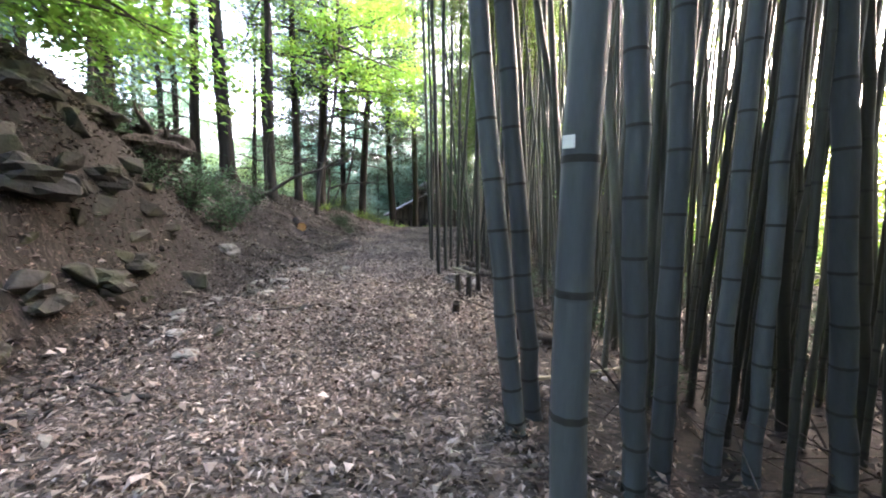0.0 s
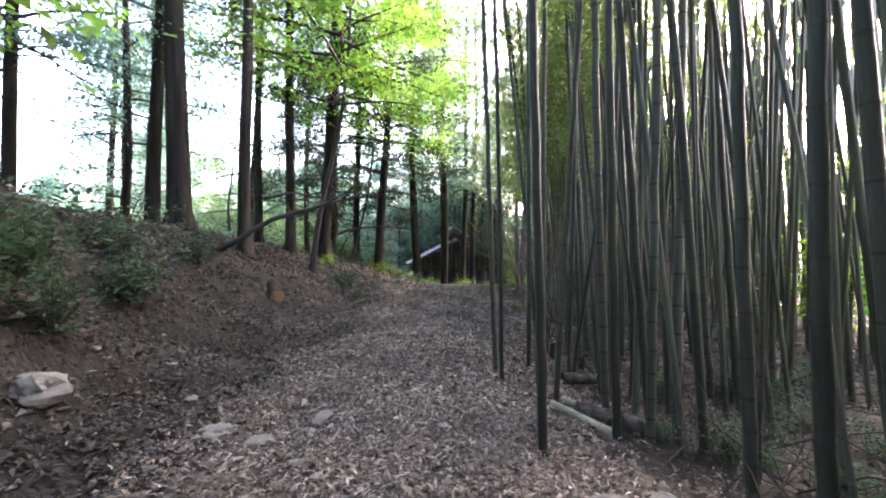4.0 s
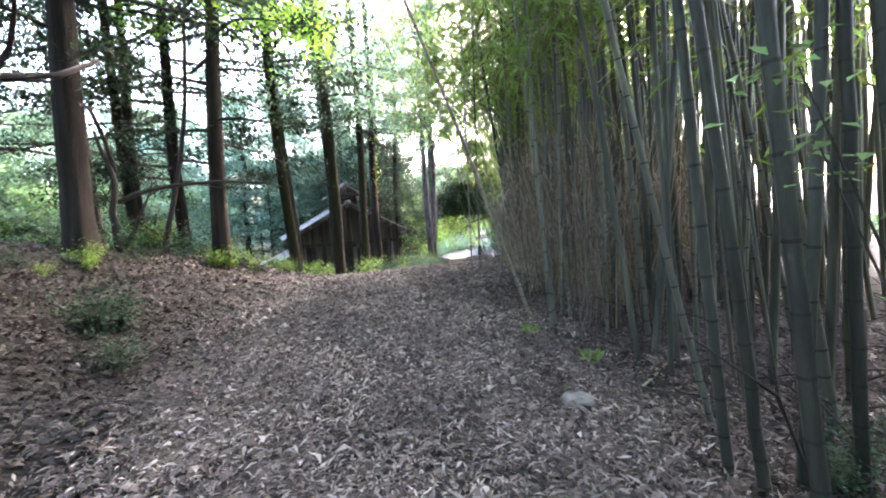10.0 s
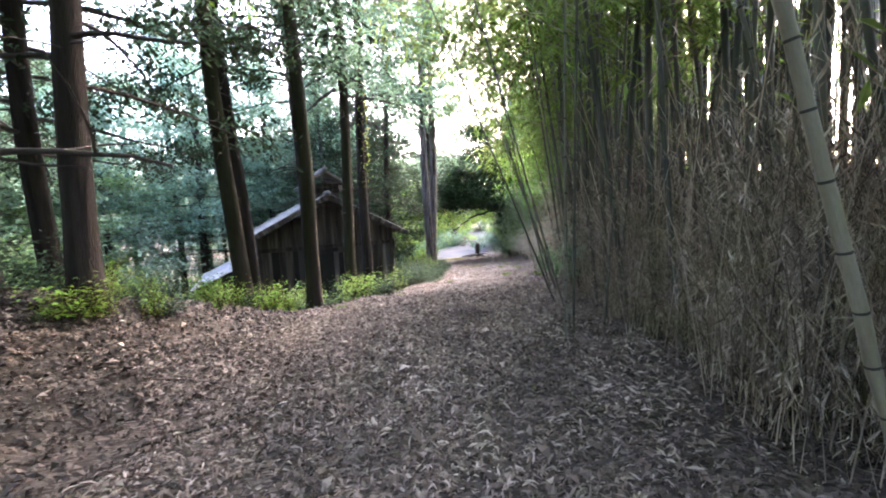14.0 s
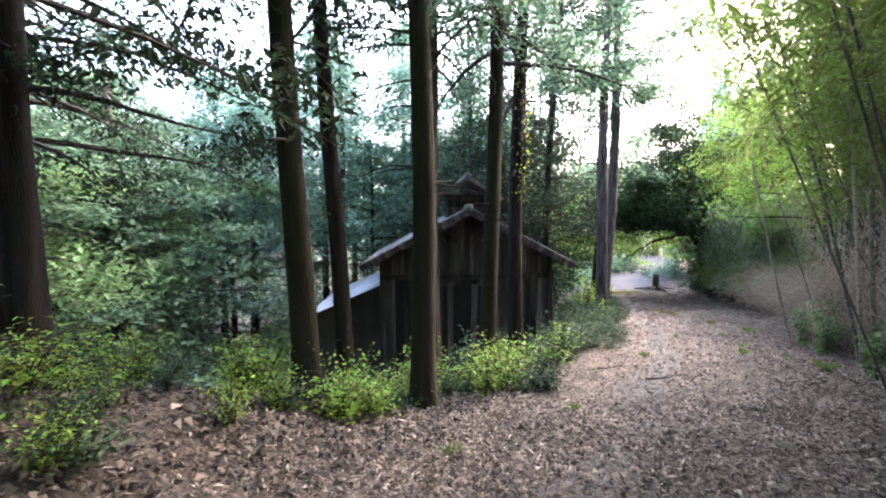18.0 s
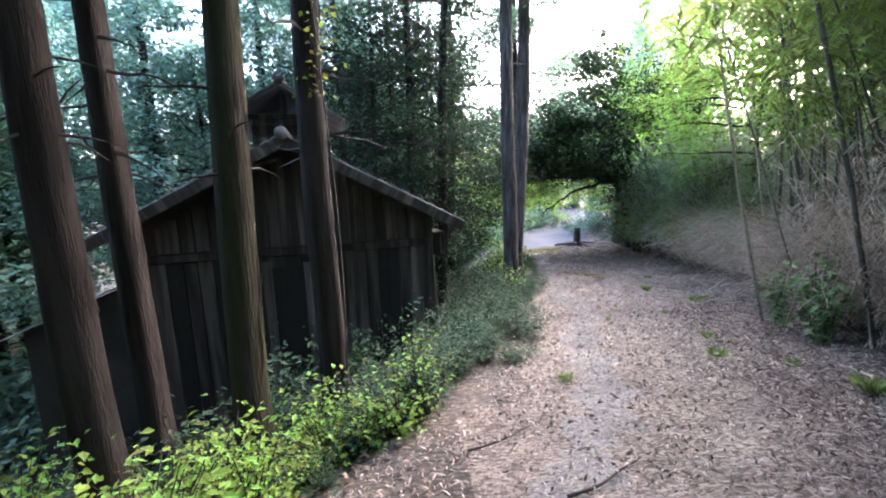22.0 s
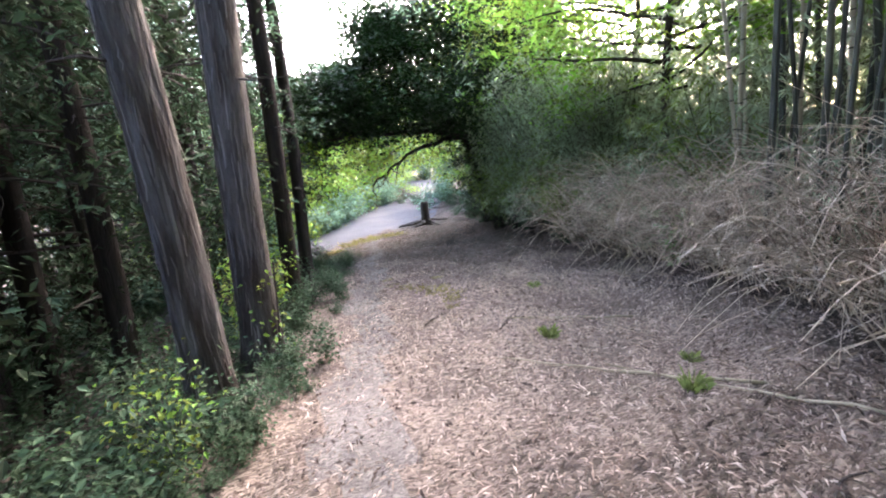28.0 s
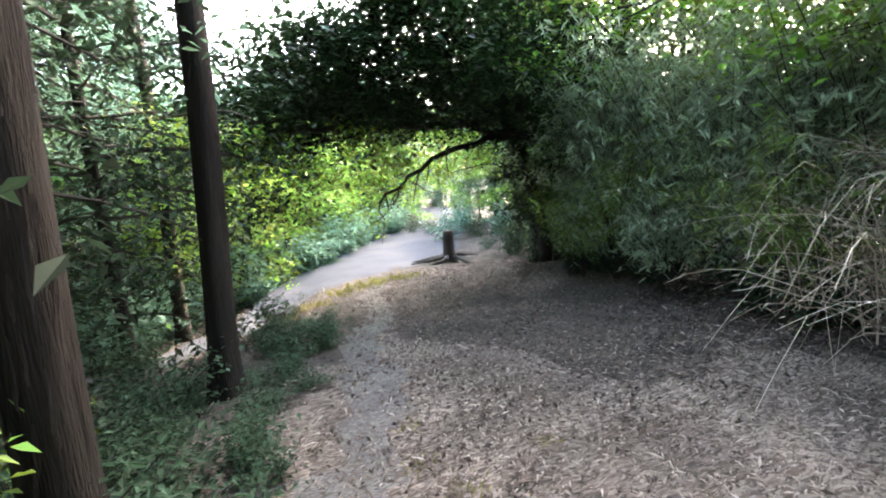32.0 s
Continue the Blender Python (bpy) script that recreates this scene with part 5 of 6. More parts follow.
            box(bm, min(a, b), max(a, b), V0 - 0.37 + j * 0.355, V0 - 0.37 + (j + 0.96) * 0.355, 0.014 + 0.004 * (i % 2), 0.034 + 0.004 * (i % 2), 0.003)
    part("vent_roof", mesh_of("vent_roof", bm, TILE), vent, m=m)
v, f, t = tube([(0, V0 - 0.4, VR + 0.05), (0, V1 + 0.4, VR + 0.05)], [0.08, 0.08], 10)
part("vent_ridge", fast_mesh("vent_ridge", v, [f, t], TILE, smooth=True), vent)
v, f, t = tube([(-0.95, -0.3, 2.2), (-0.55, -0.33, 2.45), (-0.1, -0.36, 2.6)], [0.03, 0.028, 0.02], 6)
part("loose_pole", fast_mesh("loose_pole", v, [f, t], PLANK), shed)
# lean-to down the slope, roofed with tin sheets
for k in range(7):
    for row in range(2):
        bm = bmesh.new()
        x0, x1 = -HALF - 0.02 - 0.95 * row, -HALF - 1.0 - 0.95 * row
        y0, y1 = 0.3 + k * 0.62 - 0.12 * row, 0.3 + (k + 1.03) * 0.62 - 0.12 * row
        zz = lambda xx: 1.02 + 0.42 * (xx + HALF) + 0.0
        top = [bm.verts.new((x0, y0, zz(x0) + 0.012 * row)), bm.verts.new((x1, y0, zz(x1))), bm.verts.new((x1, y1, zz(x1))), bm.verts.new((x0, y1, zz(x0) + 0.012 * row))]
        low = [bm.verts.new(v.co - Vector((0, 0, 0.02))) for v in top]
        bm.faces.new(top), bm.faces.new(low[::-1])
        for i in range(4):
            bm.faces.new((top[(i + 1) % 4], top[i], low[i], low[(i + 1) % 4]))
        part("tin_sheet", mesh_of("tin_sheet", bm, TIN), shed, "grey tin sheet of the lean-to roof")
prism("lean_to_wall", shed, PLASTER, [(-HALF - 1.8, FOOT - 1), (-HALF - 0.01, FOOT - 1), (-HALF - 0.01, 0.98), (-HALF - 1.8, 0.22)], 0.45, 0.55)
# box under the eave and leaning board at the corner
crate = tagged(new("wall_box"), "dark wooden box hung under the shed eave", "box")
crate.matrix_basis = shed.matrix_basis @ pose(HALF + 0.06, 1.0, 0.82)
box_part("body", crate, DARK, 0.0, 0.34, 0, 0.5, 0, 0.42, 0.012)
box_part("lid", crate, PLANK, -0.02, 0.38, -0.03, 0.53, 0.425, 0.45, 0.006)
board = tagged(new("leaning_board"), "weathered board leaning against the shed corner", "board")
board.matrix_basis = shed.matrix_basis @ pose(HALF + 0.08, 0.1, -0.75, 0, -3, 0)
box_part("board", board, PLANK, 0.0, 0.035, -0.1, 0.14, -0.6, 2.0, 0.006)

# ---- shrubs and undergrowth ----
def shrub_mesh(seed, w, h, n, L, W, leaf, stem=BARK_DARK, droop=0.2, flat=0.5, stems=9, tuft=1, low=0.12):
    """Thin stems fanning from one foot, with leaves in tiers: verts for the stems and for the foliage."""
    rng = np.random.default_rng(seed)
    bits, c = [], []
    for k in range(stems):
        az, out = rng.uniform(0, 6.28), w * rng.uniform(0.15, 1.0)
        top = np.array([math.cos(az) * out, math.sin(az) * out, h * rng.uniform(0.55, 1.1)])
        pts = np.array([(0, 0, -0.05), top * (0.35, 0.35, 0.55), top])
        bits.append(tube(pts, [0.009, 0.006, 0.003], 4, False))
        m = n // stems // tuft
        t = rng.uniform(low, 1.05, m)[:, None]
        at = np.where(t < 0.5, pts[0] + (pts[1] - pts[0]) * t * 2, pts[1] + (pts[2] - pts[1]) * (t * 2 - 1))
        at = at + rng.normal(0, w * 0.2, (m, 3)) * (1, 1, 0.6)
        c.append(np.repeat(at, tuft, 0) + (rng.normal(0, L * 0.25, (m * tuft, 3)) if tuft > 1 else 0))
    c = np.concatenate(c)
    c[:, 2] = np.maximum(c[:, 2], 0.04)
    v, q = leaves(rng, c, L, W, droop, flat)
    bv, f = join(bits)
    return fast_mesh("foliage", v, q, leaf), fast_mesh("stem", bv, f, stem), v, leaf


SHRUBS = {
    "light": [shrub_mesh(70 + k, 0.62, 0.85, 420, 0.08, 0.045, LEAF_LIGHT, droop=0.15, flat=0.6, stems=22) for k in range(4)],
    "green": [shrub_mesh(75 + k, 0.5, 0.55, 420, 0.075, 0.036, LEAF_SHRUB) for k in range(4)],
    "dark": [shrub_mesh(80 + k, 0.6, 0.7, 620, 0.07, 0.036, LEAF_SHRUB) for k in range(3)],
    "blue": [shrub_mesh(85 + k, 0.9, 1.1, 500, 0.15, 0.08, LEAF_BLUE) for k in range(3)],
    "sasa": [shrub_mesh(90 + k, 1.0, 1.9, 1500, 0.15, 0.024, LEAF_BAMBOO, BARK_DARK, 0.6, 0.3, 16, 6, 0.4) for k in range(3)],
    "dusky": [shrub_mesh(95 + k, 1.0, 1.7, 1500, 0.14, 0.024, LEAF_DUSKY, BARK_DARK, 0.6, 0.3, 16, 6, 0.4) for k in range(3)],
    "thicket": [shrub_mesh(150 + k, 1.7, 3.4, 3600, 0.15, 0.025, LEAF_DUSKY, BARK_DARK, 0.6, 0.3, 40, 7, 0.42) for k in range(3)],
    "broad": [shrub_mesh(99 + k, 0.36, 0.9, 230, 0.13, 0.07, LEAF_PALE, stems=14) for k in range(2)],
    "sapling": [shrub_mesh(107, 0.5, 2.15, 110, 0.08, 0.042, LEAF_PALE, droop=0.1, flat=0.75, stems=6, low=0.86)],
    "fine": [shrub_mesh(103 + k, 0.45, 0.4, 240, 0.06, 0.03, LEAF_SHRUB) for k in range(2)],
}
SHRUB_WORDS = {"light": "leafy yellow-green weed clump at the path edge", "green": "low green leafy undergrowth clump beneath the trees",
               "dark": "dense dark green undergrowth clump on the slope", "blue": "hazy blue-green shrub down the slope",
               "sasa": "tall arching dwarf bamboo clump with narrow leaves", "dusky": "dusky grey-green bamboo thicket clump over dry stalks",
               "thicket": "tall grey-green bamboo thicket overhanging the path edge",
               "broad": "evergreen shrub with broad glossy leaves", "sapling": "thin sapling with green leaves at the grove edge",
               "fine": "low mat of small-leaved green plants"}


FAR_SHRUBS = {}


def shrub(kind, x, y, s=1.0, tall=1.0, dz=0.0, far=False):
    if 34 < y < 44.3 and x > 6.5 and x - 0.42 * y < -7.9 + 0.95 * s:       # the mouth of the path stays open
        return None
    fo, st, verts, leaf = SHRUBS[kind][int(rng.integers(len(SHRUBS[kind])))]
    if far:
        a = rng.uniform(0, 6.28)
        turn = np.array([[math.cos(a), -math.sin(a), 0], [math.sin(a), math.cos(a), 0], [0, 0, tall]]) * s
        FAR_SHRUBS.setdefault(kind, []).append(verts @ turn.T + (x, y, float(land(x, y)) + dz))
        return None
    root = new("shrub")
    root.matrix_basis = Matrix.Translation((x, y, float(land(x, y)) + dz)) @ Matrix.Rotation(rng.uniform(0, 6.28), 4, "Z") @ Matrix.Diagonal((s, s, s * tall, 1))
    part("foliage", fo, root)
    tagged(part("stem", st, root), kind="stuff")
    return tagged(root, SHRUB_WORDS[kind], "shrub", kind + " undergrowth")


def along(n, y0, y1, u0, u1, kinds, s0, s1, far=False):
    """Strewn in drifts: thick in places, with bare gaps between."""
    for k in range(n):
        for _ in range(4):
            y = y0 + (y1 - y0) * (k + rng.uniform(0, 1)) / n
            u = rng.uniform(u0, u1)
            if 0.5 + 0.5 * math.sin(y * 2.7 + u * 3.1) * math.cos(u * 2.3 - y * 1.3) > rng.uniform(0, 0.9):
                break
        if y < 26.5 and -5 < u and u > float(np.interp(y, [15, 21.5, 23.5, 26], [-3.7, -3.15, -2.5, -1.75])):
            continue
        x = float(np.interp(y, PATH_Y, PATH_X)) + u
        shrub(kinds[int(rng.integers(len(kinds)))], x, y, rng.uniform(s0, s1), rng.uniform(0.65, 1.25), far=far)


along(84, 19.0, 24.6, -5.0, -2.3, ["light", "green", "light", "light", "fine"], 0.35, 0.8)
along(40, 15.8, 19.6, -4.9, -2.7, ["fine", "fine", "light"], 0.2, 0.42, True)
along(56, 21.5, 26.0, -3.4, -1.6, ["light", "green", "green", "light"], 0.35, 0.72)
along(22, 23.0, 27.0, -3.0, -1.8, ["dark", "green", "fine"], 0.4, 0.8)
along(44, 24.5, 31.5, -2.9, -1.5, ["green", "dark", "dark"], 0.45, 1.0, True)
along(36, 25.5, 33.0, -2.2, -1.05, ["fine", "dark", "green"], 0.35, 0.7, True)
along(44, 29.5, 37.5, -3.2, -1.2, ["green", "green", "fine", "green", "dark", "fine"], 0.45, 0.95)
along(30, 31.0, 40.0, -2.0, -0.9, ["fine", "green"], 0.4, 0.9, True)
along(40, 18.5, 25.0, -9, -4.2, ["green", "dark", "green"], 0.6, 1.1, True)
along(70, 25.0, 40.0, -7.5, -2.6, ["dark", "green", "dark"], 0.7, 1.3, True)
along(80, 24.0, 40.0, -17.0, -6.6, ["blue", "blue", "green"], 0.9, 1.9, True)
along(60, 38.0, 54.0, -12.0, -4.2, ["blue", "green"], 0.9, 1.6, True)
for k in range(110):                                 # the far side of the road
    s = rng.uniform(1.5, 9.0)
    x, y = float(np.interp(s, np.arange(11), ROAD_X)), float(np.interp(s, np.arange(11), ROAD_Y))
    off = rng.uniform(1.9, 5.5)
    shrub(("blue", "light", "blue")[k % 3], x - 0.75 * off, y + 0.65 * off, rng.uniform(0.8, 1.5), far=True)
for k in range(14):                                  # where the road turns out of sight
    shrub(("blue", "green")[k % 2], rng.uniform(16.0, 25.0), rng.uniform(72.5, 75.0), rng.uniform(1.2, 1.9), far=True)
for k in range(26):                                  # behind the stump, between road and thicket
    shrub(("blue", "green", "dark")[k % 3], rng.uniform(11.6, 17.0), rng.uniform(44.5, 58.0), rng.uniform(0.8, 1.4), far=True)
along(16, 7.0, 15.5, -3.6, -2.3, ["fine"], 0.4, 0.7)
for k in range(80):                                  # dark brush between the near culms
    y = rng.uniform(3.2, 12.5)
    shrub("dark", float(np.interp(y, PATH_Y, PATH_X)) + rng.uniform(2.2, 5.8), y, rng.uniform(0.25, 0.55), far=True)
along(46, 25.5, 32.0, -2.3, -1.05, ["fine", "dark", "green"], 0.3, 0.6, True)
along(120, 31.0, 39.0, -2.3, -0.65, ["fine", "green", "fine", "green"], 0.3, 0.6, True)
for x, y, s in ((-3.71, 15.34, 0.8), (-3.57, 15.6, 0.7), (-3.2, 14.6, 0.5), (-4.6, 9.4, 1.1), (-5.0, 8.6, 1.2), (-5.2, 10.0, 1.2), (-4.9, 11.2, 0.9), (-5.6, 7.4, 1.3)):
    shrub("dark", x, y, s)
shrub("sapling", 0.72, 11.2, 1.0)
shrub("sapling", 1.9, 6.3, 0.85)
for x, y, s in ((5.0, 24.64, 0.62), (5.12, 24.9, 0.5)):
    shrub("broad", x, y, s, 1.3)
for x, y, s in ((5.9, 26.7, 0.8), (6.15, 27.1, 1.0), (6.0, 27.5, 0.7)):
    shrub("broad", x, y, s, 1.2)
for k in range(16):                                  # leafy growth pushing through the dead stalks
    y = 26.4 + 5.6 * (k + rng.uniform(0, 1)) / 16
    shrub(("dusky", "green", "broad", "dusky")[k % 4], float(np.interp(y, PATH_Y, PATH_X)) + rng.uniform(3.9, 5.2), y, rng.uniform(0.5, 0.85) if k % 4 != 2 else 0.9)
for k in range(10):
    y = 20.2 + 6.0 * (k + rng.uniform(0, 1)) / 10
    shrub(("dusky", "broad")[k % 2], float(np.interp(y, PATH_Y, PATH_X)) + float(np.interp(y, EDGE_Y, EDGE_U)) + rng.uniform(0.0, 0.5), y, rng.uniform(0.35, 0.6), 1.2)
# thickets at the right hand past the bend
for k in range(34):
    y = 31.5 + 9.5 * (k + rng.uniform(0, 1)) / 34
    c = float(np.interp(y, PATH_Y, PATH_X))
    shrub(("dusky", "sasa", "dusky", "green", "dusky")[k % 5], c + rng.uniform(3.7, 5.2) + 0.9 * (y < 34.5), y, rng.uniform(0.8, 1.25))
for k in range(40):
    y = 26.5 + 15 * (k + rng.uniform(0, 1)) / 40
    c = float(np.interp(y, PATH_Y, PATH_X))
    shrub(("thicket", "thicket", "dusky")[k % 3], c + rng.uniform(5.4, 7.5), y, rng.uniform(0.8, 1.15), 1.1, far=True)
for k in range(26):
    y = 34.0 + 7.5 * (k + rng.uniform(0, 1)) / 26
    shrub("thicket", float(np.interp(y, PATH_Y, PATH_X)) + rng.uniform(4.5, 6.2), y, rng.uniform(0.75, 1.2), 1.05)
for k in range(22):
    y = 32.0 + 10.0 * (k + rng.uniform(0, 1)) / 22
    shrub("dark", float(np.interp(y, PATH_Y, PATH_X)) + rng.uniform(4.0, 5.6), y, rng.uniform(0.7, 1.2))
for x, y in ((11.4, 42.9), (11.9, 43.6), (12.3, 44.6), (11.5, 43.6), (11.7, 42.2), (12.5, 43.0), (13.0, 44.8), (11.1, 41.6), (11.6, 41.0), (12.2, 41.8), (11.4, 40.2)):
    shrub("dark", x, y, 1.1, 1.5)
for k in range(12):
    shrub(("dusky", "dark", "sasa")[k % 3], rng.uniform(11.2, 13.0), rng.uniform(38.0, 43.0), rng.uniform(0.8, 1.2))

for kind, lots in FAR_SHRUBS.items():
    v = np.concatenate(lots)
    tagged(new("far_undergrowth", fast_mesh("far_undergrowth", v, np.arange(len(v)).reshape(-1, 4), SHRUBS[kind][0][3])),
           {"blue": "hazy blue-green", "light": "yellow-green", "sasa": "tangled bamboo and", "dusky": "tangled grey-green", "thicket": "tall grey-green bamboo"}.get(kind, "dull green") + " undergrowth down the slope among the trees", "undergrowth", kind="stuff")

# dead stalks bent over towards the path in arching heaps
def stalk_heap(seed, n=52):
    """Stalks that rise from a root clump, arch and hang to one side, with shreds of leaf."""
    k = np.random.default_rng(seed)
    bits, dry = [], []
    for _ in range(n):
        az = k.normal(math.pi, 0.7)
        reach, h = k.uniform(0.7, 2.1), k.uniform(0.35, 1.6)
        x, y = k.normal(0, 0.35, 2)
        s = np.linspace(0, 1, 8)
        curve = np.sin(np.pi * np.clip(0.62 * s * k.uniform(0.75, 1.35), 0, 0.97))
        pts = np.stack([x + math.cos(az) * reach * s, y + math.sin(az) * reach * s, h * curve], -1) + k.normal(0, 0.015, (8, 3))
        pts[:, 2] = np.maximum(pts[:, 2], -0.02)
        bits.append(tube(pts, np.linspace(1, 0.35, 8) * k.uniform(0.003, 0.01), 4, False))
        at = pts[k.integers(2, 8, 9)]
        dry.append((at + k.normal(0, 0.07, (9, 3)))[:4])
        for _ in range(1):
            j = int(k.integers(3, 7))
            w = pts[j + 1] - pts[j] + k.normal(0, 0.12, 3)
            bits.append(tube([pts[j], pts[j] + w * 1.2, pts[j] + w * 2.2 - (0, 0, 0.05)], [0.003, 0.0025, 0.0015], 3, False))
    v, f = join(bits)
    dry = np.concatenate(dry)
    dry[:, 2] = np.maximum(dry[:, 2], 0.05)
    lv, q = leaves(k, dry, 0.1, 0.013, 0.7, 0.2)
    return fast_mesh("stalk", v, f, CULM_DEAD, smooth=True), fast_mesh("withered_leaf", lv, q, LEAF_DRY)


HEAPS = [stalk_heap(400 + k) for k in range(5)]
for k in range(48):
    y = 26.7 + 7.6 * ((k + rng.uniform(0, 1)) / 48) ** 1.1
    c = float(np.interp(y, PATH_Y, PATH_X))
    x = c + float(np.interp(y, [26, 28, 30, 32, 36], [3.9, 4.2, 4.5, 4.6, 4.7])) + rng.uniform(-0.3, 0.9)
    root = new("dead_stalk_heap")
    s = rng.uniform(0.7, 1.05)
    root.matrix_basis = Matrix.Translation((x, y, float(land(x, y)))) @ Matrix.Rotation(rng.normal(0.15, 0.35), 4, "Z") @ Matrix.Diagonal((s, s, s, 1))
    tagged(part("stalk", HEAPS[k % 5][0], root), kind="stuff")
    tagged(part("withered_leaf", HEAPS[k % 5][1], root), kind="stuff")
    tagged(root, "heap of bent dry bamboo stalks leaning to the path", "stalks", "dead stalk heaps")

# ---- broadleaf crowns over the path ----
def broadleaf(x, y, h, r, leaf, seed, lo, reach, n=30, per=110, L=0.12, W=0.085, label="", flat=0.75, lx=0.0, ly=0.0, bark=BARK_DARK):
    root = new("broadleaf_tree")
    root.matrix_basis = Matrix.Translation((x, y, float(land(x, y)))) @ Vector((0, 0, 1)).rotation_difference(Vector((lx, ly, 1)).normalized()).to_matrix().to_4x4()
    part("trunk", trunk_mesh(seed, h, r, bark, 0.2, 0.25, 10), root)
    part("crown", crown_mesh(seed, lo, h, reach, n, leaf, bark, per, L, W, 0.25, 0.2, "round", 0.3, flat), root)
    return tagged(root, label, "tree", "broadleaf trees")


broadleaf(-4.4, 15.0, 9.0, 0.07, LEAF_MAPLE, 110, 4.2, 3.4, 44, 330, label="slender maple with bright green leaves over the path", lx=0.12)
broadleaf(-4.7, 19.8, 9.5, 0.05, LEAF_MAPLE, 111, 4.4, 3.2, 44, 330, label="slender maple with bright green leaves over the path", lx=0.2)
broadleaf(-5.5, 5.0, 2.2, 0.05, LEAF_MAPLE, 112, 0.2, 2.2, 44, 260, label="young maple with bright green leaves on the bank", lx=0.4)
broadleaf(-7.2, 8.8, 7.0, 0.07, LEAF_MAPLE, 113, 2.2, 2.6, 34, 260, label="young maple with bright green leaves on the bank")
for k, (x, y, h) in enumerate(((5.2, 50.0, 6.0), (3.0, 47.5, 5.5), (8.0, 56.0, 7.0), (12.5, 60.0, 8.0), (1.0, 53.0, 7.0), (15.5, 50.0, 6.5), (17.5, 57.0, 8.0), (0.5, 46.0, 5.0), (2.4, 51.5, 7.0), (6.4, 53.5, 6.5), (-1.5, 49.5, 6.5), (9.8, 62.0, 8.0))):
    broadleaf(x, y, h, 0.08, LEAF_LIGHT if k % 3 else LEAF_MAPLE, 160 + k, 0.7, 2.9, 38, 210, 0.15, 0.1, label="sunlit yellow-green broadleaf tree beyond the road")
for k, (x, y, h) in enumerate(((10.3, 33.0, 7.5), (12.5, 40.0, 7.5), (12.0, 31.0, 9.0), (10.5, 29.0, 8.0), (13.0, 34.5, 9.5), (11.8, 43.5, 8.0), (12.2, 38.4, 9.5), (11.3, 35.0, 8.5), (14.0, 41.0, 10.0))):
    broadleaf(x, y, h, 0.09, LEAF_LIGHT if k % 3 else LEAF_MAPLE, 130 + k, 2.4, 3.0, 40, 220, 0.13, 0.07, label="broadleaf tree rising behind the thicket")

for k, (x, y, h, lo) in enumerate(((-13.5, 30.5, 11, 2.0), (-16.0, 26.0, 12, 2.2), (-10.5, 33.5, 9, 1.5), (-18.0, 33.0, 13, 2.5), (-12.0, 26.5, 7, 1.2))):
    broadleaf(x, y, h, 0.13, LEAF_PALE, 140 + k, lo, 4.2, 46, 420, 0.15, 0.075, label="broad pale green tree among the conifers")

# ---- the evergreen that arches over the path ----
ever = new("arching_evergreen")
EX, EY = 11.0, 41.0
ez = float(land(EX, EY))
ever.matrix_basis = Matrix.Translation((EX, EY, ez))
tagged(ever, "dark spreading evergreen whose low limbs arch over the path", "tree")
erng = np.random.default_rng(77)
STEM_LINES = [((0, 0, 0), (-0.12, 0.0, 1.0), 5.4, 0.17), ((0.3, 0.4, 0), (-0.1, 0.2, 1.0), 5.8, 0.15), ((0.15, -0.3, 0), (0.12, -0.1, 1.0), 4.6, 0.12), ((0.6, -0.1, 0), (0.3, 0.1, 1.0), 5.0, 0.12)]
tips = []
for k, (a, w, L, r) in enumerate(STEM_LINES):
    pts = limb_points(erng, a, w, L, 0.0, 8, 0.08)
    v, f, t = tube(pts, np.linspace(r, r * 0.35, len(pts)), 8)
    part("stem", fast_mesh("stem", v, [f, t], BARK_DARK, smooth=True), ever)
    tips.append(pts)
for ends, r in ((((-0.3, 0, 3.0), (-1.5, 0.1, 3.35), (-3.0, 0.1, 3.4), (-4.6, 0.2, 3.4), (-6.3, 0.3, 3.3)), 0.13),      # long level limb
                (((-0.5, 0, 3.1), (-1.5, 0.0, 3.1), (-2.6, 0.0, 2.75), (-3.5, 0.1, 2.3), (-4.2, 0.1, 1.75)), 0.085),    # limb that droops to the road
                (((-0.4, 0.3, 3.2), (-1.8, 0.9, 3.6), (-3.4, 1.3, 3.9), (-4.6, 1.6, 4.0), (-5.6, 1.9, 3.9)), 0.08),
                (((-3.0, 0.1, 3.4), (-4.5, 0.7, 3.3), (-6.0, 1.1, 3.0), (-7.3, 1.3, 2.7), (-8.4, 1.4, 2.2)), 0.06)):
    ends = np.array(ends)
    s = np.linspace(0, 4, 13)
    pts = np.stack([np.interp(s, np.arange(5), ends[:, i]) for i in range(3)], -1) + erng.normal(0, 0.035, (13, 3))
    v, f, t = tube(pts, np.linspace(r, r * 0.3, 13), 8)
    limb = part("limb", fast_mesh("limb", v, [f, t], BARK_DARK, smooth=True), ever)
    for j in erng.integers(3, 13, 12):               # twigs hanging from it
        w = np.array([erng.normal(-0.3, 0.6), erng.normal(0, 0.4), -1.0])
        twig = limb_points(erng, pts[j], w, erng.uniform(0.4, 1.1), 0.25, 5, 0.3)
        v, f, t = tube(twig, np.linspace(0.017, 0.005, len(twig)), 5)
        part("twig", fast_mesh("twig", v, [f, t], BARK_DARK), limb)
    tips.append(pts[3:])
ARMS = [((-0.6, 0.2, 3.0), (-0.6, -0.5, 0.5), 3.0, 0.05), ((-0.4, 0.5, 3.4), (0.6, 0.5, 0.5), 3.0, 0.05), ((-0.3, 0.2, 3.6), (-1.0, 0.3, 0.6), 4.4, 0.06)]
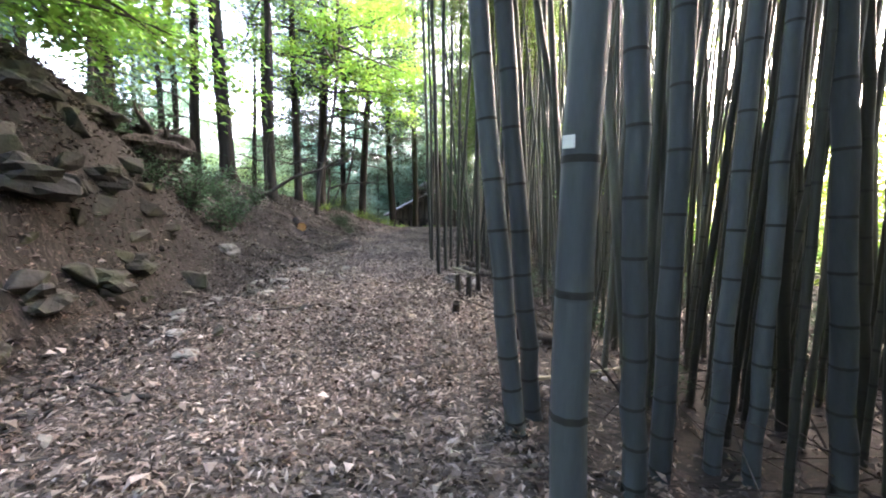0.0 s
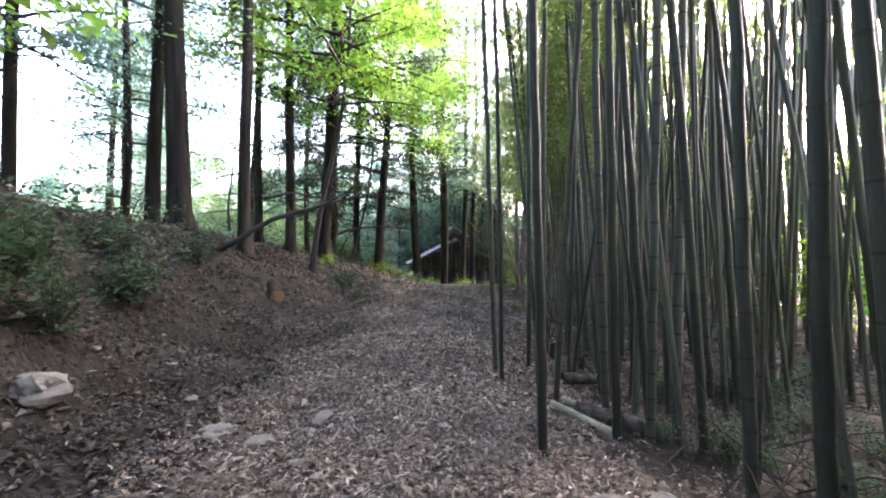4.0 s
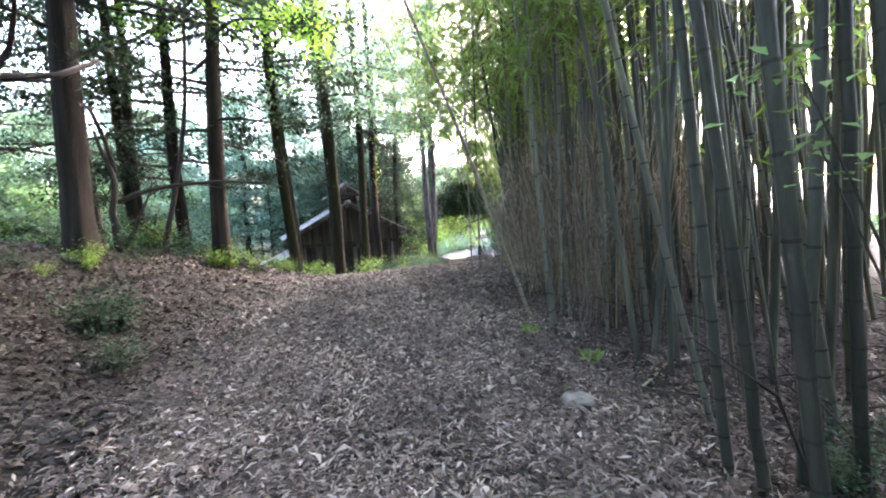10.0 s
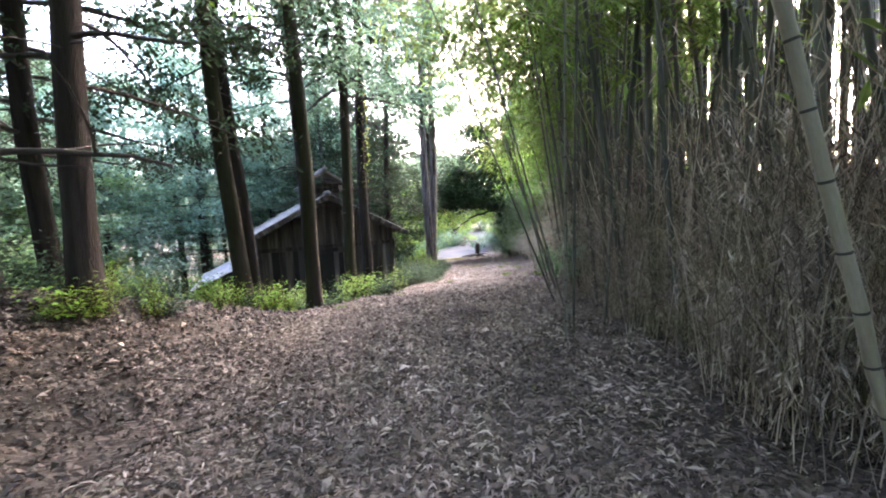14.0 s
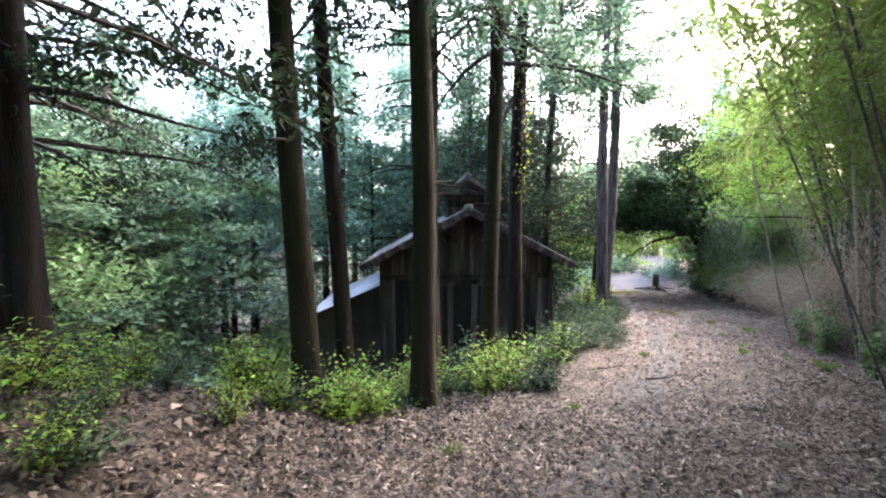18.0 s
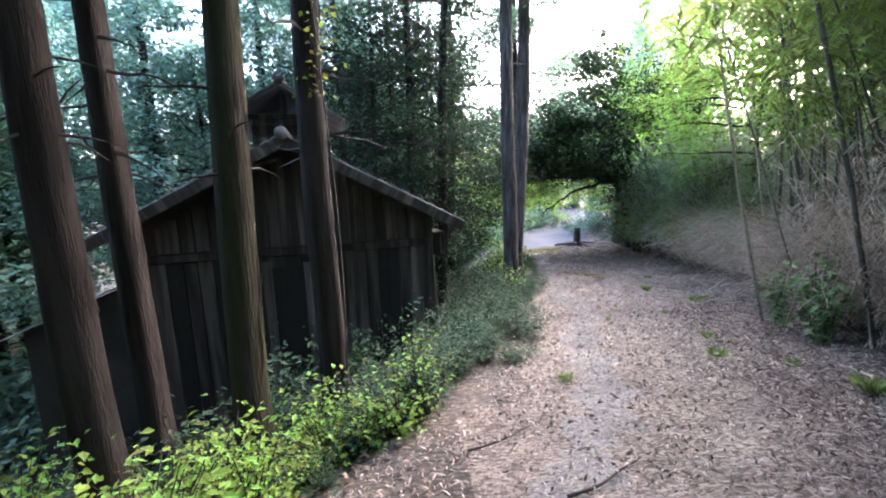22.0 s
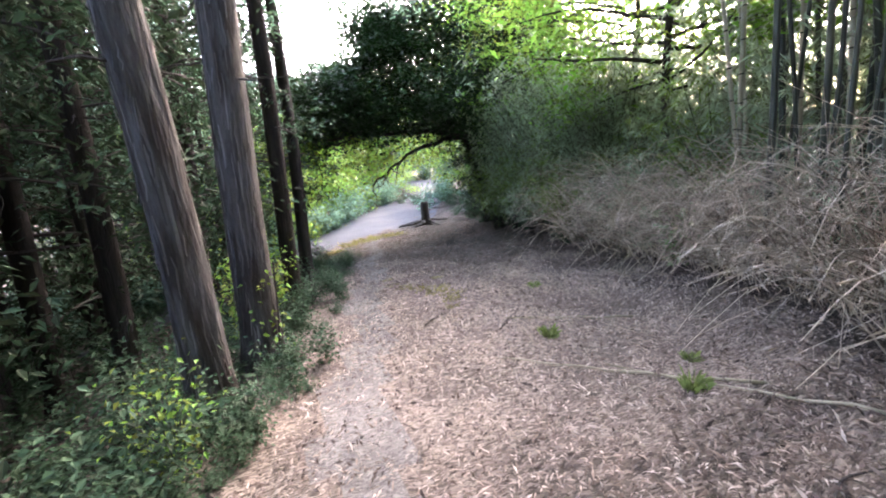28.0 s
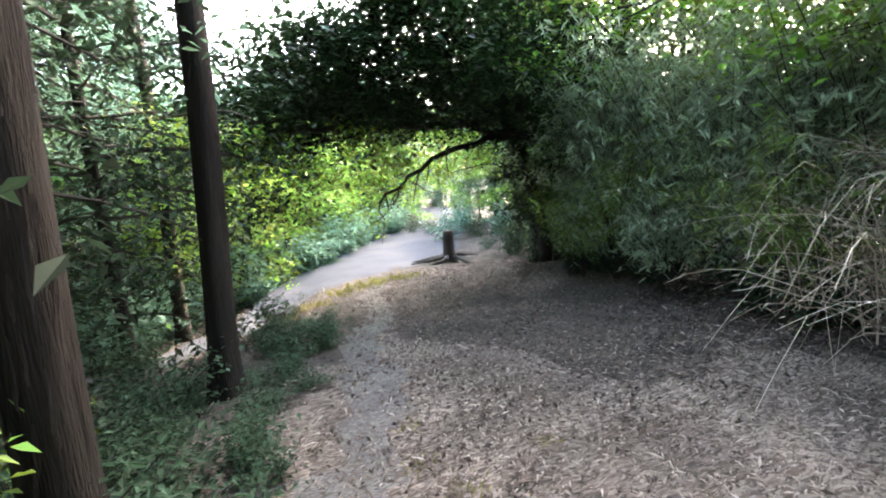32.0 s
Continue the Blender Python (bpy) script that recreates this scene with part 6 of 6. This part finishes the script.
for k, (a, w, L, r) in enumerate(ARMS):
    pts = limb_points(erng, a, w, L, 0.35, 9, 0.1)
    v, f, t = tube(pts, np.linspace(r, r * 0.25, len(pts)), 7)
    part("limb", fast_mesh("limb", v, [f, t], BARK_DARK, smooth=True), ever)
    tips.append(pts)
c = []
for k, pts in enumerate(tips[4:]):
    if k == 1:
        continue
    at = pts[erng.integers(2, len(pts), 1500)]
    c.append(at + np.abs(erng.normal(0, 0.55, (1500, 3))) * (erng.choice([-1, 1], 1500)[:, None] * np.array([1, 1, 0]) + np.array([0, 0, 0.75])))
    c.append(pts[erng.integers(3, len(pts), 380)] + erng.normal(0, 0.4, (380, 3)) * (1.3, 1.3, 0.55) - (0, 0, 0.3))
LOBES = [(-2.4, 0.4, 3.5, 2.7, 5.2, 150), (-1.2, 1.0, 3.4, 2.2, 6.8, 60), (-5.0, 0.3, 3.5, 2.4, 1.5, 60), (-3.4, -0.6, 3.6, 2.0, 2.9, 50), (1.1, 0.2, 1.0, 1.9, 3.6, 70), (1.8, 0.3, 3.2, 2.6, 4.6, 100)]
for lx, ly, lz, wide, high, count in LOBES:          # uneven lobes of the crown, clump by clump
    ph = erng.uniform(0, 6.28, 2)
    for k in range(count):
        a, b = erng.uniform(0, 6.28), erng.uniform(0, 1)
        rr = wide * math.sqrt(1 - (b * 0.97) ** 2) * erng.uniform(0.35, 1.05) * (1 + 0.22 * math.sin(3 * a + ph[0]) + 0.15 * math.sin(7 * b + ph[1]))
        p = np.array([lx + math.cos(a) * rr, ly + math.sin(a) * rr, lz + high * b])
        m = int(erng.uniform(80, 210))
        c.append(p + erng.normal(0, erng.uniform(0.22, 0.45), (m, 3)) * (1, 1, 0.65))
v, q = leaves(erng, np.concatenate(c), 0.16, 0.078, 0.2, 0.5)
part("crown", fast_mesh("crown", v, q, LEAF_DARK), ever)
# The sprays take a brighter leaf than the crown: backlight put into the colour.
c = []
for k in range(150):                                 # sprays of leaves that hang below the limbs, with gaps between
    p = np.array([erng.uniform(-8.6, -1.0), erng.normal(0.9, 0.9), 0.0])
    p[2] = 3.5 - abs(erng.normal(0, 0.85)) * np.interp(p[0], [-8.6, -5, -2.6, -1], [1.5, 1.15, 0.75, 0.9])
    m = int(erng.uniform(25, 75))
    c.append(p + erng.normal(0, erng.uniform(0.12, 0.3), (m, 3)) * (1, 1, 1.2))
v, q = leaves(erng, np.concatenate(c), 0.12, 0.058, 0.5, 0.4)
part("hanging_spray", fast_mesh("hanging_spray", v, q, LEAF_LIGHT), ever, "leaf sprays below the limb coloured yellow-green as if backlit")

# ---- stump by the road, logs, stones ----
def lumpy(seed, size, mat, flat=0.6, rough=0.25, sub=3, name="rock"):
    bm = bmesh.new()
    bmesh.ops.create_icosphere(bm, subdivisions=sub, radius=0.5)
    off = Vector((seed * 3.7, seed * 1.3, 0))
    for v in bm.verts:
        n = noise.noise(v.co * 2.2 + off) * rough + noise.noise(v.co * 5.5 + off) * rough * 0.4
        cell = noise.cell(v.co * 3.1 + off) * rough * (0.5 if rough < 0.5 else 0.22)
        v.co = v.co * (1 + n + cell)
        v.co.z *= flat
        v.co *= size
    return mesh_of(name, bm, mat, False)


def slab(seed, size, mat, flat=0.4):
    """An angular broken stone: the hull of a few scattered points."""
    k = np.random.default_rng(seed)
    bm = bmesh.new()
    for p in k.uniform(-0.5, 0.5, (15, 3)) * (1, k.uniform(0.55, 0.95), flat):
        bm.verts.new(p * size)
    r = bmesh.ops.convex_hull(bm, input=bm.verts)
    bmesh.ops.delete(bm, geom=[v for v in r["geom_interior"] if isinstance(v, bmesh.types.BMVert)], context="VERTS")
    bmesh.ops.bevel(bm, geom=bm.edges[:], offset=size * 0.02, segments=1, affect="EDGES")
    return mesh_of("stone", bm, mat)


def broken_stone(x, y, size, seed, mat, flat, tilt, label, group, dz=0.0):
    k = np.random.default_rng(seed + 500)
    ob = new("stone", slab(seed, size, mat, flat))
    ob.matrix_basis = Matrix.Translation((x, y, float(land(x, y)) + dz)) @ Matrix.Rotation(k.uniform(0, 6.28), 4, "Z") @ Matrix.Rotation(k.normal(0, tilt), 4, "X") @ Matrix.Rotation(k.normal(0, tilt), 4, "Y")
    return tagged(ob, label, "stone", group)


def stone(x, y, size, seed, mat=STONE, flat=0.45, label="pale weathered stone half sunk in leaf litter", group="stones by the path", dz=0.0, rough=0.3):
    ob = new("stone", lumpy(seed, size, mat, flat, rough))
    ob.matrix_basis = Matrix.Translation((x, y, float(land(x, y)) + size * flat * 0.18 + dz)) @ Matrix.Rotation(seed * 1.1, 4, "Z")
    return tagged(ob, label, "stone", group)


stump = new("tree_stump")
SX, SY = 9.75, 44.4
stump.matrix_basis = Matrix.Translation((SX, SY, float(land(SX, SY))))
v, f, t = tube([(0, 0, -0.1), (0.0, 0, 0.05), (0.02, 0, 0.3), (0.02, 0.01, 0.75), (0.03, 0.01, 0.96), (0.03, 0.01, 0.98)], [0.34, 0.26, 0.19, 0.18, 0.17, 0.13], 12)
part("stump", fast_mesh("stump", v, [f, t], BARK_DARK, smooth=True), stump)
for k, az in enumerate((2.6, 3.3, 4.0, 5.2, 0.4)):
    pts = limb_points(np.random.default_rng(k), (math.cos(az) * 0.15, math.sin(az) * 0.15, 0.16), (math.cos(az), math.sin(az), -0.1), 1.1, 0.2, 6, 0.15)
    pts[:, 2] = np.maximum(pts[:, 2] * np.linspace(1, 0.3, 7), 0.0)
    v, f, t = tube(pts, np.linspace(0.09, 0.02, 7), 6)
    part("root", fast_mesh("root", v, [f, t], STRIP_GREY, smooth=True), stump)
tagged(stump, "dark tree stump with pale spreading roots beside the road", "stump")

for k, (x, y, s) in enumerate(((0.26, 6.98, 0.36), (0.62, 7.2, 0.28), (-3.89, 7.68, 0.36), (-2.59, 7.9, 0.26), (-2.2, 7.8, 0.2), (-2.94, 6.82, 0.26), (-2.5, 6.5, 0.28),
                               (-2.75, 5.01, 0.26), (-2.88, 4.75, 0.3), (-2.3, 5.6, 0.18), (-1.9, 4.3, 0.16), (-3.1, 5.8, 0.22), (0.41, 13.1, 0.24), (-0.42, 19.01, 0.14),
                               (-1.88, 15.93, 0.12), (-2.0, 3.3, 0.2), (-2.4, 3.8, 0.17), (-1.6, 6.9, 0.13))):
    stone(x, y, s, k + 1, dz=0.03 if s > 0.4 else 0.0, flat=0.7 if k < 3 else 0.45)
for k, (x, y, s) in enumerate(((-3.6, 4.5, 0.6), (-3.95, 4.0, 0.9), (-4.3, 3.4, 1.0), (-3.7, 5.1, 0.55), (-4.1, 5.2, 0.7), (-3.5, 3.7, 0.5), (-4.6, 4.6, 0.9), (-4.0, 2.7, 0.8), (-4.7, 5.9, 0.7), (-3.4, 3.0, 0.45))):
    stone(x, y, s * 0.8, 40 + k, ROCK, 0.55, "dark mossy rock jutting from the earth bank", "rocks of the bank", -0.12 * s, 0.7)

brng = np.random.default_rng(31)
for k in range(80):
    y = brng.uniform(1.6, 6.3)
    x = float(np.interp(y, PATH_Y, PATH_X)) - brng.uniform(2.7, 4.2)
    broken_stone(x, y, brng.uniform(0.18, 0.6), 70 + k, ROCK, brng.uniform(0.4, 0.8), 0.4, "angular dark rock jutting from the earth bank", "rocks of the bank", -0.07)
for k in range(95):                                  # broken stones that have slid down to the path
    y = brng.uniform(1.5, 9.0)
    x = float(np.interp(y, PATH_Y, PATH_X)) - np.clip(brng.normal(2.0, 0.65), 0.75, 3.3)
    broken_stone(x, y, abs(brng.normal(0.0, 0.07)) + 0.07, 200 + k, STONE if brng.random() < 0.75 else ROCK, brng.uniform(0.2, 0.45), 0.2, "flat broken stone lying in the leaf litter", "broken stones", 0.02)

# uprooted root plate on the bank
root = new("uprooted_stump")
RX, RY = -4.75, 6.9
root.matrix_basis = Matrix.Translation((RX, RY, float(land(RX, RY)) + 0.28)) @ Matrix.Rotation(-0.5, 4, "Z")
part("root_mass", lumpy(61, 1.15, SHADED_EARTH, 0.62, 0.5, 4, "root_mass"), root)
rr = np.random.default_rng(4)
for k in range(11):
    w = rr.normal(0, 1, 3)
    w[2] = abs(w[2]) * 0.7
    pts = limb_points(rr, w / np.linalg.norm(w) * 0.3, w, rr.uniform(0.3, 0.7), 0.1, 6, 0.25)
    v, f, t = tube(pts, np.linspace(0.06, 0.012, 7), 6)
    part("root", fast_mesh("root", v, [f, t], BARK_DARK, smooth=True), root)
tagged(root, "dark uprooted stump with tangled roots overhanging the bank", "stump")


def log(x0, y0, x1, y1, r, mat=CULM_PALE, name="bamboo_log", label="cut bamboo log with a dark hollow end on the ground", hollow=True, lift=0.0, end=DARK):
    p, q = np.array([x0, y0, float(land(x0, y0)) + r * 0.8 + lift]), np.array([x1, y1, float(land(x1, y1)) + r * 0.8])
    ob = new(name)
    ob.matrix_basis = Matrix.Translation(p)
    n = max(3, int(np.linalg.norm(q - p) / 0.25))
    pts = [(q - p) * s for s in np.linspace(0, 1, n)]
    v, f, t = tube(pts, np.full(n, r) * np.linspace(1, 0.9, n), 12, False)
    part("body", fast_mesh("body", v, f, mat, smooth=True), ob)
    w = (q - p) / np.linalg.norm(q - p)
    # end disc; the default dark one stands for shade inside the hollow
    v, f, t = tube([w * 0.012, w * 0.02], [r * 0.97, r * 0.97], 12)
    part("end", fast_mesh("end", v, [f, t], end), ob)
    return tagged(ob, label, name.split("_")[-1], "logs")


log(0.52, 8.85, 1.15, 8.6, 0.085, BARK_GREY, label="fallen log with a dark hollow end among bamboo")
log(0.66, 10.0, 1.4, 10.35, 0.075, BARK_GREY, label="fallen log with a dark hollow end among bamboo")
log(0.3, 8.9, 0.75, 8.45, 0.045)
log(0.45, 9.1, 0.95, 8.75, 0.045)
log(0.75, 3.9, 1.5, 4.2, 0.06, BARK_DARK)
log(-3.97, 12.04, -4.3, 12.6, 0.14, BARK, "sawn_log", "sawn log with a fresh orange end lying on the bank", end=CUT_WOOD)
for k, (x, y, h) in enumerate(((0.28, 5.88, 0.3), (0.42, 5.7, 0.34), (0.6, 6.3, 0.36), (0.75, 11.0, 0.3), (1.1, 10.7, 0.26), (0.2, 4.6, 0.2))):
    v, f, t = tube([(0, 0, -0.05), (0, 0, 0.05), (0, 0, 0.056), (0, 0, h * 0.7), (0, 0, h * 0.7 + 0.006), (0, 0, h), (0, 0, h - 0.05)], [0.042, 0.04, 0.043, 0.039, 0.041, 0.038, 0.03], 9)
    st = new("bamboo_stub", fast_mesh("bamboo_stub", v, [f, t], BARK_DARK, smooth=False))
    st.matrix_basis = Matrix.Translation((x, y, float(land(x, y)) - 0.03)) @ Matrix.Rotation(0.1 * k, 4, "X")
    tagged(st, "cut dark brown bamboo stub standing in the litter", "stub", "bamboo stubs")

# fallen sticks
def stick(x, y, az, L, r, mat=BARK_DARK, label="thin dark fallen stick on the litter", crook=0.12):
    k = np.random.default_rng(int(abs(x * 100 + y * 10)))
    pts = limb_points(k, (0, 0, 0), (math.cos(az), math.sin(az), 0), L, 0, 8, crook)
    pts[:, 2] = land(pts[:, 0] + x, pts[:, 1] + y) + r + 0.015
    v, f, t = tube(pts, np.linspace(r, r * 0.4, 9), 6)
    ob = new("stick", fast_mesh("stick", v, [f, t], mat, smooth=True))
    ob.matrix_basis = Matrix.Translation((x, y, 0))
    return tagged(ob, label, "stick", "fallen sticks")


for x, y, az, L, r in ((1.6, 24.1, 0.3, 0.7, 0.012), (1.1, 24.7, 0.1, 0.6, 0.01), (5.0, 31.9, 0.9, 0.55, 0.012), (-1.8, 2.6, 2.9, 0.9, 0.02), (-2.6, 2.2, 2.8, 1.0, 0.022),
                       (-2.0, 4.6, 0.4, 0.8, 0.014), (-3.17, 14.89, 1.2, 0.7, 0.016), (-2.2, 17.2, 0.2, 0.9, 0.012), (-1.9, 18.0, 2.6, 0.8, 0.012), (0.2, 20.6, 0.7, 0.5, 0.008),
                       (4.9, 26.9, 1.1, 0.4, 0.014), (5.5, 28.3, 0.5, 0.5, 0.01), (0.5, 10.9, 2.5, 0.7, 0.012), (-0.6, 13.0, 1.9, 0.5, 0.008), (5.6, 31.2, 0.8, 0.6, 0.009)):
    stick(x, y, az, L, r)
for x, y, az, L, r in ((5.17, 25.84, -2.0, 1.3, 0.014), (6.9, 30.6, 2.5, 1.4, 0.012), (0.6, 3.0, 0.6, 1.6, 0.016), (0.55, 9.9, 0.6, 1.3, 0.014), (1.0, 9.3, 1.1, 1.4, 0.012), (1.2, 13.4, 0.5, 1.2, 0.012),
                       (6.3, 29.0, 2.2, 1.9, 0.012), (6.4, 28.4, 2.0, 1.6, 0.012), (1.7, 16.4, 0.9, 1.2, 0.01)):
    stick(x, y, az, L, r, CULM_PALE, "pale dry bamboo cane fallen on the litter", 0.03)


# ---- bare crooked trees on the bank ----
def crooked(x, y, lines, seed, label):
    k = np.random.default_rng(seed)
    root = new("bare_tree")
    root.matrix_basis = Matrix.Translation((x, y, float(land(x, y)) - 0.05))
    for n, (a, w, L, r) in enumerate(lines):
        pts = limb_points(k, a, w, L, 0.0, 9, 0.17)
        v, f, t = tube(pts, np.linspace(r, r * 0.3, len(pts)), 7)
        part("trunk" if n == 0 else "limb", fast_mesh("limb", v, [f, t], BARK_DARK, smooth=True), root)
        for j in (4, 6, 7):
            tw = limb_points(k, pts[j], k.normal(0, 1, 3) * (1, 0.5, 0.6) + (0, 0, 0.35), L * 0.35, 0.1, 5, 0.25)
            v, f, t = tube(tw, np.linspace(r * 0.4, 0.003, len(tw)), 4)
            part("twig", fast_mesh("twig", v, [f, t], BARK_DARK), root)
    return tagged(root, label, "tree", "bare crooked trees")


crooked(-4.91, 18.63, [((0, 0, 0), (0.1, 0, 1.0), 2.2, 0.07), ((0.05, 0, 0.9), (1.0, -0.2, 0.5), 2.8, 0.045), ((0.05, 0, 1.4), (-0.15, 0, 1.0), 2.4, 0.04), ((-0.1, 0.1, 0), (0.5, 0.1, 0.9), 1.5, 0.04)], 5,
        "bare crooked sapling with dark twisting limbs")
crooked(-5.37, 12.38, [((0, 0, 0), (0.75, -0.05, 0.95), 3.7, 0.065), ((1.0, -0.1, 1.0), (1.0, -0.1, 0.35), 1.4, 0.03), ((0.3, 0, 0.4), (-0.1, 0.1, 1.0), 1.6, 0.03)], 6,
        "bare dark sapling leaning out from the bank")

# ---- climbers and saplings ----
def vine(x, y, r, z0, z1, n, lx, mat, label):
    k = np.random.default_rng(int(abs(x * 50 + y)))
    z = k.uniform(z0, z1, n)
    a = k.normal(-0.9, 0.7, n)
    rr = r * 1.1 + np.abs(k.normal(0, 0.05, n))
    base = np.stack([lx * z + np.cos(a) * rr, np.sin(a) * rr, z], -1)
    v, q = leaves(k, base, 0.06, 0.04, 0.5, 0.2)
    root = new("climbing_vine")
    root.matrix_basis = Matrix.Translation((x, y, float(land(x, y))))
    part("foliage", fast_mesh("foliage", v, q, mat), root)
    s = np.linspace(-0.05, z1, 24)
    v, f, t = tube(np.stack([lx * s + np.cos(-0.9 + 0.5 * np.sin(s)) * r * 1.12, np.sin(-0.9 + 0.5 * np.sin(s)) * r * 1.12, s], -1), np.full(24, 0.009), 5)
    part("stem", fast_mesh("stem", v, [f, t], BARK_DARK), root)
    return tagged(root, label, "vine")


vine(-0.05, 25.98, 0.13, 3.3, 6.5, 200, 0.01, VINE, "climbing vine with yellowing leaves on a trunk")
vine(3.25, 32.1, 0.2, 0.1, 1.1, 60, 0.035, LEAF_LIGHT, "thin green vine climbing a grey trunk")
for k in range(13):
    shrub(("light", "green")[k % 2], -1.7 + 1.9 * rng.uniform(0, 1), 23.3 + 1.9 * rng.uniform(0, 1), rng.uniform(0.45, 0.85), 0.9)
for x, y, s in ((-4.5, 7.6, 1.3), (-4.9, 6.4, 1.2), (-4.3, 8.2, 1.0), (-5.2, 7.4, 1.4), (-4.2, 6.2, 0.7)):
    shrub("dark", x, y, s, 1.1)
for x, y, s in ((2.75, 30.3, 0.55), (3.0, 33.2, 0.85), (3.35, 33.9, 0.9), (2.9, 35.6, 0.8)):
    shrub("light", x, y, s, 1.5)

# ---- grass tufts ----
def tuft_mesh(seed, n, r, h, mat):
    k = np.random.default_rng(seed)
    a, d = k.uniform(0, 6.28, n), r * np.sqrt(k.uniform(0, 1, n))
    d = d * k.uniform(0.3, 1.25, n)
    base = np.stack([np.cos(a) * d, np.sin(a) * d, np.zeros(n)], -1)
    out = np.stack([np.cos(a), np.sin(a), np.zeros(n)], -1) * k.uniform(0.1, 0.7, n)[:, None] * h + k.normal(0, 0.15 * h, (n, 3)) * (1, 1, 0)
    hh = (h * k.uniform(0.5, 1.1, n))[:, None] * np.array([0, 0, 1.0])
    side = np.stack([-np.sin(a), np.cos(a), np.zeros(n)], -1) * 0.004
    v = np.stack([base - side, base + side, base + out * 0.5 + hh * 0.75 + side * 0.8, base + out + hh * 0.9], 1).reshape(-1, 3)
    return fast_mesh("grass_tuft", v, np.arange(4 * n).reshape(-1, 4), mat)


TUFTS = [tuft_mesh(k, 90, 0.07, 0.12, GRASS) for k in range(3)]
YELLOW = [tuft_mesh(9 + k, 130, 0.36, 0.1, GRASS_YELLOW) for k in range(2)]


def tuft(x, y, s, mesh, label):
    ob = new("grass_tuft", mesh)
    ob.matrix_basis = Matrix.Translation((x, y, float(land(x, y)))) @ Matrix.Rotation(x * 7, 4, "Z") @ Matrix.Diagonal((s, s, s, 1))
    return tagged(ob, label, "grass tuft", "grass tufts", "stuff")


for k, (x, y, s) in enumerate(((4.21, 26.33, 0.9), (4.73, 25.16, 1.3), (5.9, 30.72, 1.0), (4.62, 27.09, 0.7), (5.99, 29.28, 1.0), (6.4, 29.6, 0.7), (4.7, 25.9, 0.6), (1.85, 27.79, 1.1),
                              (1.5, 27.0, 1.2), (2.0, 28.9, 0.9), (1.10, 13.97, 1.1), (0.75, 14.6, 0.9), (2.3, 26.0, 0.7), (5.0, 28.6, 0.5), (6.9, 32.4, 0.8), (0.3, 22.6, 0.6), (-0.9, 21.4, 0.7), (3.9, 28.4, 0.4))):
    tuft(x, y, s, TUFTS[k % 3], "small bright green grass tuft on the path")
for k, (x, y, s) in enumerate(((5.7, 33.3, 0.75), (5.85, 33.0, 0.6), (5.55, 33.7, 0.6), (5.75, 32.75, 0.55), (5.45, 34.1, 0.5), (5.35, 34.5, 0.4), (5.95, 33.5, 0.4), (5.6, 32.4, 0.35), (5.4, 35.0, 0.35), (6.1, 34.3, 0.3), (7.6, 42.3, 1.4), (6.6, 42.0, 1.5), (5.9, 41.4, 1.4), (5.2, 40.6, 1.2), (4.6, 39.8, 1.2), (7.1, 42.4, 1.2))):
    tuft(x, y, s, YELLOW[k % 2], "patch of yellowing grass on the path")

# ---- low growth over the ground of the woods all round ----
n = 60000
x, y = rng.uniform(-48, 48, n), rng.uniform(-34, 80, n)
u = x - np.interp(y, PATH_Y, PATH_X)
keep = ((u < -9) | (u > 9.5) | (y < -12)) & (np.abs(u - 2) > 8)
keep &= np.min((x[:, None] - np.array(ROAD_X)) ** 2 + (y[:, None] - np.array(ROAD_Y)) ** 2, axis=1) > 9
x, y = x[keep], y[keep]
v, q = leaves(rng, np.stack([x, y, land(x, y) + rng.uniform(0.02, 0.4, len(x))], -1), 0.42, 0.2, 0.2, 0.6)
tagged(new("woodland_undergrowth", fast_mesh("woodland_undergrowth", v, q, LEAF_SHRUB)), "dull green low growth over the floor of the woods", "undergrowth", kind="stuff")
